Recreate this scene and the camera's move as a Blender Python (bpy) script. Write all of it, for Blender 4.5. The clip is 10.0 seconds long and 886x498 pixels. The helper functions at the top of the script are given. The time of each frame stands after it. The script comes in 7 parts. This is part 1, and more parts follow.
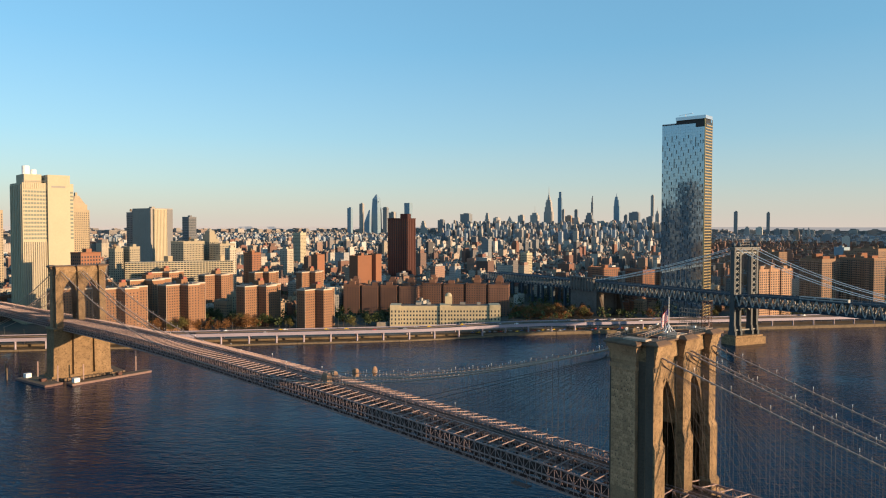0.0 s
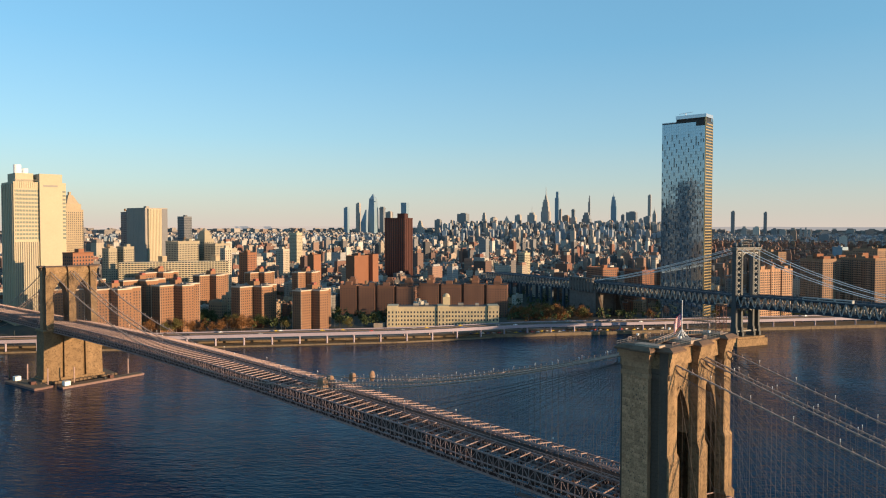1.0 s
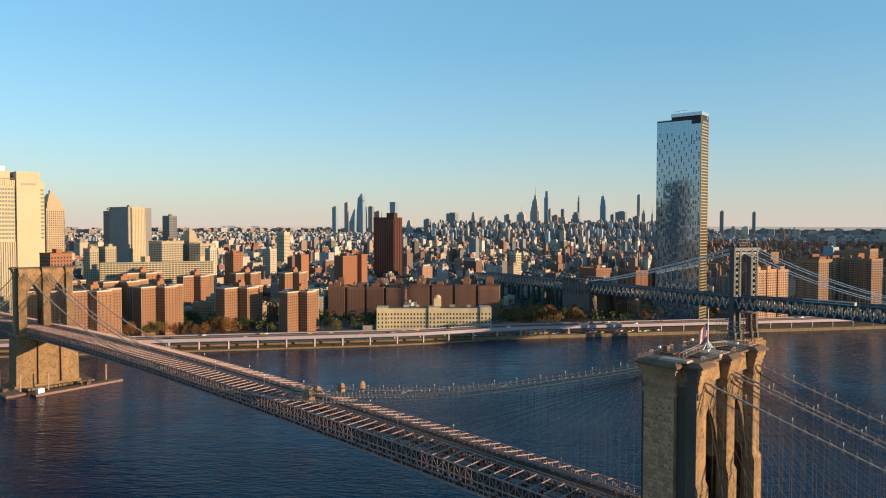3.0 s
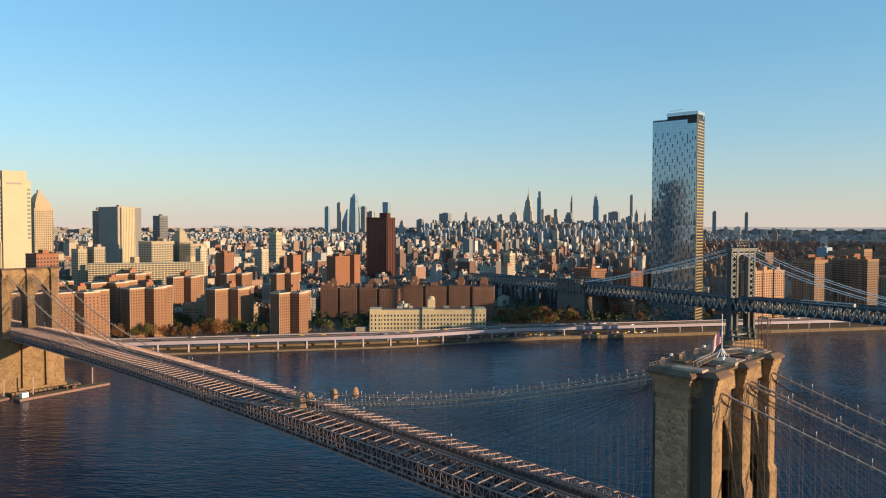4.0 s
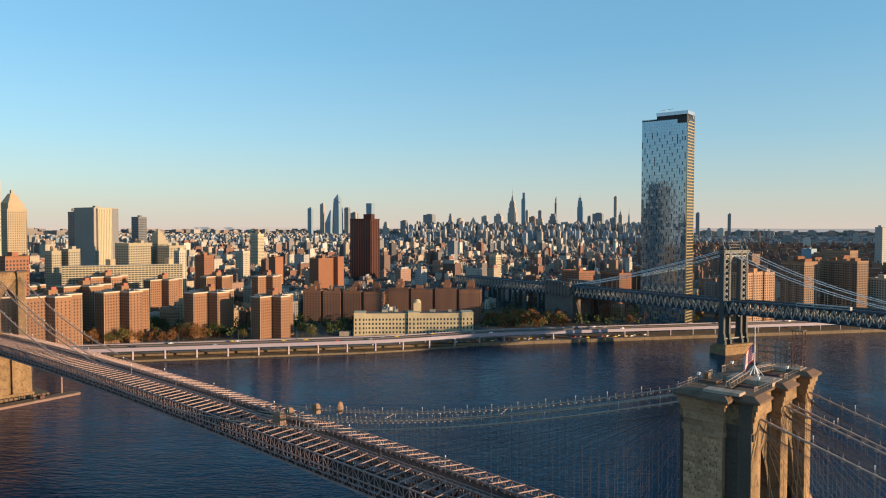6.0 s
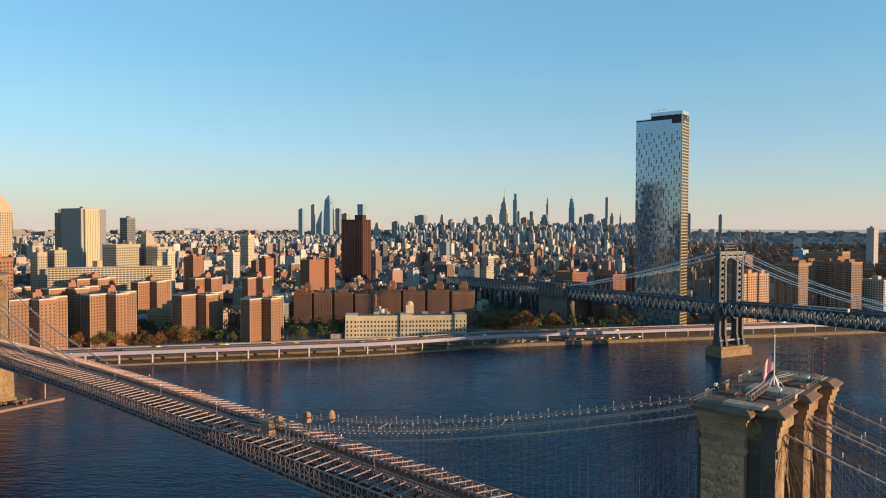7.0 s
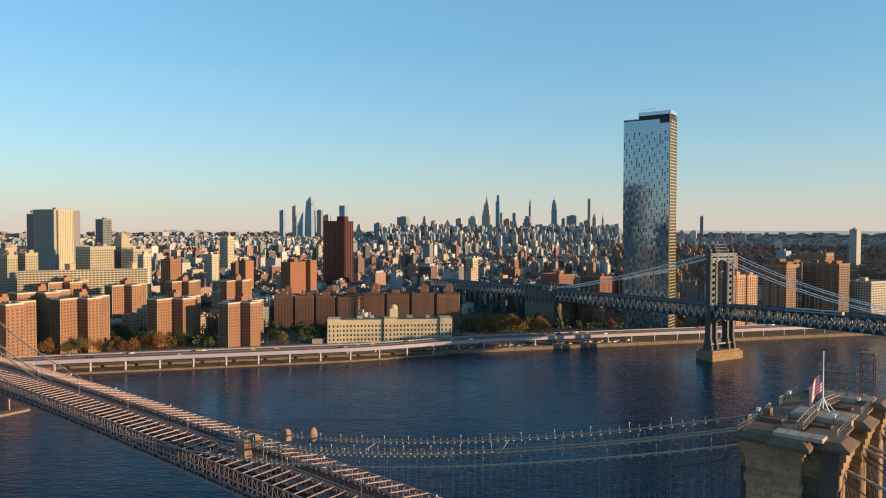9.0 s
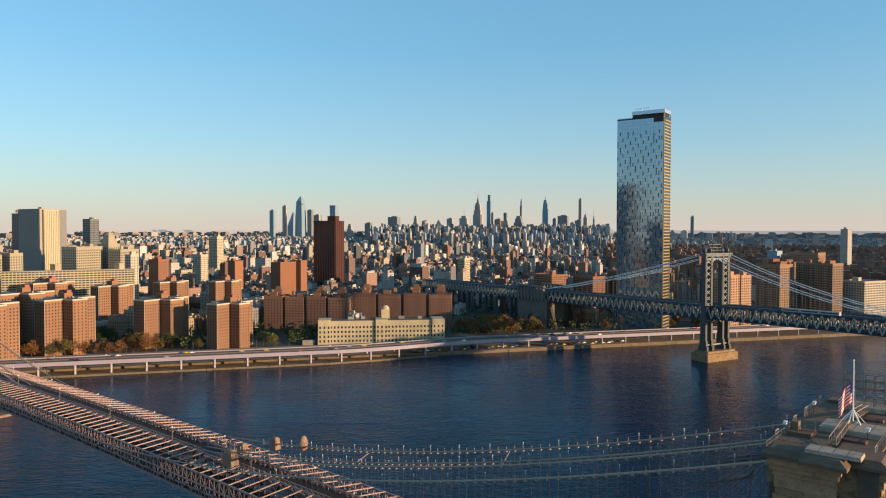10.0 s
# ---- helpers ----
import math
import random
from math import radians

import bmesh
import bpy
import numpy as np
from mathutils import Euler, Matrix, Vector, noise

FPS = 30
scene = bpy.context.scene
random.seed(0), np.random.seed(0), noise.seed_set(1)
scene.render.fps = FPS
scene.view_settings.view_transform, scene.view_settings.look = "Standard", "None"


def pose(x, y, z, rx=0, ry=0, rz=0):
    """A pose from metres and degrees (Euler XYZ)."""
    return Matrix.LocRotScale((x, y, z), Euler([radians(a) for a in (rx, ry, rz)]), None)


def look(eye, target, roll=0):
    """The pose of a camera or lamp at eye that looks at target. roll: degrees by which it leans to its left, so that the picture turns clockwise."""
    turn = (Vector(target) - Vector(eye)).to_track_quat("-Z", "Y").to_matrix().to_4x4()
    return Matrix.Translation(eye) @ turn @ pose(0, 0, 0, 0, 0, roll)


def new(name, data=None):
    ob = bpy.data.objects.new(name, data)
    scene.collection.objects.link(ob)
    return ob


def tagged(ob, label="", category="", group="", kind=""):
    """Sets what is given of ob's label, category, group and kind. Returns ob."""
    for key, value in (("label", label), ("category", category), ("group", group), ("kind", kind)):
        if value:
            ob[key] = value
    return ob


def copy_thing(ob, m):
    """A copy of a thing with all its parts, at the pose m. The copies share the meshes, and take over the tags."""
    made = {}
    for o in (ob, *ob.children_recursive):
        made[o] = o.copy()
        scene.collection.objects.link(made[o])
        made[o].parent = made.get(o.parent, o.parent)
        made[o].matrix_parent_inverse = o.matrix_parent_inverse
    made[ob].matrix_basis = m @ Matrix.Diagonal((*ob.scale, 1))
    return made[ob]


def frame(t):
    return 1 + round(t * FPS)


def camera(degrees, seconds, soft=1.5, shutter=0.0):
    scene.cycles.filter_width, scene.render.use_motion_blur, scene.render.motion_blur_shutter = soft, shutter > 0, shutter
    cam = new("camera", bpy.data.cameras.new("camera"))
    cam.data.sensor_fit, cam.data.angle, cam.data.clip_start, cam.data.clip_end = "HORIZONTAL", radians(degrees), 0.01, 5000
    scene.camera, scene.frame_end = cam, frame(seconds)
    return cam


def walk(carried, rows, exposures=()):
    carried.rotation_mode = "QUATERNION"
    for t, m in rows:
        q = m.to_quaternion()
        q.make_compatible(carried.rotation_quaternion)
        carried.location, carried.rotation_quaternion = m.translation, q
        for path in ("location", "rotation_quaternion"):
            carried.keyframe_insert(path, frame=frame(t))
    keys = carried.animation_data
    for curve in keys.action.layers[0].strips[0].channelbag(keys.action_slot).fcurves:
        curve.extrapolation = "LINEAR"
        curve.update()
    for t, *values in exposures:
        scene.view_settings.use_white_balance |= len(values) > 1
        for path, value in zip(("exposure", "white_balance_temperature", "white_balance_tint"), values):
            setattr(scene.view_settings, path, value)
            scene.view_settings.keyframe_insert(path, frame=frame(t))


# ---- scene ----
cam = camera(63.612, 10.0, soft=1.1)
PATH = [
    (0.0, look((98.839, -180.974, 114.356), (27.304, -111.165, 111.289), 0.075)),
    (0.5, look((94.843, -178.017, 114.360), (23.449, -108.064, 111.281), 0.075)),
    (1.0, look((90.849, -175.045, 114.373), (19.645, -104.899, 111.276), 0.080)),
    (1.5, look((86.862, -172.060, 114.396), (15.889, -101.681, 111.278), 0.089)),
    (2.0, look((82.885, -169.065, 114.425), (12.181, -98.417, 111.289), 0.100)),
    (2.5, look((78.921, -166.064, 114.460), (8.520, -95.116, 111.311), 0.112)),
    (3.0, look((74.975, -163.060, 114.499), (4.904, -91.785, 111.346), 0.124)),
    (3.5, look((71.048, -160.055, 114.540), (1.333, -88.431, 111.393), 0.135)),
    (4.0, look((67.143, -157.050, 114.583), (-2.194, -85.060, 111.454), 0.143)),
    (4.5, look((63.263, -154.048, 114.625), (-5.679, -81.678, 111.526), 0.150)),
    (5.0, look((59.410, -151.050, 114.665), (-9.120, -78.288, 111.607), 0.153)),
    (5.5, look((55.585, -148.058, 114.701), (-12.520, -74.896, 111.696), 0.154)),
    (6.0, look((51.791, -145.072, 114.732), (-15.877, -71.504, 111.788), 0.152)),
    (6.5, look((48.029, -142.093, 114.755), (-19.193, -68.114, 111.879), 0.148)),
    (7.0, look((44.301, -139.121, 114.770), (-22.467, -64.729, 111.964), 0.141)),
    (7.5, look((40.607, -136.156, 114.773), (-25.699, -61.350, 112.038), 0.133)),
    (8.0, look((36.949, -133.199, 114.764), (-28.888, -57.977, 112.093), 0.124)),
    (8.5, look((33.326, -130.247, 114.741), (-32.035, -54.609, 112.123), 0.116)),
    (9.0, look((29.740, -127.301, 114.701), (-35.138, -51.247, 112.119), 0.109)),
    (9.5, look((26.191, -124.360, 114.643), (-38.196, -47.889, 112.073), 0.105)),
    (10.0, look((22.678, -121.421, 114.565), (-41.209, -44.533, 111.974), 0.105)),
]
walk(cam, PATH)

# ---- world, sun, exposure ----
SUN_AZ, SUN_EL = 16.0, 7.4      # degrees from +x towards +y; height over the horizon
scene.view_settings.exposure = 0.72
world = bpy.data.worlds.new("world")
scene.world = world
world.use_nodes = True
wn = world.node_tree
sky = wn.nodes.new("ShaderNodeTexSky")
sky.sky_type, sky.sun_disc = "NISHITA", False
sky.sun_elevation, sky.sun_rotation = radians(SUN_EL), radians(90 - SUN_AZ)
sky.altitude, sky.air_density, sky.dust_density, sky.ozone_density = 100, 1.0, 0.35, 3.0
wn.nodes["Background"].inputs[1].default_value = 0.165
# morning haze: the sky pales to a warm grey towards the horizon all round
dirn = wn.nodes.new("ShaderNodeTexCoord")
sep_w = wn.nodes.new("ShaderNodeSeparateXYZ")
wn.links.new(dirn.outputs["Generated"], sep_w.inputs[0])
haze_fac = wn.nodes.new("ShaderNodeValToRGB")
for i, (p, v) in enumerate(((0.0, 0.85), (0.02, 0.62), (0.06, 0.34), (0.12, 0.14), (0.24, 0.0))):
    e = haze_fac.color_ramp.elements[i] if i < 2 else haze_fac.color_ramp.elements.new(p)
    e.position, e.color = p, (v, v, v, 1)
wn.links.new(sep_w.outputs["Z"], haze_fac.inputs[0])
haze_mix = wn.nodes.new("ShaderNodeMix")
haze_mix.data_type = "RGBA"
wn.links.new(haze_fac.outputs[0], haze_mix.inputs["Factor"])
clear = wn.nodes.new("ShaderNodeVectorMath")
clear.operation = "MULTIPLY"
clear.inputs[1].default_value = (0.96, 1.02, 0.98)       # a clean cold autumn sky
wn.links.new(sky.outputs[0], clear.inputs[0])
veil = wn.nodes.new("ShaderNodeMix")             # thin high haze evens the blue out
veil.data_type = "RGBA"
veil.inputs["Factor"].default_value = 0.42
veil.inputs["B"].default_value = (0.78, 1.95, 2.85, 1)
wn.links.new(clear.outputs[0], veil.inputs["A"])
wn.links.new(veil.outputs["Result"], haze_mix.inputs["A"])
haze_mix.inputs["B"].default_value = (2.72, 2.24, 1.92, 1)
wn.links.new(haze_mix.outputs["Result"], wn.nodes["Background"].inputs[0])
sun_data = bpy.data.lights.new("sun", "SUN")
sun_data.energy, sun_data.angle, sun_data.color = 5.0, radians(0.53), (1.0, 0.69, 0.41)
sun = new("sun", sun_data)
sv = Vector((math.cos(radians(SUN_AZ)) * math.cos(radians(SUN_EL)), math.sin(radians(SUN_AZ)) * math.cos(radians(SUN_EL)), math.sin(radians(SUN_EL))))
sun.matrix_world = look(sv * 1000, (0, 0, 0))

# ---- materials ----
MATS = {}


def surface(name, colour, rough=0.8, metal=0.0, vary=0.15, scale=1.0, bump=0.0, spots=0.0, spot_colour=None, island=0.0, objects=0.0, spec=0.3):
    """A procedural surface: base colour with variation at two scales, fine relief, stains."""
    m = bpy.data.materials.new(name)
    m.use_nodes = True
    t = m.node_tree
    n, l = t.nodes, t.links
    b = n["Principled BSDF"]
    b.inputs["Roughness"].default_value, b.inputs["Metallic"].default_value = rough, metal
    b.inputs["Specular IOR Level"].default_value = spec
    co = n.new("ShaderNodeTexCoord")
    big, fine = n.new("ShaderNodeTexNoise"), n.new("ShaderNodeTexNoise")
    big.inputs["Scale"].default_value, fine.inputs["Scale"].default_value = 0.12 * scale, 1.7 * scale
    big.inputs["Detail"].default_value, fine.inputs["Detail"].default_value = 4, 6
    for tex in (big, fine):
        l.new(co.outputs["Object"], tex.inputs["Vector"])
    mid = n.new("ShaderNodeMath")
    mid.operation = "MULTIPLY_ADD"
    mid.inputs[1].default_value = 0.5
    half = n.new("ShaderNodeMath")
    half.operation = "MULTIPLY"
    half.inputs[1].default_value = 0.5
    l.new(fine.outputs["Fac"], half.inputs[0])
    l.new(big.outputs["Fac"], mid.inputs[0])
    l.new(half.outputs[0], mid.inputs[2])
    ramp = n.new("ShaderNodeMapRange")
    ramp.inputs["From Min"].default_value, ramp.inputs["From Max"].default_value = 0.3, 0.7
    ramp.inputs["To Min"].default_value, ramp.inputs["To Max"].default_value = 1 - vary, 1 + vary
    l.new(mid.outputs[0], ramp.inputs["Value"])
    last = ramp.outputs["Result"]
    for amount, node, socket in ((island, "ShaderNodeNewGeometry", "Random Per Island"), (objects, "ShaderNodeObjectInfo", "Random")):
        if amount:
            g = n.new(node)
            r = n.new("ShaderNodeMapRange")
            r.inputs["To Min"].default_value, r.inputs["To Max"].default_value = 1 - amount, 1 + amount
            l.new(g.outputs[socket], r.inputs["Value"])
            p = n.new("ShaderNodeMath")
            p.operation = "MULTIPLY"
            l.new(last, p.inputs[0])
            l.new(r.outputs["Result"], p.inputs[1])
            last = p.outputs[0]
    rgb = n.new("ShaderNodeRGB")
    rgb.outputs[0].default_value = (*colour, 1)
    mul = n.new("ShaderNodeVectorMath")
    mul.operation = "SCALE"
    l.new(rgb.outputs[0], mul.inputs[0])
    l.new(last, mul.inputs["Scale"])
    out = mul.outputs[0]
    if spots:
        st = n.new("ShaderNodeTexNoise")
        st.inputs["Scale"].default_value, st.inputs["Detail"].default_value = 0.5 * scale, 8
        l.new(co.outputs["Object"], st.inputs["Vector"])
        sr = n.new("ShaderNodeMapRange")
        sr.inputs["From Min"].default_value, sr.inputs["From Max"].default_value = 0.5, 0.68
        sr.inputs["To Max"].default_value = spots
        l.new(st.outputs["Fac"], sr.inputs["Value"])
        mix = n.new("ShaderNodeMix")
        mix.data_type = "RGBA"
        l.new(sr.outputs["Result"], mix.inputs["Factor"])
        l.new(out, mix.inputs["A"])
        mix.inputs["B"].default_value = (*(spot_colour or tuple(c * 0.35 for c in colour)), 1)
        out = mix.outputs["Result"]
    l.new(out, b.inputs["Base Color"])
    if bump:
        bp = n.new("ShaderNodeBump")
        bp.inputs["Strength"].default_value, bp.inputs["Distance"].default_value = 0.6, bump
        l.new(fine.outputs["Fac"], bp.inputs["Height"])
        l.new(bp.outputs[0], b.inputs["Normal"])
    MATS[name] = m
    return m


def palette(name, colours, rough=0.85, vary=0.12, scale=0.3):
    """A wall surface that takes one of several colours for each joined piece."""
    m = surface(name, (1, 1, 1), rough, 0, vary, scale)
    n, l = m.node_tree.nodes, m.node_tree.links
    rgb = next(x for x in n if x.type == "RGB")
    g, r = n.new("ShaderNodeNewGeometry"), n.new("ShaderNodeValToRGB")
    r.color_ramp.interpolation = "CONSTANT"
    while len(r.color_ramp.elements) < len(colours):
        r.color_ramp.elements.new(0.5)
    for i, c in enumerate(colours):
        r.color_ramp.elements[i].position = i / len(colours)
        r.color_ramp.elements[i].color = (*c, 1)
    l.new(g.outputs["Random Per Island"], r.inputs[0])
    l.new(r.outputs[0], [x for x in n if x.type == "VECT_MATH"][0].inputs[0])
    n.remove(rgb)
    return m


GRANITE = surface("granite", (0.235, 0.153, 0.082), 0.9, 0, 0.42, 1.7, 0.1, 0.85, (0.1, 0.064, 0.036), objects=0.14)
# stained granite copy, its colour darkened for the shade on the -y recess
GRANITE_SHADED = surface("shade-dark granite", (0.095, 0.073, 0.056), 0.9, 0, 0.25, 1.2, 0.05, 0.5, (0.08, 0.07, 0.06))
# paler, redder granite copy: warm bounce light on the ends put into the stone
END_STONE = surface("warm-lit end granite", (0.33, 0.195, 0.11), 0.9, 0, 0.3, 1.5, 0.08, 0.55, (0.16, 0.105, 0.065), objects=0.14)
ROOF_STONE = surface("roof stone", (0.14, 0.088, 0.058), 0.85, 0, 0.25, 1.0, 0.03, 0.4)
STEEL_TAN = surface("tan painted steel", (0.34, 0.235, 0.21), 0.6, 0, 0.2, 2.0, 0.0, 0.35, (0.16, 0.09, 0.06))
STEEL_BROWN = surface("brown painted steel", (0.2, 0.125, 0.11), 0.65, 0, 0.2, 2.0, 0.0, 0.35)
BLACK_BROWN = surface("black brown steel", (0.055, 0.03, 0.027), 0.75, 0, 0.25, 2.0, 0.0, 0.35, spec=0.15)
CABLE = surface("cable wrap", (0.35, 0.255, 0.205), 0.6, 0, 0.15, 2.0)
ROPE = surface("steel rope", (0.1, 0.085, 0.08), 0.6, 0.0, 0.1, 2.0)
DECK_FLOOR = surface("deck paving", (0.045, 0.026, 0.021), 0.95, 0, 0.25, 0.5, 0.01, spec=0.1)
ASPHALT = surface("asphalt", (0.045, 0.036, 0.033), 0.9, 0, 0.25, 0.5, 0.01)
PLANKS = surface("promenade planks", (0.042, 0.024, 0.019), 0.85, 0, 0.25, 1.0)
STEEL_BLUE = surface("blue painted steel", (0.036, 0.058, 0.08), 0.55, 0, 0.2, 1.5, 0, 0.2)
STEEL_LIGHT = surface("light grey steel", (0.125, 0.122, 0.116), 0.55, 0, 0.18, 1.5, 0, 0.2)
CONCRETE = surface("concrete", (0.27, 0.225, 0.18), 0.9, 0, 0.15, 0.6, 0.02, 0.25)
PALE_STEEL = surface("pale painted girder", (0.31, 0.265, 0.31), 0.6, 0, 0.1, 0.6)
EARTH = surface("city ground", (0.05, 0.047, 0.04), 0.95, 0, 0.35, 0.12, 0, 0.5, (0.05, 0.06, 0.03))
GREY_DARK = surface("dark grey masonry", (0.135, 0.12, 0.11), 0.9, 0, 0.2, 0.6, 0.02, 0.4)
WHITE = surface("white paint", (0.75, 0.74, 0.72), 0.5)
BLACK = surface("dark metal", (0.03, 0.03, 0.032), 0.5)
WINDOW = surface("window glass", (0.035, 0.045, 0.055), 0.12, 0, 0.3, 0.3, spec=0.6)
QUAY = surface("quay paving", (0.2, 0.165, 0.13), 0.9, 0, 0.25, 0.4, 0, 0.35)
TIMBER = surface("weathered timber", (0.16, 0.11, 0.07), 0.9, 0, 0.25, 2.0)
PALE_TRUSS = surface("pale truss paint", (0.36, 0.36, 0.34), 0.6, 0, 0.15, 1.0)
surface("weathered wall", (0.17, 0.125, 0.08), 0.9, 0, 0.25, 0.6, 0.02, 0.5)
CANVAS = surface("tan canvas", (0.25, 0.155, 0.1), 0.85, 0, 0.12, 2.0)


def water_surface():
    m = surface("river water", (0.001, 0.018, 0.043), 0.06, 0, 0.2, 0.02, spec=0.5)
    n, l = m.node_tree.nodes, m.node_tree.links
    b = n["Principled BSDF"]
    b.inputs["IOR"].default_value = 1.12
    b.inputs["Specular Tint"].default_value = (0.2, 0.62, 1.0, 1)
    co = n.new("ShaderNodeTexCoord")
    total = None
    # long swell, wind waves, ripples: size, stretch along the crest, height, heading of the crest
    for sc, stretch, dist, head in ((0.03, 2.0, 0.9, 30), (0.17, 2.6, 0.6, 43), (0.48, 2.4, 0.5, 36), (1.3, 1.8, 0.14, 60)):
        mp = n.new("ShaderNodeMapping")
        mp.vector_type = "TEXTURE"
        mp.inputs["Rotation"].default_value[2] = radians(head)
        mp.inputs["Scale"].default_value = (stretch, 1, 1)
        tx = n.new("ShaderNodeTexNoise")
        tx.inputs["Scale"].default_value, tx.inputs["Detail"].default_value = sc, 2
        tx.inputs["Distortion"].default_value = 0.5
        l.new(co.outputs["Object"], mp.inputs["Vector"])
        l.new(mp.outputs[0], tx.inputs["Vector"])
        k = n.new("ShaderNodeMath")
        k.operation = "MULTIPLY_ADD"
        k.inputs[1].default_value, k.inputs[2].default_value = dist, 0.0
        l.new(tx.outputs["Fac"], k.inputs[0])
        if total is not None:
            l.new(total, k.inputs[2])
        total = k.outputs[0]
    # smoother lanes of current between rougher water
    lane = n.new("ShaderNodeTexNoise")
    lane.inputs["Scale"].default_value, lane.inputs["Detail"].default_value = 0.011, 3
    l.new(co.outputs["Object"], lane.inputs["Vector"])
    lr = n.new("ShaderNodeMapRange")
    lr.inputs["From Min"].default_value, lr.inputs["From Max"].default_value = 0.35, 0.65
    lr.inputs["To Min"].default_value, lr.inputs["To Max"].default_value = 0.45, 1.0
    l.new(lane.outputs["Fac"], lr.inputs["Value"])
    bp = n.new("ShaderNodeBump")
    bp.inputs["Distance"].default_value = 1.0
    l.new(lr.outputs["Result"], bp.inputs["Strength"])
    l.new(total, bp.inputs["Height"])
    l.new(bp.outputs[0], b.inputs["Normal"])
    return m


WATER = water_surface()


# ---- mesh building ----
class Shape:
    """Collects vertices and faces of one part."""

    def __init__(self):
        self.v, self.f = [], []

    def add(self, verts, faces):
        o = len(self.v)
        self.v += [tuple(p) for p in verts]
        self.f += [tuple(i + o for i in f) for f in faces]
        return self

    def prism(self, poly, z0, z1, top=None):
        """An upright prism over a plan polygon (counter-clockwise); top: another polygon for the upper ring."""
        k = len(poly)
        top = top or poly
        vs = [(x, y, z0) for x, y in poly] + [(x, y, z1) for x, y in top]
        fs = [tuple(range(k - 1, -1, -1)), tuple(range(k, 2 * k))] + [(i, (i + 1) % k, k + (i + 1) % k, k + i) for i in range(k)]
        return self.add(vs, fs)

    def box(self, x0, y0, z0, x1, y1, z1):
        return self.prism([(x0, y0), (x1, y0), (x1, y1), (x0, y1)], z0, z1)

    def block(self, cx, cy, w, d, z0, z1, turn=0.0, taper=1.0):
        """A box of plan w by d, turned by degrees about its centre."""
        c, s = math.cos(radians(turn)), math.sin(radians(turn))
        ring = [(sx * w / 2, sy * d / 2) for sx, sy in ((-1, -1), (1, -1), (1, 1), (-1, 1))]
        pl = [(cx + c * x - s * y, cy + s * x + c * y) for x, y in ring]
        tp = [(cx + taper * (c * x - s * y), cy + taper * (s * x + c * y)) for x, y in ring]
        return self.prism(pl, z0, z1, tp)

    def beam(self, a, b, w=0.3, h=None):
        """A straight square bar from a to b."""
        a, b, h = Vector(a), Vector(b), h or w
        d = (b - a).normalized()
        side = d.cross(Vector((0, 0, 1)))
        side = side.normalized() if side.length > 1e-4 else Vector((1, 0, 0))
        up = side.cross(d)
        vs = [p + side * sx * w / 2 + up * sz * h / 2 for p in (a, b) for sx, sz in ((-1, -1), (1, -1), (1, 1), (-1, 1))]
        return self.add(vs, [(3, 2, 1, 0), (4, 5, 6, 7), (0, 1, 5, 4), (1, 2, 6, 5), (2, 3, 7, 6), (3, 0, 4, 7)])

    def tube(self, pts, r, k=6, r1=None):
        """A round tube along points, tapering to r1."""
        pts = [Vector(p) for p in pts]
        r1 = r if r1 is None else r1
        vs = []
        for i, p in enumerate(pts):
            d = (pts[min(i + 1, len(pts) - 1)] - pts[max(i - 1, 0)]).normalized()
            s = d.cross(Vector((0, 0, 1)))
            s = s.normalized() if s.length > 1e-4 else Vector((1, 0, 0))
            u = s.cross(d)
            q = r + (r1 - r) * i / (len(pts) - 1)
            vs += [p + s * q * math.cos(2 * math.pi * j / k) + u * q * math.sin(2 * math.pi * j / k) for j in range(k)]
        fs = [(i * k + j, i * k + (j + 1) % k, (i + 1) * k + (j + 1) % k, (i + 1) * k + j) for i in range(len(pts) - 1) for j in range(k)]
        fs += [tuple(range(k - 1, -1, -1)), tuple((len(pts) - 1) * k + j for j in range(k))]
        return self.add(vs, fs)

    def ball(self, c, rx, ry, rz, k=10, rings=6):
        vs = [(c[0], c[1], c[2] - rz)]
        for i in range(1, rings):
            a = math.pi * i / rings - math.pi / 2
            vs += [(c[0] + rx * math.cos(a) * math.cos(2 * math.pi * j / k), c[1] + ry * math.cos(a) * math.sin(2 * math.pi * j / k), c[2] + rz * math.sin(a)) for j in range(k)]
        vs.append((c[0], c[1], c[2] + rz))
        fs = [(0, 1 + (j + 1) % k, 1 + j) for j in range(k)]
        fs += [(1 + i * k + j, 1 + i * k + (j + 1) % k, 1 + (i + 1) * k + (j + 1) % k, 1 + (i + 1) * k + j) for i in range(rings - 2) for j in range(k)]
        fs += [(len(vs) - 1, 1 + (rings - 2) * k + j, 1 + (rings - 2) * k + (j + 1) % k) for j in range(k)]
        return self.add(vs, fs)

    def mesh(self, name):
        me = bpy.data.meshes.new(name)
        me.from_pydata(self.v, [], self.f)
        me.update()
        return me


def part(name, sh, material, parent=None, label="", kind=""):
    """Links a shape (or a mesh) as one mesh object under a thing or a part."""
    me = sh.mesh(name) if isinstance(sh, Shape) else sh
    if not me.materials:
        me.materials.append(material)
    ob = new(name, me)
    if parent is not None:
        ob.parent = parent
        ob.matrix_parent_inverse = Matrix.Identity(4)
    return tagged(ob, label=label, kind=kind)


def thing(name, label, category, m=None, group="", kind=""):
    ob = new(name)
    ob.empty_display_size = 1
    if m is not None:
        ob.matrix_world = m
    return tagged(ob, label, category, group, kind)


# ---- distance: beyond 3 km all is drawn nearer and smaller by the same ratio, as the eye stands 113 m up ----
EYE = Vector((60.0, -155.0, 113.0))


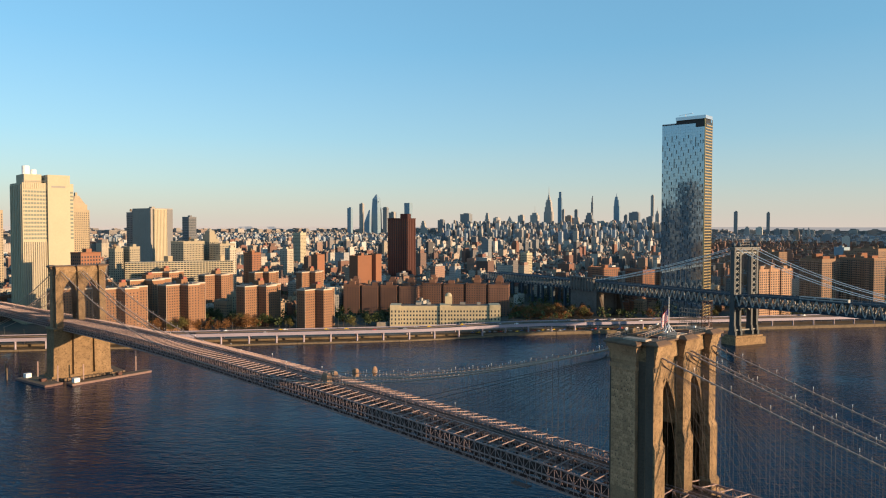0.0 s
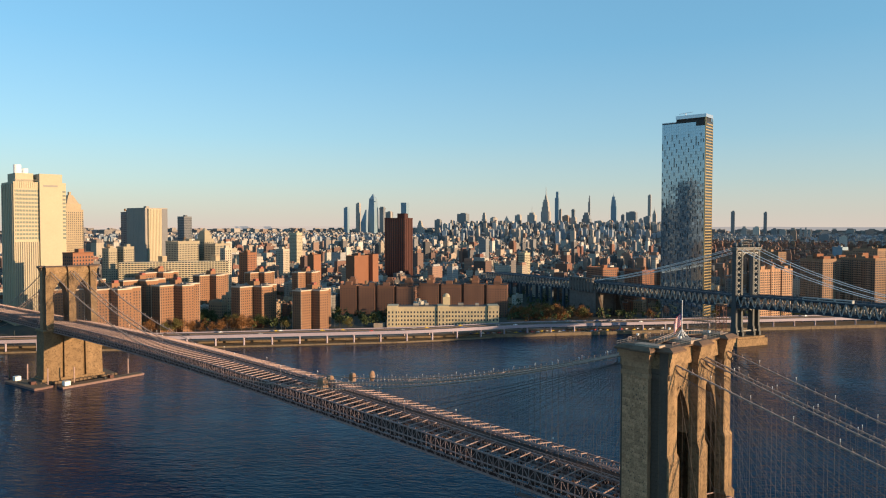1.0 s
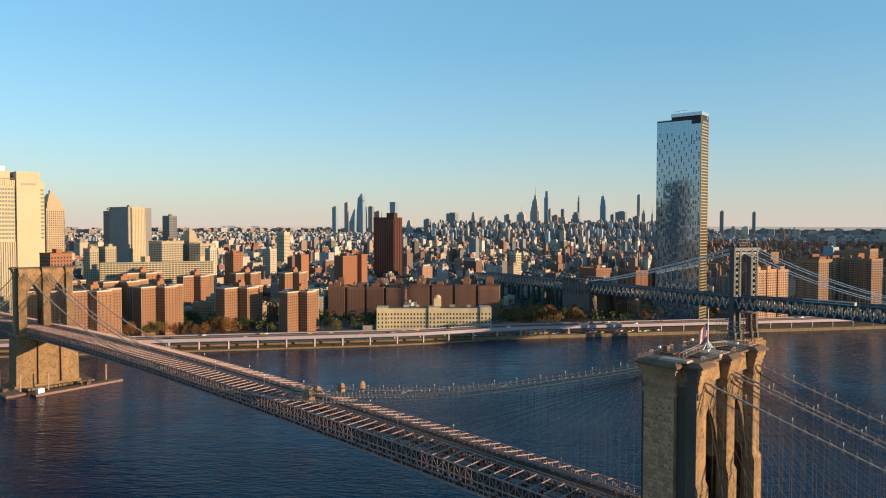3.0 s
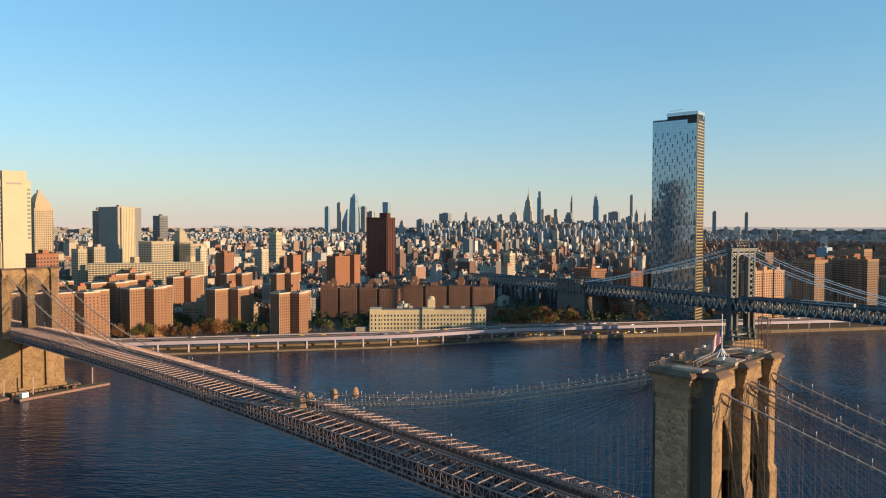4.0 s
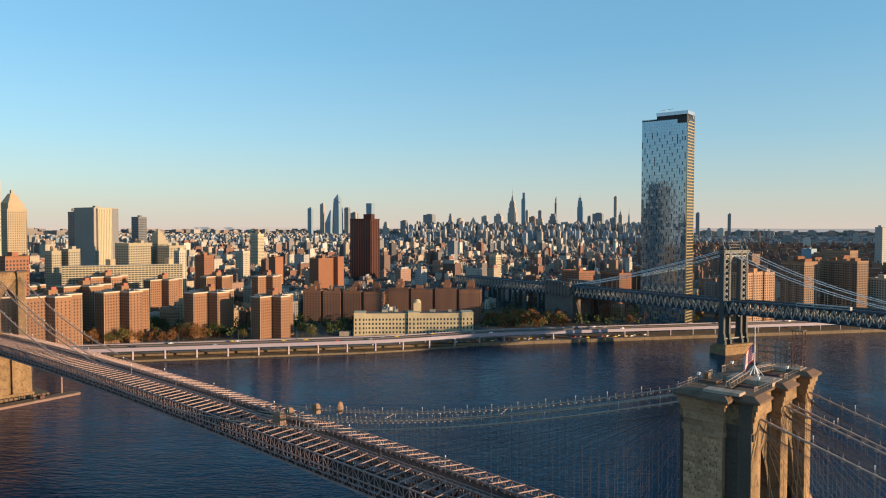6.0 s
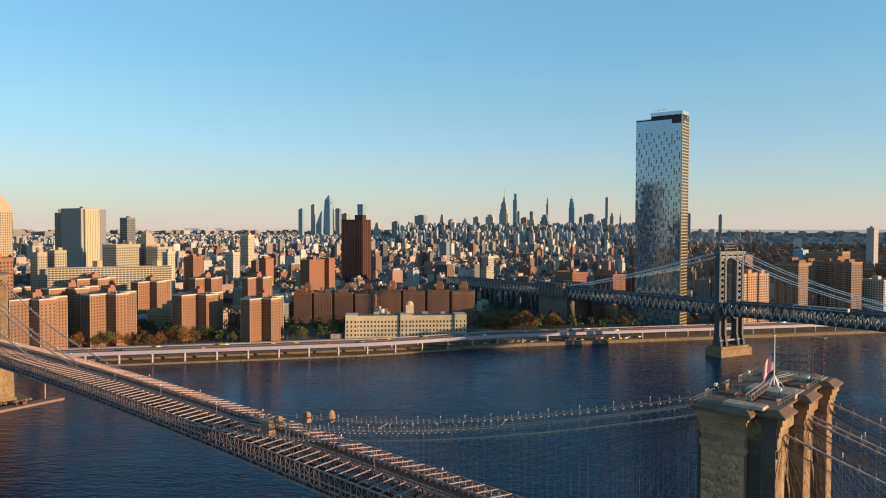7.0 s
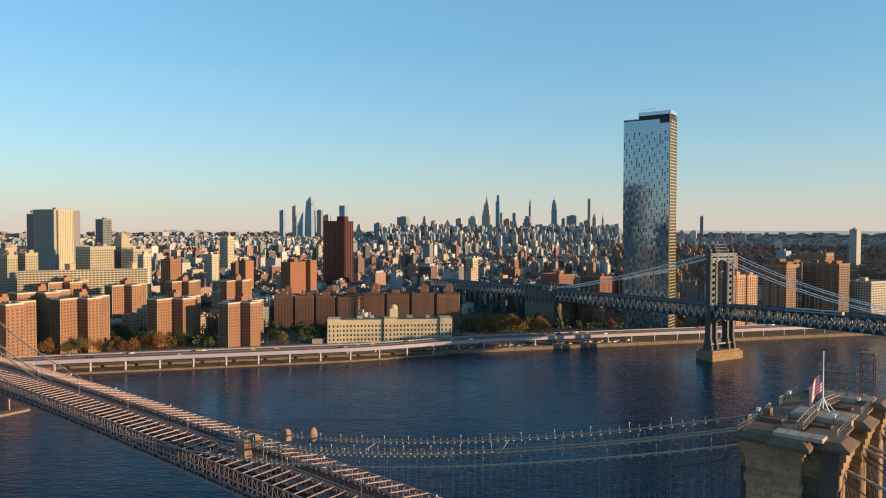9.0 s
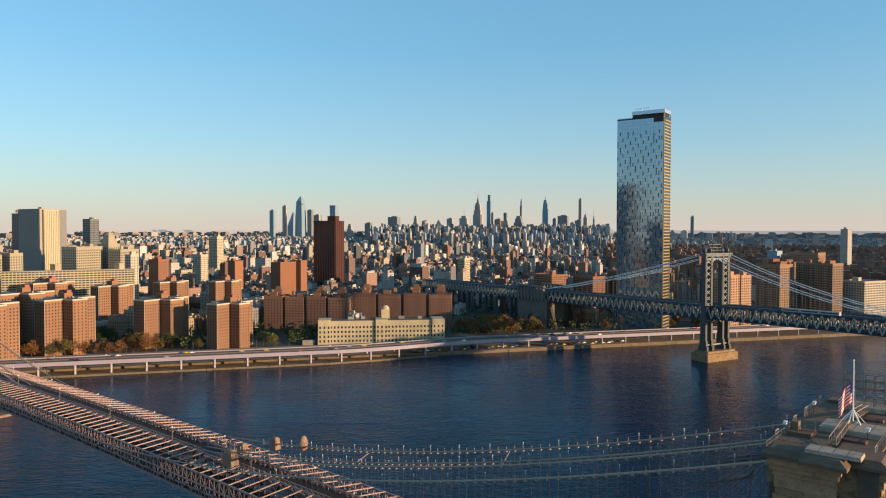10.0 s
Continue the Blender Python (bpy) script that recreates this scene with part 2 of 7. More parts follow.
def nearer(d):
    return d if d < 3000 else 3000 + 1900 * (d - 3000) / (d - 3000 + 4470)


def far_point(x, y, z):
    """The place of a far point after drawing it nearer towards EYE."""
    v = Vector((x, y, z)) - EYE
    d = math.hypot(v.x, v.y)
    return EYE + v * (nearer(d) / d), nearer(d) / d


SHORE = Vector((-597.1, 89.0))
ALONG = Vector((0.5682, 0.8229))
INLAND = Vector((-0.8229, 0.5682))


def plan(s, d):
    """Metres along the Manhattan shore and inland from it, as x, y."""
    p = SHORE + ALONG * s + INLAND * d
    return p.x, p.y


# ---- water and ground ----
def build_ground():
    w = Shape()
    w.box(-1500, -1500, -6, 2500, 3000, 0)
    wo = part("water", w, WATER)
    tagged(wo, "rippled dark blue river water", "water", kind="structure")
    # Manhattan: one sheet from the sea wall to the horizon
    g = Shape()
    cols = [-2600, -1800, -1200, -800, -500, -300, -100, 0, 100, 200, 300, 400, 500, 650, 800, 1000, 1300, 1700, 2300, 3000, 4000]
    rings = [0, 15, 40, 80, 140, 240, 400, 650, 1000, 1500, 2100, 2800, 3500, 4500, 6000, 8000, 11000, 16000, 25000, 45000, 90000]
    vs, fs = [], []
    for i, d in enumerate(rings):
        k = 1 + d / 1500
        for s in cols:
            x, y = plan((s - 400) * k + 400, d)
            z = 2.6 + min(1.0, d / 600) * 6
            v, _ = far_point(x, y, z)
            vs.append(tuple(v))
    n = len(cols)
    for i in range(len(rings) - 1):
        for j in range(n - 1):
            fs.append((i * n + j, i * n + j + 1, (i + 1) * n + j + 1, (i + 1) * n + j))
    g.add(vs, fs)
    tagged(part("ground", g, EARTH), "dark city ground with streets and parks", "ground", kind="structure")
    wall = Shape()
    for s0 in range(-600, 2400, 60):
        a, b = plan(s0, 0), plan(s0 + 59.7, 0)
        a2, b2 = plan(s0, 1.2), plan(s0 + 59.7, 1.2)
        wall.prism([a2, a, b, b2][::-1], -3, 3.2)
    tagged(part("sea_wall", wall, MATS["weathered wall"]), "weathered pale concrete river wall", "sea wall", kind="structure")


build_ground()


# ---- the stone bridge: towers, deck, cables ----
SPAN = 486.3
MID = -SPAN / 2


def road_z(x):
    """Height of the road between and beyond the towers."""
    if -SPAN <= x <= 0:
        return 39.2 + 4.3 * (1 - ((x - MID) / MID) ** 2)
    return 39.2 - 0.028 * (x if x > 0 else -SPAN - x)


def cable_z(x):
    if -SPAN <= x <= 0:
        return 43.9 + 0.000675 * (x - MID) ** 2
    d = x if x > 0 else -SPAN - x
    return 83.8 - 0.345 * d + 0.00026 * d * d


CABLE_Y = (-13.2, -1.7, 1.7, 13.2)


def cable_y(y, x):
    """The cables lean: the outer pair spreads and the inner pair closes up towards the towers."""
    d = min(abs(x), abs(x + SPAN))
    k = max(0.0, 1 - d / 110) ** 2
    return math.copysign(abs(y) + (1.3 if abs(y) > 5 else -0.5) * k, y)


def arch(y0, y1, z0, spring, apex, k=8):
    """Outline of a pointed arch opening from the sill up one side and down the other, in (y, z)."""
    half, mid = (y1 - y0) / 2, (y0 + y1) / 2
    rise = apex - spring
    r = (half * half + rise * rise) / (2 * half)
    pts = [(y0, z0), (y0, spring)]
    a1 = math.asin(min(1, rise / r))
    for i in range(1, k + 1):
        a = a1 * i / k
        pts.append((y0 + r - r * math.cos(a), spring + r * math.sin(a)))
    pts += [(2 * mid - y, z) for y, z in pts[-2::-1]]
    return pts


def tower_shape_parts(root, spare_top):
    """All masonry of one tower, standing about the root."""
    base = Shape()
    base.prism([(-9.6, -21.6), (9.6, -21.6), (9.6, 21.6), (-9.6, 21.6)], -2, 3.4)
    part("plinth", base, GRANITE, root, "wide granite plinth at the waterline")
    low = Shape()
    low.prism([(-6.8, -19.0), (6.8, -19.0), (6.8, 19.0), (-6.8, 19.0)], 3.4, 37.2, [(-6.8, -18.4), (6.8, -18.4), (6.8, 18.4), (-6.8, 18.4)])
    part("lower_body", low, GRANITE, root)
    for y0, y1 in ((-20.4, -8.6), (-6.4, 6.4), (8.6, 20.4)):
        s = Shape()
        k = 0.965
        s.prism([(-9.0, y0), (9.0, y0), (9.0, y1), (-9.0, y1)], 3.4, 37.4, [(-8.7, y0 * k), (8.7, y0 * k), (8.7, y1 * k), (-8.7, y1 * k)])
        part("lower_buttress", s, GRANITE, root)
    ledge = Shape()
    ledge.prism([(-9.4, -20.6), (9.4, -20.6), (9.4, 20.6), (-9.4, 20.6)], 37.4, 38.3)
    ledge.prism([(-9.4, -20.6), (9.4, -20.6), (9.4, 20.6), (-9.4, 20.6)], 38.3, 39.0, [(-8.7, -20.0), (8.7, -20.0), (8.7, 20.0), (-8.7, 20.0)])
    part("ledge", ledge, GRANITE, root)
    # wall with two pointed openings between the shafts
    wall = Shape()
    for y0, y1 in ((-12.7, -2.5), (2.5, 12.7)):
        pts = arch(y0, y1, 39.0, 61.5, 74.0)
        for x in (-5.1, 5.6):
            for (ya, za), (yb, zb) in zip(pts[1:-2], pts[2:-1]):
                q = [(x, ya, za), (x, yb, zb), (x, yb, 80.0), (x, ya, 80.0)]
                wall.add(q if x > 0 else q[::-1], [(0, 1, 2, 3)])
        for (ya, za), (yb, zb) in zip(pts[:-1], pts[1:]):
            wall.add([(-5.1, ya, za), (-5.1, yb, zb), (5.6, yb, zb), (5.6, ya, za)], [(0, 1, 2, 3)])
        for x in (5.9,):
            for (ya, za), (yb, zb) in zip(pts[1:-2], pts[2:-1]):
                n = Vector((0, zb - za, ya - yb)).normalized() * -0.9
                q = [(x, ya, za), (x, yb, zb), (x, yb + n.y, zb + n.z), (x, ya + n.y, za + n.z)]
                wall.add(q if x > 0 else q[::-1], [(0, 1, 2, 3)])
                q2 = [(x, ya, za), (x, yb, zb), (x * 0.94, yb, zb), (x * 0.94, ya, za)]
                wall.add(q2, [(0, 1, 2, 3)])
    part("arch_wall", wall, GRANITE, root, "wall over two pointed arches")
    for y0, y1 in ((-17.4, -12.7), (-2.5, 2.5), (12.7, 17.4)):
        s = Shape()
        s.prism([(-5.2, y0), (5.6, y0), (5.6, y1), (-5.2, y1)], 39.0, 80.0)
        # the -y shaft gets its shade from the darker stone colour
        part("shaft", s, GRANITE_SHADED if y0 < -10 else GRANITE, root)
        for sx in (1,):
            xs = sorted((5.6 * sx, 8.4 * sx))
            ys = y0 - 0.55 if y0 < -10 else y0 + 0.1
            lo = [(xs[0], ys), (xs[1], ys), (xs[1], y1 - 0.1), (xs[0], y1 - 0.1)]
            xs2 = sorted((5.6 * sx, 7.9 * sx))
            hi = [(xs2[0], ys + 0.05), (xs2[1], ys + 0.05), (xs2[1], y1 - 0.5), (xs2[0], y1 - 0.5)]
            foot = [(min(5.6 * sx, 9.0 * sx), y0 - 0.3), (max(5.6 * sx, 9.0 * sx), y0 - 0.3), (max(5.6 * sx, 9.0 * sx), y1 + 0.3), (min(5.6 * sx, 9.0 * sx), y1 + 0.3)]
            part("buttress_foot", Shape().prism(foot, 39.0, 42.5), GRANITE, root)
            part("foot_slope", Shape().prism(foot, 42.5, 43.4, lo), GRANITE, root)
            part("buttress", Shape().prism(lo, 43.4, 58.0), GRANITE, root)
            part("weathering", Shape().prism(lo, 58.0, 59.4, hi), GRANITE, root)
            part("upper_buttress", Shape().prism(hi, 59.4, 79.0), GRANITE, root)
            if y0 < -10:
                # thin dark slabs lay painted shade over the buttress's -y side
                part("weathered_side", Shape().box(5.7, ys - 0.05, 43.4, 7.85, ys, 79.0), GRANITE_SHADED, root, "thin stone facing with shade in its colour")
                part("weathered_head", Shape().box(5.7, y0 - 0.62, 79.0, 8.0, y0 - 0.57, 84.3), GRANITE_SHADED, root, "thin stone facing with shade in its colour")
            c = Shape()
            for j, (out, z0, z1) in enumerate(((0.0, 79.0, 81.0), (0.25, 81.0, 82.0), (0.5, 82.0, 83.0), (0.85, 83.0, 84.3))):
                xa, xb = sorted((5.6 * sx, (8.0 + out) * sx))
                c.prism([(xa, y0 - out * 0.5), (xb, y0 - out * 0.5), (xb, y1 + out * 0.5), (xa, y1 + out * 0.5)], z0, z1)
            part("corbel", c, GRANITE, root)
            cap = Shape()
            xa, xb = sorted((4.4 * sx, 9.4 * sx))
            lo = [(xa, y0 - 1.1), (xb, y0 - 1.1), (xb, y1 + 1.1), (xa, y1 + 1.1)]
            hi = [(xa + (0 if sx > 0 else 1.3), y0 - 0.1), (xb - (1.3 if sx > 0 else 0), y0 - 0.1), (xb - (1.3 if sx > 0 else 0), y1 + 0.1), (xa + (0 if sx > 0 else 1.3), y1 + 0.1)]
            cap.prism(lo, 84.3, 84.7)
            cap.prism(lo, 84.7, 85.5, hi)
            part("coping", cap, ROOF_STONE, root)
    for sy in (-1, 1):
        e = Shape()
        ya, yb = sorted((17.3 * sy, 18.55 * sy))
        e.prism([(-4.05, ya), (-0.35, ya), (-0.35, yb), (-4.05, yb)], 39.0, 80.0)
        yc = yb + 0.35 if sy > 0 else yb
        yd = ya if sy > 0 else ya - 0.35
        e.prism([(-0.35, yd), (3.25, yd), (3.25, yc), (-0.35, yc)], 39.0, 80.0)
        part("end_pilaster", e, END_STONE, root, "granite pilaster toned for warm light on the tower's end")
        st = Shape()
        ya, yb = sorted((17.3 * sy, 18.85 * sy))
        st.prism([(-4.3, ya), (-0.4, ya), (-0.4, yb), (-4.3, yb)], 77.9, 79.0)
        part("string_course", st, END_STONE, root)
        st = Shape()
        ya, yb = sorted((17.3 * sy, 19.25 * sy))
        st.prism([(-0.4, ya), (3.5, ya), (3.5, yb), (-0.4, yb)], 77.6, 78.7)
        part("string_course", st, END_STONE, root)
        st = Shape()
        ya, yb = sorted((17.0 * sy, 17.75 * sy))
        st.prism([(3.55, ya), (8.2, ya), (8.2, yb), (3.55, yb)], 77.6, 78.8)
        part("string_course", st, GRANITE_SHADED, root)
        co = Shape()
        for out, z0, z1 in ((0.15, 80.0, 81.7), (0.45, 81.7, 82.5), (0.85, 82.5, 83.3), (1.3, 83.3, 84.3)):
            ya, yb = sorted((17.0 * sy, (18.65 + out) * sy))
            co.prism([(-4.05 - out * 0.55, ya), (3.2 + out * 0.7, ya), (3.2 + out * 0.7, yb), (-4.05 - out * 0.55, yb)], z0, z1)
        part("corbel", co, END_STONE, root)
        for x0, x1, yo in ((-5.3, -0.6, 20.5), (-0.6, 5.0, 21.3)):
            cp = Shape()
            ya, yb = sorted((16.0 * sy, yo * sy))
            i0, i1 = (0, 1.2) if sy > 0 else (1.2, 0)
            l0, r0 = (0.8, 0) if x0 < -1 else (0, 1.0)
            lo = [(x0, ya), (x1, ya), (x1, yb), (x0, yb)]
            cp.prism(lo, 84.3, 84.75)
            cp.prism(lo, 84.75, 85.4, [(x0 + l0, ya + i0), (x1 - r0, ya + i0), (x1 - r0, yb - i1), (x0 + l0, yb - i1)])
            part("coping", cp, ROOF_STONE, root)
    head = Shape()
    head.prism([(-5.4, -17.4), (6.4, -17.4), (6.4, 17.4), (-5.4, 17.4)], 80.0, 84.5)
    part("head", head, GRANITE, root)
    roof = Shape()
    roof.prism([(-5.7, -17.6), (7.2, -17.6), (7.2, 17.6), (-5.7, 17.6)], 84.5, 84.9)
    part("roof_slab", roof, ROOF_STONE, root, "flat stained stone roof")


def build_towers():
    first = thing("bridge_tower", "weathered tan granite bridge tower with two pointed arches", "bridge tower", group="stone bridge towers")
    tower_shape_parts(first, False)
    second = copy_thing(first, pose(-SPAN, 0, 0))
    tagged(second, label="far sunlit granite bridge tower standing in the river")


build_towers()


surface("chord steel", (0.315, 0.21, 0.19), 0.65, 0, 0.2, 2.0, 0.0, 0.3)


def truss(root, y, x0, x1, step, name, depth_lo=1.3, depth_hi=4.5, dense=True):
    """One stiffening truss: chords, posts and crossed diagonals along the deck."""
    ch = Shape()
    n = int((x1 - x0) / step)
    xs = [x0 + (x1 - x0) * i / n for i in range(n + 1)]
    for a, b in zip(xs[::4], xs[4::4]):
        for dz, w in ((depth_hi, 0.42), (-depth_lo, 0.6), (-0.9, 0.3), (0.9, 0.35)):
            ch.beam((a, y, road_z(a) + dz), (b, y, road_z(b) + dz), w)
    part("chord", ch, MATS["chord steel"], root)
    po = Shape()
    for x in xs:
        po.beam((x, y, road_z(x) - depth_lo), (x, y, road_z(x) + depth_hi), 0.2)
    part("truss_posts", po, MATS["chord steel"], root, kind="stuff")
    di = Shape()
    for a, b in zip(xs[:-2:2], xs[2::2]):
        di.beam((a, y, road_z(a) - depth_lo), (b, y, road_z(b) + depth_hi), 0.14)
        di.beam((a, y, road_z(a) + depth_hi), (b, y, road_z(b) - depth_lo), 0.14)
    part("truss_diagonals", di, MATS["chord steel"], root, kind="stuff")


def build_deck():
    deck = thing("bridge_deck", "long brown steel truss deck with open overhead struts", "bridge deck", kind="structure")
    x0, x1, step = -760.0, 290.0, 2.29
    road = Shape()
    n = 140
    xs = [x0 + (x1 - x0) * i / n for i in range(n + 1)]
    for a, b in zip(xs, xs[1:]):
        for y0, y1 in ((-12.7, -3.9), (3.9, 12.7)):
            road.add([(a, y0, road_z(a)), (b, y0, road_z(b)), (b, y1, road_z(b)), (a, y1, road_z(a)),
                      (a, y0, road_z(a) - 0.5), (b, y0, road_z(b) - 0.5), (b, y1, road_z(b) - 0.5), (a, y1, road_z(a) - 0.5)],
                     [(0, 1, 2, 3), (7, 6, 5, 4), (0, 4, 5, 1), (2, 6, 7, 3)])
    part("roadway", road, DECK_FLOOR, deck, "dark asphalt roadway inside the trusses")
    walk_way = Shape()
    for a, b in zip(xs, xs[1:]):
        z = 4.0
        walk_way.add([(a, -2.6, road_z(a) + z), (b, -2.6, road_z(b) + z), (b, 2.6, road_z(b) + z), (a, 2.6, road_z(a) + z),
                      (a, -2.6, road_z(a) + z - .3), (b, -2.6, road_z(b) + z - .3), (b, 2.6, road_z(b) + z - .3), (a, 2.6, road_z(a) + z - .3)],
                     [(0, 1, 2, 3), (7, 6, 5, 4), (0, 4, 5, 1), (2, 6, 7, 3)])
    part("promenade", walk_way, PLANKS, deck, "dark plank footway raised along the middle")
    rail = Shape()
    for y in (-2.6, 2.6):
        for a, b in zip(xs, xs[1:]):
            rail.beam((a, y, road_z(a) + 5.2), (b, y, road_z(b) + 5.2), 0.12)
    part("handrail", rail, STEEL_TAN, deck)
    for y in (-13.2, -3.4, 3.4, 13.2):
        truss(deck, y, x0, x1, step, "truss", 1.3 if abs(y) < 5 else 2.4, 4.5 if abs(y) < 5 else 4.0 if y < 0 else 2.9)
    # overhead struts, floor beams
    m = int((x1 - x0) / step)
    struts = {}
    for sy in (-1, 1):
        struts[sy] = Shape().beam((0, sy * 3.4, 4.7), (0, sy * 13.3, 4.2 if sy < 0 else 3.1), 0.2 if sy < 0 else 0.15, 0.3).mesh("overhead_strut")
        struts[sy].materials.append(STEEL_TAN)
    beams, rest = Shape(), Shape()
    for i in range(m + 1):
        x = x0 + (x1 - x0) * i / m
        if i % 2 == 0:
            for sy in (-1, 1):
                if -330 < x < 0:
                    ob = part("overhead_strut", struts[sy], STEEL_TAN, deck)
                    ob.matrix_local = pose(x, 0, road_z(x))
                else:
                    rest.beam((x, sy * 3.4, road_z(x) + 4.7), (x, sy * 13.3, road_z(x) + (4.2 if sy < 0 else 3.1)), 0.2, 0.3)
        if i % 3 == 0:
            beams.beam((x, -13.4, road_z(x) - 1.2), (x, 13.4, road_z(x) - 1.2), 0.35, 1.2)
    for y in (-13.05, 13.05):
        f = Shape()
        for a, b in zip(xs, xs[1:]):
            f.beam((a, y, road_z(a) - 1.75), (b, y, road_z(b) - 1.75), 0.12, 1.3)
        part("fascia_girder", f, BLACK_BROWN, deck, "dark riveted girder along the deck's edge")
    for sy in (-1, 1):
        lat = Shape()
        for i in range(m):
            xa, xb = x0 + (x1 - x0) * i / m, x0 + (x1 - x0) * (i + 1) / m
            lat.beam((xa, sy * 2.75, road_z(xa) + 4.1), (xb, sy * 2.75, road_z(xb) + 5.2), 0.06)
            lat.beam((xa, sy * 2.75, road_z(xa) + 5.2), (xb, sy * 2.75, road_z(xb) + 4.1), 0.06)
        part("railing_lattice", lat, STEEL_TAN, deck, kind="stuff")
    part("overhead_struts", rest, STEEL_TAN, deck, kind="stuff")
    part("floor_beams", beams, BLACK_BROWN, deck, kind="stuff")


build_deck()


LAMP = Shape().tube([(0, 0, 0), (0, 0, 0.9)], 0.05, 6).ball((0, 0, 1.0), 0.11, 0.11, 0.15, 8, 6).mesh("cable_lamp")
LAMP.materials.append(WHITE)
BAND = Shape().beam((-0.25, 0, -0.1), (0.25, 0, -0.1), 0.54, 0.56).beam((0, 0, 0.3), (0, 0, 0.95), 0.1).mesh("cable_band")
BAND.materials.append(CABLE)
HANGER = Shape().tube([(0, 0, 0), (0, 0, 1)], 0.024, 4).mesh("hanger")
HANGER.materials.append(ROPE)


def build_cables():
    for y in CABLE_Y:
        th = thing("suspension_cable", "thick tan wrapped suspension cable with bands and hangers", "bridge cable", group="main cables")
        sh = Shape()
        xs = [-SPAN - 283 + i * 12 for i in range(24)] + [-SPAN + i * SPAN / 60 for i in range(61)] + [12 * i for i in range(1, 24)]
        sh.tube([(x, cable_y(y, x), cable_z(x)) for x in xs], 0.22, 8)
        part("cable", sh, CABLE, th)
        bands, hang = Shape(), Shape()
        i = 0
        x = -SPAN - 200
        while x < 200:
            i += 1
            yy = cable_y(y, x)
            zc, zt = cable_z(x), road_z(x) + 4.5
            if zc > zt + 0.6 and min(abs(x), abs(x + SPAN)) > 6:
                if x > -SPAN:
                    part("cable_band", BAND, CABLE, th).matrix_local = pose(x, yy, zc)
                    part("hanger", HANGER, ROPE, th).matrix_local = pose(x, yy, zt - 4) @ Matrix.Diagonal((1, 1, zc - zt + 4, 1))
                else:
                    bands.beam((x - 0.25, yy, zc - 0.1), (x + 0.25, yy, zc - 0.1), 0.54, 0.56)
                    hang.tube([(x, yy, zt - 4), (x, yy, zc)], 0.024, 4)
                if i % 4 == 0:
                    lamp = part("cable_lamp", LAMP, WHITE, th)
                    lamp.matrix_local = pose(x, yy, zc + 0.5)
            x += 2.29
        part("far_cable_band", bands, CABLE, th, kind="stuff")
        part("far_hanger_rope", hang, ROPE, th, "thin steel hanger ropes", kind="stuff")
        guide = Shape()
        for sy in (-0.45, 0.45):
            guide.tube([(x, cable_y(y, x) + sy, cable_z(x) + 1.0) for x in xs], 0.025, 3)
        part("hand_rope", guide, ROPE, th)
        for tx, sgn in ((0, 1), (0, -1), (-SPAN, 1), (-SPAN, -1)):
            for k in range(1, 17):
                xe = tx + sgn * (8 + 7.0 * k)
                stay = Shape().tube([(tx + sgn * 8.0, cable_y(y, tx + sgn * 8), 80.6 - 0.1 * k), (xe, y, road_z(xe) + 1)], 0.028, 4)
                part("stay_rope", stay, ROPE, th)


build_cables()


# ---- the blue steel bridge ----
MB = Vector((-196.5, 522.0, 0))
MB_DIR = Vector((-0.940, 0.342, 0))        # towards Manhattan
MB_SIDE = Vector((0.342, 0.940, 0))


def mb(a, s, z):
    """A point by metres along the blue bridge from its tower (towards the city), sideways and up."""
    return MB + MB_DIR * a + MB_SIDE * s + Vector((0, 0, z))


def mb_road(a):
    if a < 0:
        return 41.0 + 4.5 * (1 - ((a + 224) / 224) ** 2)
    return 41.0 - 0.015 * a


def mb_cable(a):
    if a < 0:
        return 51.0 + 0.00088 * (a + 224) ** 2
    return 95.2 - 0.262 * a + 0.00022 * a * a


surface("lattice paint", (0.24, 0.24, 0.225), 0.55, 0, 0.18, 1.5)
surface("tower steel", (0.062, 0.07, 0.074), 0.55, 0, 0.18, 1.5, 0, 0.2)
surface("white cable paint", (0.82, 0.82, 0.8), 0.5, 0, 0.08, 1.0)
# stone colour darkened for the shadow that falls on the anchorage's river end
surface("shade-dark stone", (0.075, 0.055, 0.042), 0.9, 0, 0.3, 0.8, 0.02, 0.5)


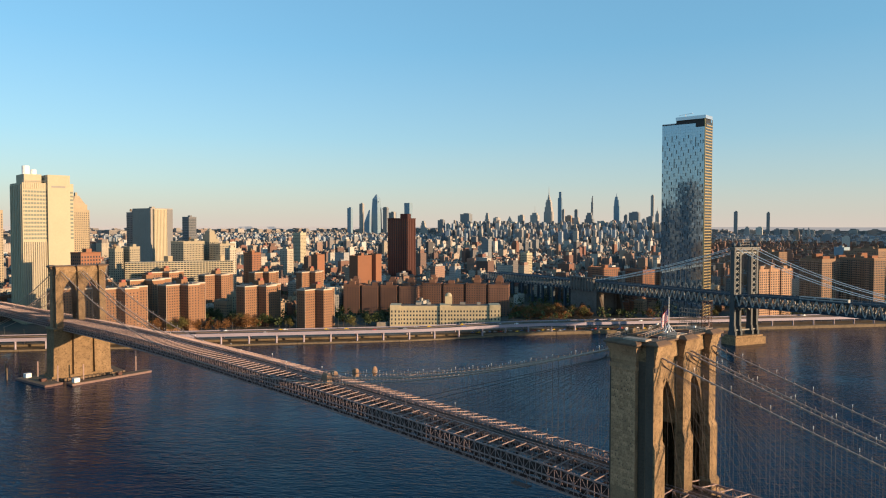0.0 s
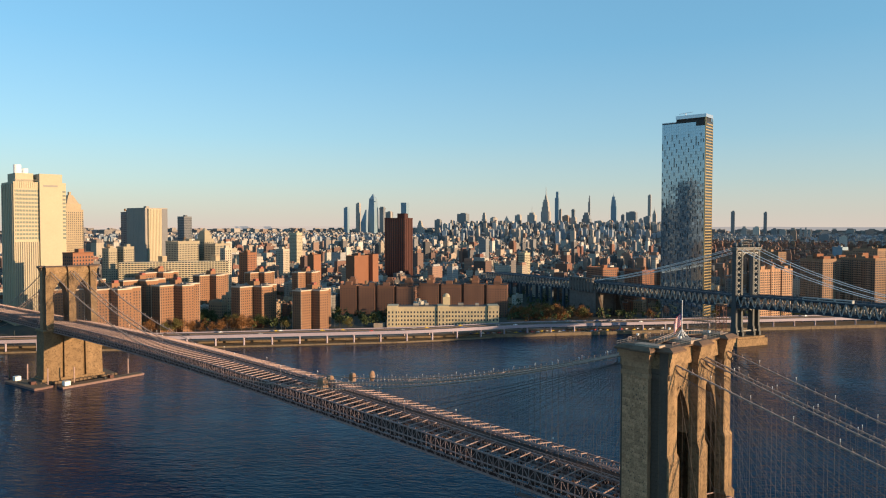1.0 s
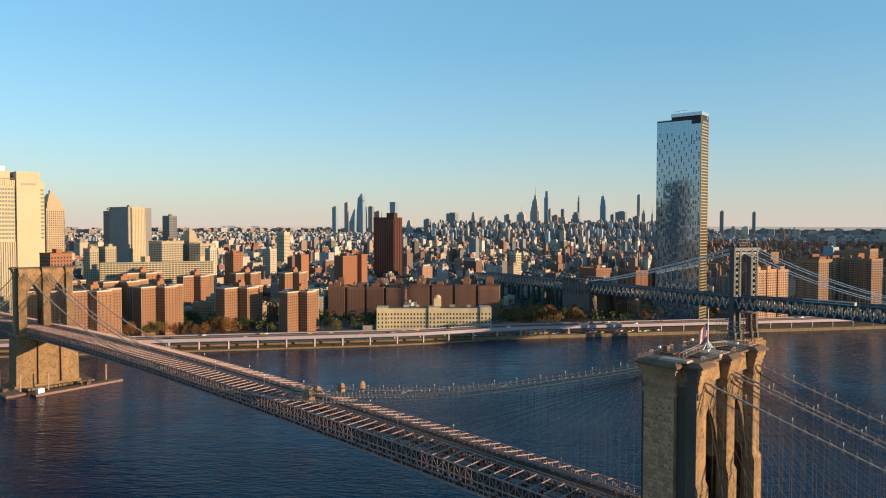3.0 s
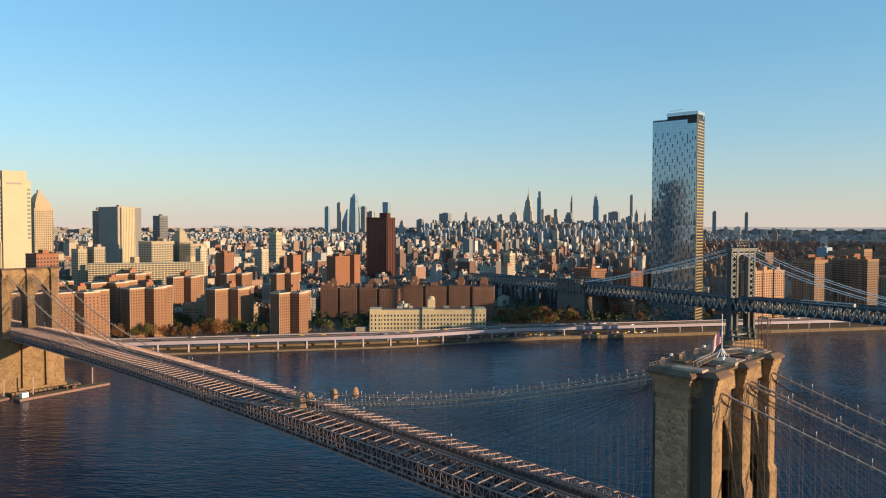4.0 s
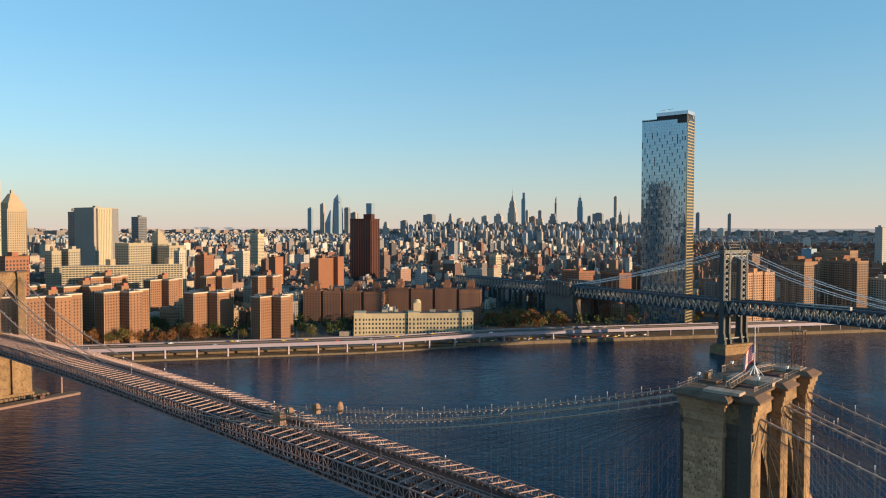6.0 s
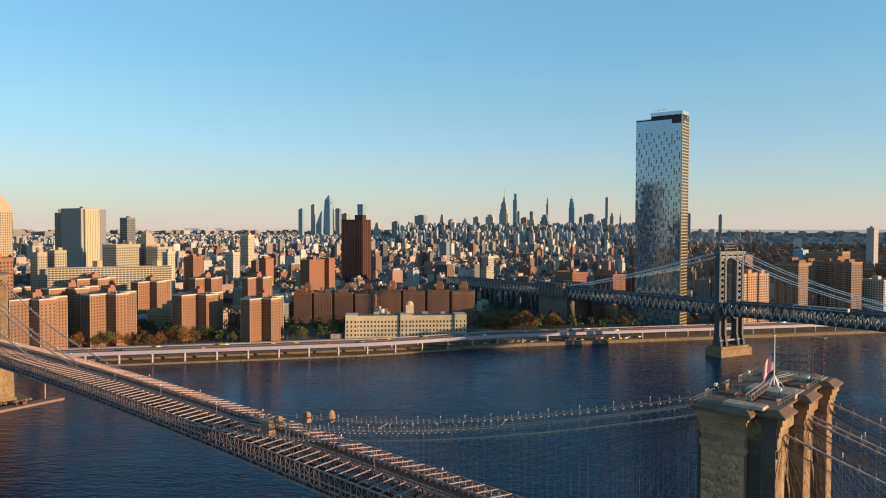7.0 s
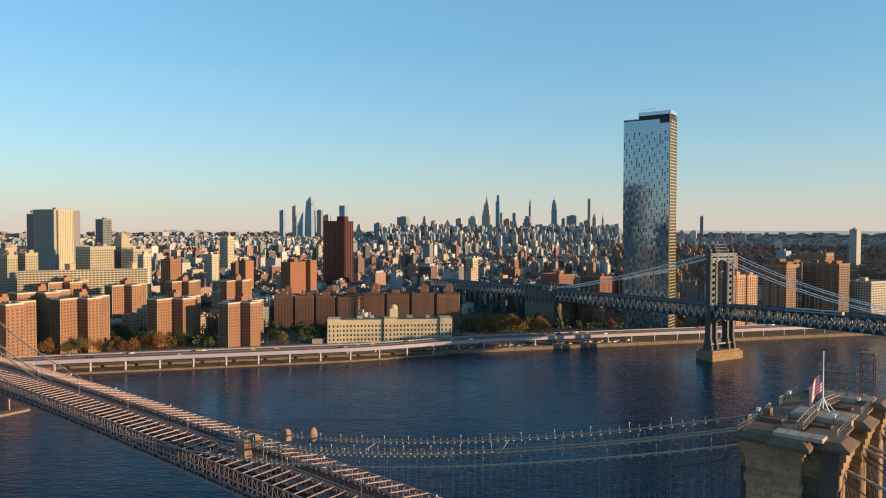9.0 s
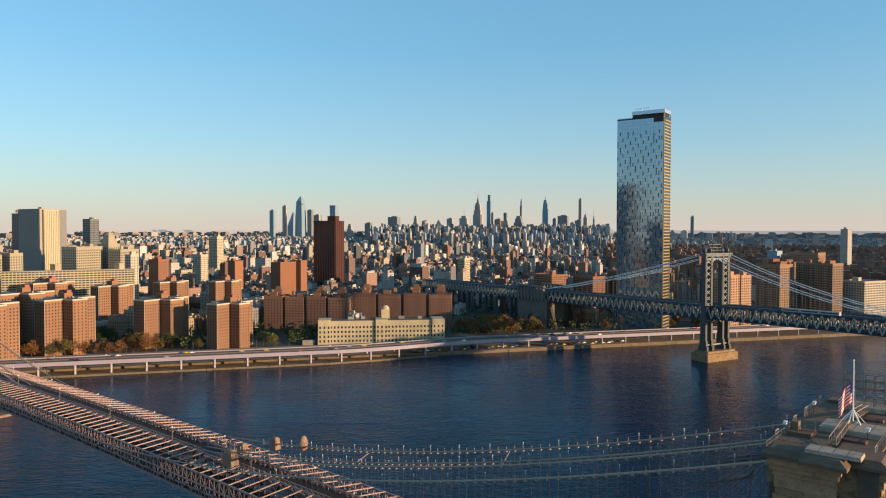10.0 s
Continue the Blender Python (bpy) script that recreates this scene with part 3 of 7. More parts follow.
def build_blue_bridge():
    br = thing("steel_suspension_bridge", "blue steel suspension bridge with trussed deck", "bridge", kind="structure")
    tw = thing("steel_bridge_tower", "pale blue latticed steel bridge tower on a stone pier", "bridge tower")
    pier = Shape()
    pier.prism([tuple(mb(a, s, 0).xy) for a, s in ((9, -20), (-9, -20), (-9, 20), (9, 20))][::-1], -3, 7)
    pier.prism([tuple(mb(a, s, 0).xy) for a, s in ((7.5, -18), (-7.5, -18), (-7.5, 18), (7.5, 18))][::-1], 7, 9)
    part("pier", pier, GRANITE, tw, "stepped granite pier in the river")
    for s in (-14.8, -7.6, 7.6, 14.8):
        leg = Shape()
        lw = 2.2
        for z0, z1, w in ((9, 13, 4.6), (13, 18, 3.6), (18, 40, 2.9), (40, 92, 2.4)):
            ring = [tuple(mb(a, s + b, 0).xy) for a, b in ((w, -1.1), (-w, -1.1), (-w, 1.1), (w, 1.1))][::-1]
            leg.prism(ring, z0, z1)
        part("leg", leg, MATS["tower steel"], tw)
    lat = Shape()
    for s0, s1 in ((-14.8, -7.6), (7.6, 14.8)):
        for i in range(8):
            z0, z1 = 47 + i * 5.4, 47 + (i + 1) * 5.4
            lat.beam(mb(-1.5, s0, z0), mb(-1.5, s1, z1), 0.6)
            lat.beam(mb(-1.5, s1, z0), mb(-1.5, s0, z1), 0.6)
    for s0, s1 in ((-14.8, -7.6), (-7.6, 7.6), (7.6, 14.8)):
        for z in (14, 47, 90):
            lat.beam(mb(-1.5, s0, z), mb(-1.5, s1, z), 1.2)
        k = 7
        for i in range(k):
            a0, a1 = math.pi * i / k, math.pi * (i + 1) / k
            m_, h_ = (s0 + s1) / 2, (s1 - s0) / 2
            for zb in (30, 84):
                lat.beam(mb(-1.5, m_ - h_ * math.cos(a0), zb + 6 * math.sin(a0)), mb(-1.5, m_ - h_ * math.cos(a1), zb + 6 * math.sin(a1)), 0.9)
    part("lattice", lat, MATS["lattice paint"], tw)
    top = Shape()
    for z0, z1, a, s in ((92, 94, 3.2, 16.4), (94, 95, 3.8, 17.0)):
        top.prism([tuple(mb(i, j, 0).xy) for i, j in ((a, -s), (-a, -s), (-a, s), (a, s))][::-1], z0, z1)
    part("cornice", top, STEEL_LIGHT, tw)
    for s in (-14.8, -7.6, 7.6, 14.8):
        f = Shape()
        c = mb(0, s, 0)
        f.ball((c.x, c.y, 97.4), 2.2, 2.2, 2.6, 8, 5)
        f.tube([(c.x, c.y, 99.5), (c.x, c.y, 102.5)], 0.6, 6, 0.1)
        part("finial", f, STEEL_BLUE, tw)
    st = Shape()
    for a, s in ((-2, -6), (2, -6), (-2, 4), (2, 4)):
        st.beam(mb(a, s, 95), mb(a, s, 103), 0.35)
    for z in (97.5, 100, 102.6):
        for a in (-2, 2):
            st.beam(mb(a, -6.5, z), mb(a, 4.5, z), 0.35)
    part("work_stage", st, STEEL_LIGHT, tw, "open work stage on the tower's top")
    # deck: chords, verticals, diagonals, floor
    x0, x1, step = -520, 520, 8.0
    n = int((x1 - x0) / step)
    al = [x0 + step * i for i in range(n + 1)]
    fl = Shape()
    for a, b in zip(al, al[1:]):
        for lo, hi in ((-2.6, -1.6), (6.0, 6.8)):
            q = [mb(a, -14.4, mb_road(a) + lo), mb(b, -14.4, mb_road(b) + lo), mb(b, 14.4, mb_road(b) + lo), mb(a, 14.4, mb_road(a) + lo)]
            q += [v + Vector((0, 0, hi - lo)) for v in q]
            fl.add(q, [(0, 1, 2, 3), (7, 6, 5, 4), (0, 4, 5, 1), (2, 6, 7, 3)])
    part("road_floors", fl, STEEL_BLUE, br, "two stacked dark decks")
    for s in (-14.8, -7.6, 7.6, 14.8):
        t, zig = Shape(), Shape()
        for i, (a, b) in enumerate(zip(al, al[1:])):
            for dz, w in ((-3.6, 0.9), (7.4, 0.9)):
                t.beam(mb(a, s, mb_road(a) + dz), mb(b, s, mb_road(b) + dz), w)
            t.beam(mb(a, s, mb_road(a) - 3.6), mb(a, s, mb_road(a) + 7.4), 0.45)
            m_ = (a + b) / 2
            zig.beam(mb(a, s, mb_road(a) - 3.4), mb(m_, s, mb_road(m_) + 7.2), 0.75)
            zig.beam(mb(m_, s, mb_road(m_) + 7.2), mb(b, s, mb_road(b) - 3.4), 0.75)
        part("truss", t, STEEL_BLUE, br)
        part("diagonals", zig, PALE_TRUSS, br, "pale zigzag truss members", kind="stuff")
        c = Shape()
        c.tube([mb(a, s, mb_cable(a)) for a in [-448 + 16 * i for i in range(28)] + [14 * i for i in range(0, 17)]], 0.27, 6)
        part("main_cable", c, MATS["white cable paint"], br, "pale suspension cable")
        h = Shape()
        for a in [-440 + 7.5 * i for i in range(58)] + [8 * i for i in range(1, 26)]:
            if mb_cable(a) > mb_road(a) + 7:
                h.tube([mb(a, s, mb_road(a) + 6), mb(a, s, mb_cable(a))], 0.09, 3)
        part("hangers", h, STEEL_LIGHT, br, kind="stuff")
    an = thing("bridge_anchorage", "massive grey stone bridge anchorage with an arched side", "bridge anchorage")
    sh = Shape()

    def slab(sh, a0, a1, s0, s1, z0, z1, t0=0.0):
        lo = [tuple(mb(a, s, 0).xy) for a, s in ((a0, s0), (a1, s0), (a1, s1), (a0, s1))][::-1]
        hi = [tuple(mb(a, s, 0).xy) for a, s in ((a0 + t0, s0), (a1, s0), (a1, s1), (a0 + t0, s1))][::-1]
        sh.prism(lo, z0, z1, hi)

    slab(sh, 219, 271, -18, 18, 2, 35.5)
    part("body", sh, GREY_DARK, an)
    for sy in (-1, 1):
        q = Shape()
        c0, c1 = sorted((13.0 * sy, 18.0 * sy))
        slab(q, 215.5, 219, c0, c1, 2, 37)
        part("corner_pilaster", q, GREY_DARK, an)
        q = Shape()
        c0, c1 = sorted((13.6 * sy, 17.0 * sy))
        foot = [mb(a, c_, 2) for a, c_ in ((200, c0), (215.5, c0), (215.5, c1), (200, c1))]
        head_ = [mb(a, c_, 33) for a, c_ in ((213, c0), (215.5, c0), (215.5, c1), (213, c1))]
        q.add(foot + head_, [(0, 1, 2, 3), (7, 6, 5, 4), (4, 5, 1, 0), (5, 6, 2, 1), (6, 7, 3, 2), (7, 4, 0, 3)])
        # the buttress's shadow is put into its dark stone colour
        part("sloping_buttress", q, MATS["shade-dark stone"], an)
    for sy in (-1, 1):
        q = Shape()
        a_, b_ = sorted((17.0 * sy, 19.2 * sy))
        slab(q, 220, 270, a_, b_, 35.5, 46)
        part("parapet_wall", q, GREY_DARK, an)
        for k in range(8):
            q = Shape()
            slab(q, 221 + k * 6.4, 224.5 + k * 6.4, a_ - 0.6, b_ + 0.6, 33, 49)
            part("pavilion_pier", q, GREY_DARK, an)
        q = Shape()
        slab(q, 219.5, 270.5, a_ - 0.8, b_ + 0.8, 49, 50.6)
        part("pavilion_cornice", q, GREY_DARK, an)
    # a flat black sheet draws the shade inside the side arch
    q = Shape()
    for k in range(9):
        t0, t1 = math.pi * k / 9, math.pi * (k + 1) / 9
        a0, a1 = 245 - 6 * math.cos(t0), 245 - 6 * math.cos(t1)
        z0, z1 = 12 + 6 * math.sin(t0), 12 + 6 * math.sin(t1)
        q.add([mb(a0, -18.12, 2.5), mb(a1, -18.12, 2.5), mb(a1, -18.12, z1), mb(a0, -18.12, z0)], [(0, 1, 2, 3), (3, 2, 1, 0)])
    part("arched_gate", q, BLACK, an, "tall arched recess drawn as a dark sheet")
    q = Shape()
    for z in (9, 16, 23, 30):
        slab(q, 219.2, 271.4, -18.35, 18.35, z, z + 0.7)
    part("string_course", q, GREY_DARK, an)
    for a in range(290, 520, 28):
        ve = Shape()
        for s in (-14, 14):
            ve.prism([tuple(mb(a + i, s + j, 0).xy) for i, j in ((-1.5, -1.5), (1.5, -1.5), (1.5, 1.5), (-1.5, 1.5))], 2, mb_road(a) - 3.2)
        part("viaduct_pier", ve, STEEL_BLUE, br)


build_blue_bridge()


# ---- buildings ----
BRICK = surface("red brown brick", (0.245, 0.128, 0.072), 0.9, 0, 0.12, 0.5, 0, 0.2, objects=0.12)
BRICK_DARK = surface("dark brown brick", (0.058, 0.023, 0.02), 0.85, 0, 0.12, 0.5)
BEIGE = surface("beige brick", (0.36, 0.285, 0.19), 0.9, 0, 0.12, 0.5, 0, 0.15, objects=0.12)
LIMESTONE = surface("pale limestone", (0.42, 0.36, 0.25), 0.85, 0, 0.08, 0.3)
GREY_STONE = surface("grey stone cladding", (0.24, 0.225, 0.20), 0.85, 0, 0.1, 0.3, objects=0.15)
COURT_BRICK = surface("court brick", (0.175, 0.09, 0.06), 0.9, 0, 0.15, 0.5, 0, 0.2, objects=0.12)
surface("pale coping", (0.5, 0.42, 0.33), 0.85, 0, 0.1, 0.5)
surface("red roof brick", (0.3, 0.1, 0.07), 0.9, 0, 0.12, 0.5)
TAR = surface("tar roof", (0.10, 0.085, 0.075), 0.9, 0, 0.25, 0.6, 0, 0.3)


def glass_surface(name, tint, rough=0.06):
    m = surface(name, tint, rough, 0.75, 0.1, 0.2, spec=0.8)
    return m


GLASS = glass_surface("blue curtain glass", (0.32, 0.42, 0.5))


def windows_on(sh, w, d, z0, z1, floor=3.0, bay=3.2, ww=1.4, wh=1.5, proud=0.05, cx=0, cy=0, sides=(0, 1, 2, 3), skip=0.0, rng=None):
    """Window panes in rows on the walls of a w by d block."""
    for side in sides:
        length = w if side in (0, 2) else d
        n = max(1, int((length - 1) / bay))
        for f in range(int((z1 - z0 - 1.0) / floor)):
            zb = z0 + 1.0 + f * floor
            for i in range(n):
                if skip and rng.random() < skip:
                    continue
                u = (i + 0.5) / n * length - length / 2
                a, b = u - ww / 2, u + ww / 2
                if side == 0:
                    q = [(a, -d / 2 - proud), (b, -d / 2 - proud)]
                elif side == 1:
                    q = [(w / 2 + proud, a), (w / 2 + proud, b)]
                elif side == 2:
                    q = [(-a, d / 2 + proud), (-b, d / 2 + proud)]
                else:
                    q = [(-w / 2 - proud, -a), (-w / 2 - proud, -b)]
                q = [(x + cx, y + cy) for x, y in q]
                sh.add([(*q[0], zb), (*q[1], zb), (*q[1], zb + wh), (*q[0], zb + wh)], [(0, 1, 2, 3)])


def tank(sh, x, y, z):
    """A rooftop water tank on legs."""
    for i in (-1, 1):
        for j in (-1, 1):
            sh.beam((x + i, y + j, z), (x + i, y + j, z + 2.5), 0.2)
    sh.tube([(x, y, z + 2.5), (x, y, z + 6)], 1.9, 10)
    sh.tube([(x, y, z + 6), (x, y, z + 7.3)], 2.0, 10, 0.1)


def block_building(x, y, turn, w, d, h, wall, label, name="apartment_block", category="building", floor=3.0, bay=3.2, ww=1.4, wh=1.5, z=3.0, bulk=True, group="", glass=None):
    t = thing(name, label, category, pose(x, y, z, 0, 0, turn), group)
    b = Shape().block(0, 0, w, d, -2, h)
    part("wall", b, wall, t)
    r = Shape()
    for x0, y0, x1, y1 in ((-w / 2 - .15, -d / 2 - .15, w / 2 + .15, -d / 2 + .4), (-w / 2 - .15, d / 2 - .4, w / 2 + .15, d / 2 + .15), (-w / 2 - .15, -d / 2 + .4, -w / 2 + .4, d / 2 - .4), (w / 2 - .4, -d / 2 + .4, w / 2 + .15, d / 2 - .4)):
        r.box(x0, y0, h - 0.3, x1, y1, h + 1.0)
    part("parapet", r, wall, t)
    ro = Shape().block(0, 0, w - 0.8, d - 0.8, h, h + 0.25)
    part("roof", ro, TAR, t)
    if bulk:
        rng = random.Random(int(x * 7 + y * 13))
        k = Shape()
        k.block(rng.uniform(-.2, .2) * w, rng.uniform(-.2, .2) * d, min(8, w * .4), min(6, d * .5), h + 0.25, h + 4.5)
        part("bulkhead", k, wall, t)
        if rng.random() < 0.5:
            k = Shape()
            tank(k, rng.uniform(-.3, .3) * w, rng.uniform(-.3, .3) * d, h + 0.25)
            part("water_tank", k, TIMBER, t)
    if bay:
        s = Shape()
        windows_on(s, w, d, 0, h, floor, bay, ww, wh)
        part("window_grid", s, glass or WINDOW, t, kind="stuff")
    return t


def cross_building(x, y, turn, h, arm=27.0, width=11.0, label="", z=3.0):
    """A cross-plan brick housing tower: its river arm longer than its side arms."""
    t = thing("housing_tower", label, "apartment tower", pose(x, y, z, 0, 0, turn), "brick housing towers")
    b = width / 2
    a, e = arm / 2 + 4.5, arm / 2 + 0.5
    pl = [(-b, -a), (b, -a), (b, -b), (e, -b), (e, b), (b, b), (b, a), (-b, a), (-b, b), (-e, b), (-e, -b), (-b, -b)]
    part("wall", Shape().prism(pl, -2, h), BRICK, t)
    o = 0.25
    pl2 = [(px + math.copysign(o, px), py + math.copysign(o, py)) for px, py in pl]
    part("parapet", Shape().prism(pl2, h - 0.2, h + 1.0), MATS["pale coping"], t, "pale coping round the roof")
    part("roof", Shape().prism([(px * 0.95, py * 0.95) for px, py in pl], h + 1.0, h + 1.04), TAR, t)
    part("bulkhead", Shape().block(0, 0, 9, 8, h + 1.04, h + 5.6), BRICK, t)
    part("lift_house", Shape().block(1.5, 1, 5, 4.4, h + 5.6, h + 8), MATS["red roof brick"], t, "redder brick lift house")
    rng = random.Random(int(x * 3 + y * 5))
    for i in range(3):
        u = rng.uniform(.45, .85)
        px, py = rng.choice(((0, -a * u), (e * u, 0), (0, a * u), (-e * u, 0)))
        part("roof_vent", Shape().block(px, py, rng.uniform(1, 2.4), rng.uniform(1, 2), h + 1.04, h + rng.uniform(2, 3)), GREY_STONE, t)
    for sx, sy in ((1, -1), (-1, -1), (1, 1)):
        part("corner_strip", Shape().box(sx * b - .08 if sx > 0 else -b - .12, sy * a - .08 if sy > 0 else -a - .12, 0, sx * b + .12 if sx > 0 else -b + .08, sy * a + .12 if sy > 0 else -a + .08, h - .2), MATS["pale coping"], t)
    s = Shape()
    windows_on(s, width, 2 * a, 0, h, 2.8, 2.75, 1.15, 1.35)
    windows_on(s, 2 * e, width, 0, h, 2.8, 2.75, 1.15, 1.35)
    part("window_grid", s, WINDOW, t, kind="stuff")
    return t


def city_walls(name, colours, floor=3.4, bay=3.6, strength=0.55, glass=(0.05, 0.06, 0.07)):
    """Walls of joined far buildings: one colour each, floors of small windows, tar or gravel on what lies flat."""
    m = palette(name, colours)
    n, l = m.node_tree.nodes, m.node_tree.links
    b = n["Principled BSDF"]
    base = b.inputs["Base Color"].links[0].from_socket
    co = n.new("ShaderNodeTexCoord")
    sep = n.new("ShaderNodeSeparateXYZ")
    l.new(co.outputs["Object"], sep.inputs[0])

    def math_node(op, a, c, d=None):
        k = n.new("ShaderNodeMath")
        k.operation = op
        for i, v in enumerate((a, c, d)):
            if v is None:
                continue
            if isinstance(v, (int, float)):
                k.inputs[i].default_value = v
            else:
                l.new(v, k.inputs[i])
        return k.outputs[0]

    u = math_node("MULTIPLY_ADD", sep.outputs["X"], 1.13, sep.outputs["Y"])
    fu = math_node("FRACT", math_node("DIVIDE", u, bay), 0)
    fz = math_node("FRACT", math_node("DIVIDE", sep.outputs["Z"], floor), 0)
    inu = math_node("MULTIPLY", math_node("GREATER_THAN", fu, 0.3), math_node("LESS_THAN", fu, 0.78))
    inz = math_node("MULTIPLY", math_node("GREATER_THAN", fz, 0.28), math_node("LESS_THAN", fz, 0.76))
    g = n.new("ShaderNodeNewGeometry")
    sn = n.new("ShaderNodeSeparateXYZ")
    l.new(g.outputs["True Normal"], sn.inputs[0])
    flat = math_node("GREATER_THAN", math_node("ABSOLUTE", sn.outputs["Z"], 0), 0.5)
    win = math_node("MULTIPLY", math_node("MULTIPLY", inu, inz), math_node("SUBTRACT", 1.0, flat))
    mix = n.new("ShaderNodeMix")
    mix.data_type = "RGBA"
    l.new(math_node("MULTIPLY", win, strength), mix.inputs["Factor"])
    l.new(base, mix.inputs["A"])
    mix.inputs["B"].default_value = (*glass, 1)
    ro = n.new("ShaderNodeValToRGB")
    ro.color_ramp.elements[0].color, ro.color_ramp.elements[1].color = (0.035, 0.034, 0.036, 1), (0.17, 0.155, 0.15, 1)
    sc = n.new("ShaderNodeMath")
    sc.operation = "FRACT"
    k = math_node("MULTIPLY", g.outputs["Random Per Island"], 37.0)
    l.new(k, sc.inputs[0])
    l.new(sc.outputs[0], ro.inputs[0])
    mix2 = n.new("ShaderNodeMix")
    mix2.data_type = "RGBA"
    l.new(flat, mix2.inputs["Factor"])
    l.new(mix.outputs["Result"], mix2.inputs["A"])
    l.new(ro.outputs[0], mix2.inputs["B"])
    l.new(mix2.outputs["Result"], b.inputs["Base Color"])
    return m


# tenement and uptown colours are greyed to carry the haze of distance
TENEMENT = city_walls("tenement walls", [(0.2, 0.1, 0.07), (0.25, 0.15, 0.105), (0.32, 0.265, 0.205), (0.14, 0.085, 0.068), (0.36, 0.31, 0.24), (0.22, 0.185, 0.16), (0.5, 0.47, 0.42), (0.21, 0.1, 0.075), (0.15, 0.135, 0.13), (0.28, 0.17, 0.125), (0.38, 0.3, 0.23), (0.16, 0.105, 0.085), (0.085, 0.08, 0.08), (0.33, 0.32, 0.31), (0.18, 0.1, 0.075), (0.4, 0.37, 0.32)], 3.3, 2.9)
UPTOWN = city_walls("uptown walls", [(0.3, 0.25, 0.21), (0.4, 0.35, 0.3), (0.21, 0.19, 0.18), (0.26, 0.175, 0.14), (0.2, 0.195, 0.195), (0.42, 0.385, 0.34), (0.24, 0.235, 0.23), (0.34, 0.29, 0.25), (0.48, 0.46, 0.43), (0.12, 0.12, 0.125)], 4.0, 4.5, 0.45)
HOUSING = city_walls("housing walls", [(0.2, 0.1, 0.065), (0.24, 0.13, 0.08), (0.17, 0.085, 0.06), (0.27, 0.17, 0.11), (0.21, 0.12, 0.085)], 3.0, 3.2)
# office glass is lightened in colour for the haze over it
OFFICE_GLASS = city_walls("office glass walls", [(0.22, 0.26, 0.30), (0.3, 0.34, 0.38), (0.17, 0.19, 0.22), (0.36, 0.4, 0.44)], 4.0, 3.0, 0.4)
OFFICE_GLASS.node_tree.nodes["Principled BSDF"].inputs["Roughness"].default_value = 0.2

# haze near the horizon is put into these wall colours
HAZE_CITY = city_walls("haze-toned far walls", [(0.2, 0.18, 0.165), (0.26, 0.235, 0.21), (0.17, 0.155, 0.15), (0.22, 0.17, 0.145), (0.34, 0.31, 0.28)], 5.0, 6.0, 0.3)


# skyline walls: haze is mixed in as greyer, lighter colours
surface("sky glass", (0.2, 0.28, 0.34), 0.6, 0.1, 0.12, 0.1)
city_walls("far dark glass", [(0.15, 0.165, 0.18), (0.2, 0.21, 0.22), (0.24, 0.25, 0.26)], 4.0, 3.4, 0.35).node_tree.nodes["Principled BSDF"].inputs["Roughness"].default_value = 0.3
city_walls("far grey stone", [(0.3, 0.29, 0.28), (0.36, 0.335, 0.31), (0.26, 0.26, 0.265)], 4.0, 3.8, 0.4)
city_walls("far pale stone", [(0.46, 0.43, 0.39), (0.52, 0.48, 0.42)], 4.0, 3.8, 0.35)
city_walls("far tan brick", [(0.36, 0.27, 0.2), (0.33, 0.22, 0.16)], 4.0, 3.8, 0.4)


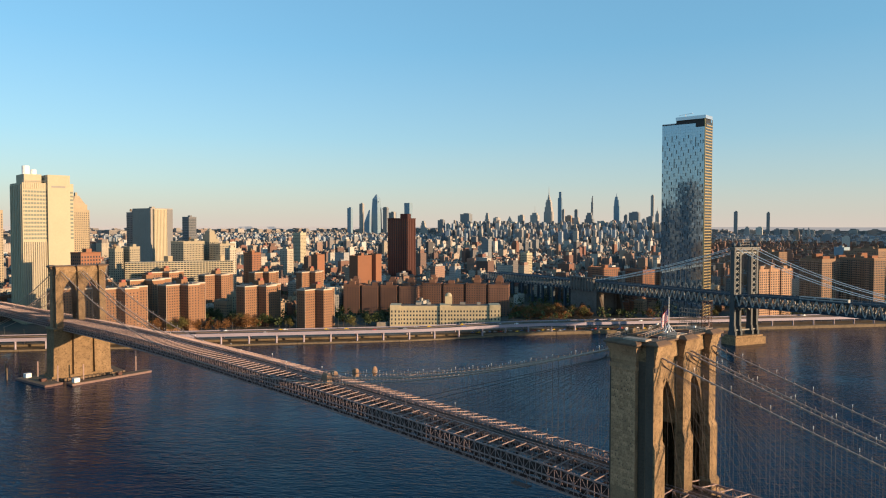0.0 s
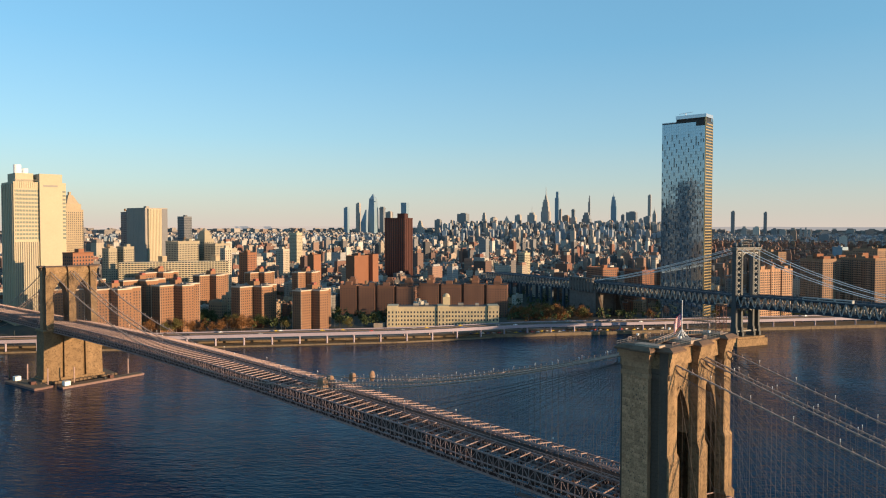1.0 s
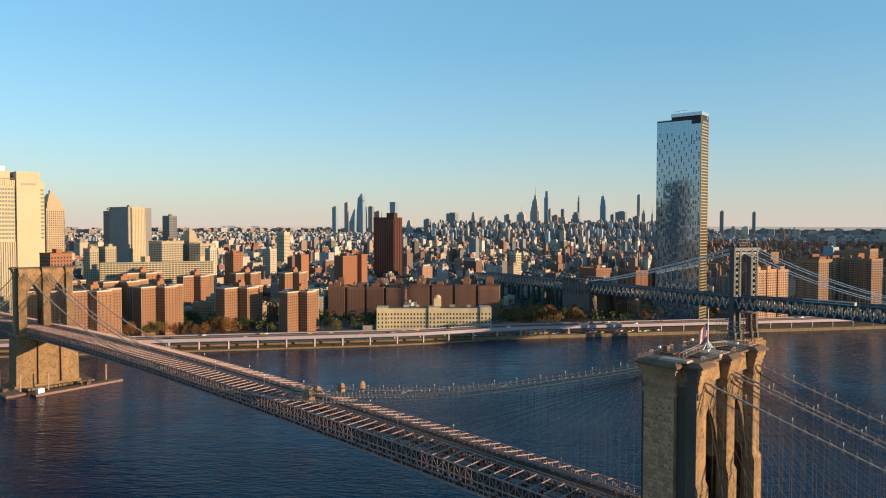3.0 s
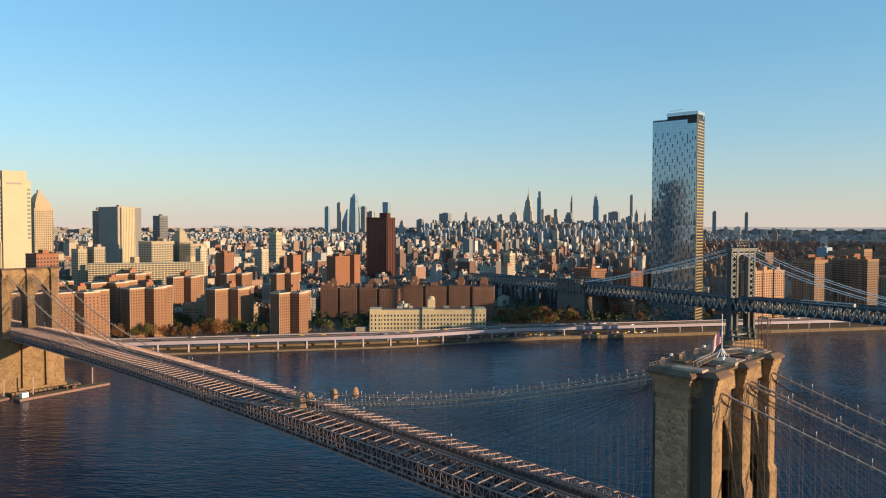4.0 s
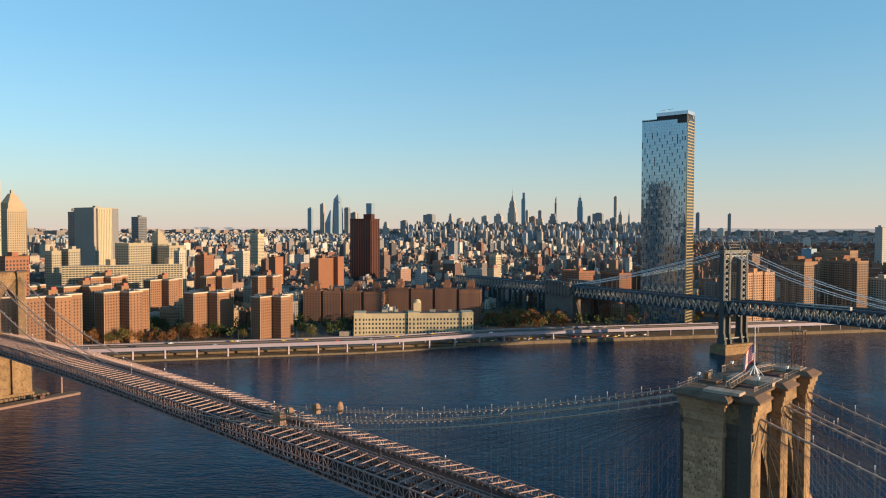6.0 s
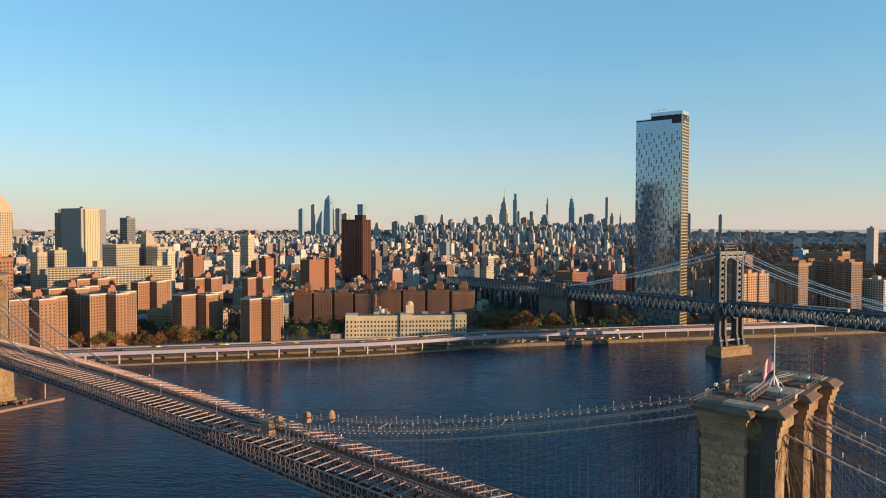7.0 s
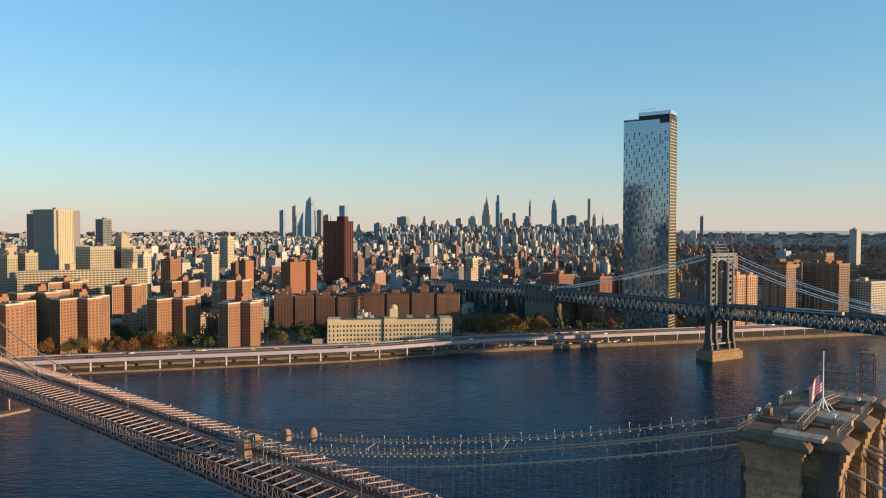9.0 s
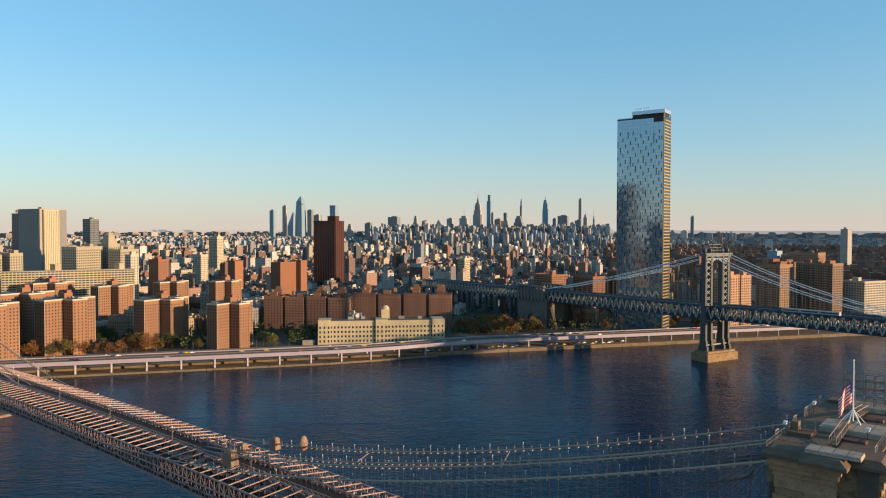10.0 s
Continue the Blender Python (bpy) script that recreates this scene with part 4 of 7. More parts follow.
# riverside housing towers
def build_housing():
    spots = [(-565, 270, 42.5, 0, 36), (-627, 235, 45, 0, 42), (-649, 155, 49.4, 2, 40), (-628, 83, 51, 0, 40), (-722, 147, 51, 0, 42), (-778, 259, 48.7, 2, 36), (-848, 221, 50.6, 0, 40), (-806, 346, 47, 0, 34), (-780, 406, 46, 0, 34), (-690, 60, 48, 0, 40), (-800, 110, 48, 2, 40)]
    for x, y, h, turn, arm in spots:
        cross_building(x, y, turn + 10, h, arm, arm * 0.36, "orange brown brick cross-plan housing tower with pale coping")
    # brick courts
    for x0, y0, x1, y1, h in ((-640, 367, -557, 419, 37.3), (-576, 440, -485, 508, 39.0)):
        a = math.degrees(math.atan2(y1 - y0, x1 - x0))
        ln = math.hypot(x1 - x0, y1 - y0)
        ux, uy = (x1 - x0) / ln, (y1 - y0) / ln
        for i in range(4):
            s = ln * (i + 0.5) / 4
            block_building(x0 + ux * s - uy * 0, y0 + uy * s, a, ln / 4 - 3.5, 26, h - (i % 2), COURT_BRICK, "red brown brick apartment wing with rows of small windows", "apartment_wing", "apartment building", 2.9, 2.9, 1.3, 1.4, z=4, group="brick court wings")
            if i < 3:
                s = ln * (i + 1) / 4
                block_building(x0 + ux * s - uy * 2.5, y0 + uy * s + ux * 2.5, a, 3.4, 24, h - 1.5, COURT_BRICK, "narrow recessed brick link between apartment wings", "apartment_link", "apartment building", 2.9, 2.3, 1.2, 1.4, z=4, bulk=False, group="brick court links")
        for i in (0, 2, 3):
            s = ln * (i + 0.5) / 4
            t = thing("roof_house", "brick roof house with a parapet above the wings", "roof house", pose(x0 + ux * s - uy * 6, y0 + uy * s + ux * 6, h + 4, 0, 0, a), "brick roof houses")
            part("wall", Shape().block(0, 0, 9, 8, 0, 7).block(0, 0, 6, 5, 7, 10), COURT_BRICK, t)
    # long pale slab block, gently curved in plan
    t = thing("slab_block", "long cream slab block with rows of balconies", "apartment building")
    pts = [(-881, 181), (-868, 212), (-856, 246), (-844, 281), (-832, 312)]
    w, bands, wins = Shape(), Shape(), Shape()
    for (xa, ya), (xb, yb) in zip(pts, pts[1:]):
        d = Vector((xb - xa, yb - ya)).normalized()
        nrm = Vector((d.y, -d.x))
        q = [(xa, ya), (xb, yb), (xb - nrm.x * 16, yb - nrm.y * 16), (xa - nrm.x * 16, ya - nrm.y * 16)]
        w.prism(q, 2, 66.5)
        for f in range(22):
            z = 4.5 + f * 2.8
            for i in range(9):
                if (i * 5 + f * 3) % 13 == 0:
                    continue
                ua, ub = (i + 0.04) / 9, (i + 0.9) / 9
                a_, b_ = Vector((xa, ya)).lerp(Vector((xb, yb)), ua), Vector((xa, ya)).lerp(Vector((xb, yb)), ub)
                bands.prism([tuple(a_ + nrm * 1.3), tuple(b_ + nrm * 1.3), tuple(b_), tuple(a_)], z, z + 1.15)
            for i in range(9):
                u0, u1 = (i + 0.1) / 9, (i + 0.86) / 9
                pa, pb = Vector((xa, ya)).lerp(Vector((xb, yb)), u0) + nrm * 0.06, Vector((xa, ya)).lerp(Vector((xb, yb)), u1) + nrm * 0.06
                wins.add([(*pa, z + 1.2), (*pb, z + 1.2), (*pb, z + 2.7), (*pa, z + 2.7)], [(0, 1, 2, 3)])
    part("wall", w, LIMESTONE, t)
    part("balcony_row", bands, LIMESTONE, t, kind="stuff")
    part("window_grid", wins, WINDOW, t, kind="stuff")
    for x, y in ((-872, 236), (-846, 300)):
        block_building(x, y, 20, 8, 8, 70, BEIGE, "cream lift tower over the slab block", "lift_tower", "lift tower", bay=0, bulk=False)


build_housing()


def build_school():
    """Long cream school by the river with a domed tower."""
    p0, p1 = Vector((-510.5, 331.4)), Vector((-426.2, 421.1))
    d = (p1 - p0).normalized()
    ln = (p1 - p0).length
    turn = math.degrees(math.atan2(d.y, d.x))
    back = Vector((-d.y, d.x))
    c = (p0 + p1) / 2 + back * 9
    t = thing("school_building", "long cream brick school with rows of windows", "school", pose(c.x, c.y, 3, 0, 0, turn))
    LIME = surface("school brick", (0.44, 0.365, 0.235), 0.9, 0, 0.12, 0.4, 0, 0.2)
    part("wall", Shape().block(0, 0, ln, 18, -2, 23.5), LIME, t)
    w = Shape()
    for x in (-ln / 2 + 6, 0, ln / 2 - 6):
        b = Shape().block(x, -1, 12, 20, -2, 24.6)
        part("bay", b, LIME, t)
        windows_on(w, 12, 20, 2, 24, 4.4, 3.6, 1.6, 2.4, 0.06, x, -1, (0,))
    windows_on(w, ln, 18, 2, 23, 4.4, 3.4, 1.8, 2.1, 0.06, 0, 0, (0, 1, 3))
    part("window_grid", w, WINDOW, t, kind="stuff")
    part("cornice", Shape().block(0, 0, ln + 1, 19, 22.6, 23.4), LIMESTONE, t)
    part("roof", Shape().block(0, 0, ln - 1, 17, 23.5, 23.8), TAR, t)
    part("annex", Shape().block(-5, 14, ln * 0.6, 14, -2, 17), GREY_STONE, t)
    dome = Shape().block(4, 6, 8, 8, 23.8, 33)
    dome.ball((4, 6, 33), 4, 4, 4, 12, 8)
    part("domed_tower", dome, LIME, t, "small cream tower with a round top")
    for i, (x, y) in enumerate(((-30, 2), (-18, 4), (20, 3), (38, 1))):
        part("roof_unit", Shape().block(x, y, 6 - i % 2 * 2, 4, 23.8, 26.3), GREY_STONE, t)
    part("forecourt_shed", Shape().block(-ln / 2 - 9, -4, 12, 8, -1, 5), CONCRETE, t)


build_school()


def build_glass_tower():
    """The tall blue glass tower with a notch under its roof and a gold-lit side."""
    t = thing("glass_tower", "tall blue mirror glass tower with dark slit windows", "skyscraper", pose(-341.5, 622.7, 3, 0, 0, 4.5))
    w, d, h = 52.5, 21.0, 236.0
    m = MATS["blue curtain glass"]
    fl, bay = 3.45, 2.8
    nx, nz = int(w / bay), int(h / fl)
    rng = random.Random(4)
    for k in range(6):
        pane = Shape()
        for j in range(k * nz // 6, (k + 1) * nz // 6):
            for i in range(nx):
                a, b, z0, z1 = w * i / nx + 0.04, w * (i + 1) / nx - 0.04, j * fl + 0.04, (j + 1) * fl - 0.04
                tx, tz = rng.gauss(0, 0.006), rng.gauss(0, 0.006)
                y = [tx * (-1 if q in (0, 3) else 1) + tz * (-1 if q in (0, 1) else 1) for q in range(4)]
                pane.add([(a, -0.12 + y[0], z0), (b, -0.12 + y[1], z0), (b, -0.12 + y[2], z1), (a, -0.12 + y[3], z1)], [(0, 1, 2, 3)])
        part("glass_front", pane, m, t, kind="stuff")
    part("core", Shape().box(0, 0, -2, w, d, h), BLACK, t)
    slit = Shape()
    for j in range(nz - 4):
        for i in range(nx):
            if (i * 2 + j) % 5 == 0 or rng.random() < 0.06:
                a = w * (i + 0.15) / nx
                slit.add([(a, -0.2, j * fl + 0.2), (a + 1.0, -0.2, j * fl + 0.2), (a + 1.0, -0.2, j * fl + fl * 1.25), (a, -0.2, j * fl + fl * 1.25)], [(0, 1, 2, 3)])
    part("vent_window_pattern", slit, WINDOW, t, "dark tilted vent windows", kind="stuff")
    sb, sg = Shape(), Shape()
    for j in range(nz):
        sb.box(w, 0, j * fl, w + 0.7, d, j * fl + 1.3)
        sg.box(w, 0.3, j * fl + 1.3, w + 0.15, d - 0.3, j * fl + fl)
    part("side_banding", sb, MATS["gold-lit panel"], t, "horizontal bands in a sunlit gold tone on the narrow side", kind="stuff")
    part("side_glass", sg, WINDOW, t, kind="stuff")
    part("edge_fin", Shape().box(w - 0.3, -0.5, 0, w + 0.9, 0.0, h + 4), MATS["gold-lit panel"], t)
    part("edge_fin", Shape().box(w + 0.2, d, 0, w + 0.9, d + 0.5, h + 4), MATS["gold-lit panel"], t)
    # black fill draws the shade under the roof
    part("roof_notch", Shape().box(17, 1.5, h, w - 0.5, d - 1, h + 3.5), BLACK, t, "dark recess under the roof")
    crown = Shape().box(17, -0.3, h + 3.5, w + 0.9, d, h + 7.5)
    crown.box(0, -0.1, h, 17, d, h + 0.8)
    part("crown", crown, MATS["pale glass"], t)
    # a solid black block draws the shade of the corner opening
    part("corner_void", Shape().box(w - 11, -0.35, h - 6, w + 0.75, 4, h), BLACK, t, "corner terrace opening drawn as a dark block")
    cr = Shape()
    cr.beam((24, 12, h + 7.5), (24, 12, h + 12), 0.6)
    cr.beam((16, 12, h + 11.5), (33, 12, h + 12.6), 0.5)
    part("roof_crane", cr, WHITE, t)


# the sun's gold on the narrow side is put into this metal colour
surface("gold-lit panel", (0.5, 0.35, 0.16), 0.35, 0.5, 0.1, 0.4)
surface("pale glass", (0.5, 0.55, 0.6), 0.15, 0.6, 0.1, 0.3)
build_glass_tower()


def build_civic():
    """Large blocks behind the far stone tower."""
    # pale slab with blank panel and banded windows
    t = thing("office_slab", "pale limestone office slab with banded windows and a blank panel", "office tower", pose(-804.3, 41.4, 3))
    part("wall", Shape().box(-50, 0, -2, 0, 53.5, 161), LIMESTONE, t)
    part("blank_panel", Shape().box(-40, 25.2, -2, 3.5, 48.7, 170.5), LIMESTONE, t, "plain cream stone panel with a small dark sign")
    part("sign_bar", Shape().box(3.5, 29, 156, 3.7, 44, 158.0), GREY_STONE, t)
    part("recess", Shape().box(0, 1.2, -1, 0.08, 25, 94), GREY_STONE, t)
    for i in range(11):
        part("fin", Shape().box(0.08, 1.6 + i * 2.2, -1, 1.1, 2.7 + i * 2.2, 94), LIMESTONE, t)
        part("upper_fin", Shape().box(0, 1.6 + i * 2.2, 154, 0.6, 2.7 + i * 2.2, 161), LIMESTONE, t)
    for i in range(13):
        z0 = 97.0 + 4.4 * i
        part("window_band", Shape().box(0, 1.2, z0, 0.25, 25.0, z0 + 2.3), MATS["green band glass"], t)
        part("window_band", Shape().box(0, 49.2, z0, 0.25, 53.0, z0 + 2.3), MATS["green band glass"], t)
        q = Shape()
        for k in range(8):
            q.box(0.25, 2.0 + k * 3.0, z0, 0.4, 2.5 + k * 3.0, z0 + 2.3)
        part("mullion", q, LIMESTONE, t)
    for i in range(7):
        part("side_fin", Shape().box(-48 + i * 7, -0.9, -2, -44.6 + i * 7, 0, 159), LIMESTONE, t)
    part("roof_house", Shape().box(-40, 4, 161, -8, 22, 171), LIMESTONE, t)
    for x, y, r, h in ((-20, 9, 4.0, 181), (-20, 17, 3.0, 177), (-30, 12, 3.4, 178)):
        part("roof_tank", Shape().tube([(x, y, 171), (x, y, h)], r, 14), WHITE, t, "white round tank on the roof")
    rl = Shape()
    for z in (162.5, 163.6):
        rl.beam((-0.5, 0.5, z), (-0.5, 25, z), 0.25)
    part("roof_rail", rl, STEEL_LIGHT, t)
    # stepped stone tower
    t = thing("stepped_tower", "golden stone civic tower with a stepped pyramid top", "civic tower", pose(-1313.8, 254.2, 5, 0, 0, 15))
    s = Shape().block(0, 0, 30, 34, -2, 140)
    s.block(0, 0, 26, 28, 140, 150)
    s.block(0, 0, 22, 24, 150, 166, 0, 0.35)
    s.block(0, 0, 4, 4, 166, 172)
    part("wall", s, BEIGE, t)
    w = Shape()
    windows_on(w, 30, 34, 0, 138, 4, 3.4, 1.4, 2.2)
    part("window_grid", w, WINDOW, t, kind="stuff")
    block_building(-1188, 84, 15, 34.1, 36.2, 136.0, BEIGE, "golden stone civic block with a pointed roof", "civic_block", "civic building", 4, 3.4, 1.4, 2.2)
    # grey tower group
    t = block_building(-1171, 337, 10, 56.2, 42.4, 142.5, MATS["pale concrete"], "tall pale grey concrete tower with a blank side and ribbed front", "grey_tower", "office tower", 4, 0)
    part("ribbed_panel", Shape().box(28.5, -17, -2, 31.5, 8, 142), LIMESTONE, t, "cream ribbed panel down the front")
    for i in range(9):
        part("rib", Shape().box(31.5, -16.4 + i * 2.8, 0, 32.3, -15.4 + i * 2.8, 141), LIMESTONE, t)
    part("glass_strip", Shape().box(28.5, 10, 0, 28.9, 21, 142), MATS["dark cladding"], t)
    for i in range(12):
        part("side_joint", Shape().box(-28 + i * 5, -21.62, -2, -27.7 + i * 5, -21.5, 143), GREY_STONE, t)
    block_building(-1244, 333, 20, 17.8, 19.7, 136.7, MATS["dark cladding"], "dark clad tower beside the grey one", "dark_tower", "office tower", 4, 3, 1.6, 2.2)
    block_building(-1601, 603, 16, 23.3, 23.3, 134.8, MATS["dark cladding"], "slim grey blue tower", "slim_tower", "office tower", 4, 3, 2.0, 2.2)
    block_building(-831, 539, 8, 19.3, 34.8, 64.1, MATS["orange brick"], "wide orange brick school-like slab", "brick_slab", "building", 4, 0, bulk=True)
    block_building(-825, 563, 8, 17.4, 13.5, 66.0, MATS["orange brick"], "narrow orange brick stair wing", "stair_wing", "building", 4, 0, bulk=False)
    block_building(-1101, 1142, 16, 19, 19, 80, MATS["far dark glass"], "black glass apartment tower among low houses", "black_tower", "apartment tower", 4, 0)
    # dark ribbed brown tower
    t = thing("brown_tower", "tall dark brown brick tower with vertical stripes", "apartment tower", pose(-956.6, 736.0, 4, 0, 0, 20))
    part("wall", Shape().block(0, 0, 44, 32.5, -2, 126.5), BRICK_DARK, t)
    st, wn_ = Shape(), Shape()
    for i in range(9):
        x = -20.5 + i * 5.0
        st.box(x, -17.1, 0, x + 1.6, -16.25, 126.5)
        for f in range(41):
            wn_.add([(x + 2.2, -16.33, f * 3 + 1), (x + 4.2, -16.33, f * 3 + 1), (x + 4.2, -16.33, f * 3 + 2.6), (x + 2.2, -16.33, f * 3 + 2.6)], [(0, 1, 2, 3)])
    part("stripes", st, MATS["brown stripe"], t, kind="stuff")
    part("window_grid", wn_, WINDOW, t, kind="stuff")
    rb = Shape()
    for i in range(5):
        rb.box(22, -15 + i * 6.7, 0, 22.9, -12 + i * 6.7, 126.5)
    part("ribs", rb, MATS["brown stripe"], t, kind="stuff")
    part("roof_house", Shape().block(10, -2, 16, 14, 126.5, 136), BRICK_DARK, t)
    part("parapet", Shape().block(0, 0, 44.6, 33.1, 125.5, 127.5), BRICK_DARK, t)
    block_building(-1399, 790, 16, 23.0, 21.0, 96.1, LIMESTONE, "white banded tower with stepped top", "white_tower", "apartment tower", 3.4, 3, 2.2, 1.2)
    block_building(-1001, 571, 12, 15.5, 19.3, 60.2, MATS["orange brick"], "narrow orange brick slab with a white side", "narrow_slab", "building", 4, 0)
    block_building(-682, 234, 10, 9.9, 13.8, 30, BEIGE, "small cream house between the housing towers", "small_house", "house", 3.2, 3, 1.3, 1.6)
    block_building(-742, 856, 12, 13, 22, 63, LIMESTONE, "slim pale tower with green stripes", "striped_tower", "apartment tower", 3, 2.4, 1.6, 1.6)
    for x, y, turn, w, d, h, mat, lab in (
            (-472, 697, -20, 38.0, 26.6, 53.6, "orange brick", "orange brick warehouse block"), (-429, 732, -20, 37.9, 32.2, 51.5, "orange brick", "orange brick warehouse block"), (-397, 754, -20, 26.5, 28.4, 59.0, "orange brick", "taller orange brick block with roof houses"),
            (-240.5, 734.5, -20, 16, 17.5, 60.0, "peach brick", "stepped peach brick apartment slab lit by the sun"), (-247.5, 717, -20, 16, 15.5, 60.8, "peach brick", "stepped peach brick apartment slab lit by the sun"),
            (-253.5, 700, -20, 16, 16.5, 60.0, "peach brick", "stepped peach brick apartment slab lit by the sun"), (-226, 818, -22, 34, 24, 70.5, "brown brick", "brown brick housing slab with a sunlit end"), (-182, 848, -20, 47, 22, 72, "brown brick", "long brown brick housing slab with a sunlit end"),
            (-268, 1052, -28, 46.2, 25.9, 61.4, "brown brick", "brown brick housing slab with a sunlit end"), (-140, 882, -22, 30, 44, 50.5, "cream brick", "cream brick slab with a grid of windows"), (-68, 992, -28, 37.1, 33.4, 55.9, "brown brick", "brown brick housing slab near the river"),
            (-317, 677, 4, 28.5, 20.9, 38.3, "cream brick", "pale low block beside the bridge")):
        t = block_building(x, y, turn, w, d, h, MATS[mat], lab, "housing_slab", "apartment building", 2.9, 3.0, 1.9, 1.6)
        if mat in ("brown brick", "pink brick"):  # balconies along the front
            q = Shape()
            for f in range(int(h / 2.9)):
                for i in range(int(w / 6)):
                    if i % 3 != 2:
                        q.box(-w / 2 + i * 6 + .6, -d / 2 - 1.1, f * 2.9 + .5, -w / 2 + i * 6 + 5.2, -d / 2, f * 2.9 + 1.5)
            part("balcony_row", q, MATS["pink brick"], t, kind="stuff")
            for i in range(3):
                part("roof_house", Shape().block((i - 1) * w * .3, 0, 6, d * .5, h + .25, h + 4 + i % 2 * 3), MATS["orange brick"], t)


def build_middle_distance():
    """Single buildings that stand out behind the housing towers and past the blue bridge."""
    for x, y, turn, w, d, h, mat, lab in (
            (-690, 71, 14, 18, 22, 84, "orange brick", "orange brick block rising behind the far tower"),
            (-980, 314, 20, 26, 44, 88, "court stone", "broad cream civic building with a dark roof"),
            (-957, 360, 20, 22, 34, 84, "court stone", "broad cream civic building with a dark roof"),
            (-850, 318, 14, 10, 12, 80, "cream brick", "narrow cream apartment tower beside the slab"),
            (-980, 205, 18, 14, 14, 79, "court stone", "square cream stone civic block"),
            (-983, 228, 18, 16, 18, 81, "court stone", "square cream stone civic block"),
            (-920, 392, 16, 18, 20, 70, "orange brick", "brown brick loft building with lit side"),
            (-1105, 570, 16, 18, 18, 68, "cream brick", "cream apartment block with rows of windows"),
            (-457, 1694, -20, 26, 20, 64, "sky glass", "pale blue glass block beyond the bridge"),
            (-299, 1321, -22, 50, 22, 72, "brown brick", "dark brick housing slab with a sunlit end"),
            (-277, 1530, -20, 15, 15, 115, "far grey stone", "tall slim grey tower by the far shore"),
            (-420, 1180, -22, 44, 20, 66, "brown brick", "dark brick housing slab with a sunlit end"),
            (-350, 1420, -22, 40, 20, 64, "brown brick", "dark brick housing slab with a sunlit end"),
            (-520, 1350, -18, 36, 22, 60, "orange brick", "red brick housing block among low houses")):
        block_building(x, y, turn, w, d, h, MATS[mat], lab, "tall_building", "building", 3.4, 0 if mat in ("far grey stone", "sky glass") else 3.0, 1.5, 1.8)
    # stepped civic tower with a small crown
    t = thing("civic_tower", "stepped cream stone civic tower with a pointed crown", "civic tower", pose(-994, 357, 3, 0, 0, 18))
    part("wall", Shape().block(0, 0, 20, 20, -2, 92), MATS["court stone"], t)
    part("upper_stage", Shape().block(0, 0, 15, 15, 92, 99), MATS["court stone"], t)
    part("crown", Shape().block(0, 0, 11, 11, 99, 104).block(0, 0, 9, 9, 104, 109, 0, .1), MATS["court stone"], t)
    w = Shape()
    windows_on(w, 20, 20, 0, 92, 3.8, 3.2, 1.4, 2.2)
    part("window_grid", w, WINDOW, t, kind="stuff")
    # a train crossing the blue bridge
    t = thing("train", "silver white metro train crossing the steel bridge", "train")
    for k in range(3):
        a0, a1 = -74 - k * 15.6, -74 - k * 15.6 - 15.2
        sh = Shape()
        q = [mb(a, c_, mb_road(a) + 6.9) for a, c_ in ((a0, -13.6), (a1, -13.6), (a1, -10.8), (a0, -10.8))]
        sh.add(q + [v + Vector((0, 0, 3.4)) for v in q], [(0, 1, 2, 3), (7, 6, 5, 4), (0, 4, 5, 1), (1, 5, 6, 2), (2, 6, 7, 3), (3, 7, 4, 0)])
        part("carriage", sh, PALE_TRUSS, t)
        sh = Shape()
        q = [mb(a, -13.66, mb_road(a) + 8.6) for a in (a0 - 1, a1 + 1)]
        sh.add([q[0], q[1], q[1] + Vector((0, 0, 0.9)), q[0] + Vector((0, 0, 0.9))], [(0, 1, 2, 3)])
        part("window_strip", sh, WINDOW, t)


surface("peach brick", (0.4, 0.235, 0.14), 0.9, 0, 0.15, 0.5)
surface("court stone", (0.31, 0.265, 0.19), 0.88, 0, 0.12, 0.4)
surface("green band glass", (0.06, 0.09, 0.075), 0.45, 0.0, 0.15, 0.3)
surface("brown stripe", (0.085, 0.036, 0.028), 0.9, 0, 0.12, 0.5)
surface("dark cladding", (0.16, 0.16, 0.165), 0.5, 0.1, 0.12, 0.4)
surface("pale concrete", (0.3, 0.27, 0.235), 0.85, 0, 0.12, 0.3)
surface("orange brick", (0.235, 0.105, 0.06), 0.9, 0, 0.12, 0.5, objects=0.12)
surface("pink brick", (0.36, 0.23, 0.16), 0.9, 0, 0.12, 0.5)
surface("brown brick", (0.24, 0.15, 0.095), 0.9, 0, 0.12, 0.5, objects=0.15)
surface("cream brick", (0.42, 0.36, 0.28), 0.9, 0, 0.12, 0.5)
build_civic()
build_middle_distance()


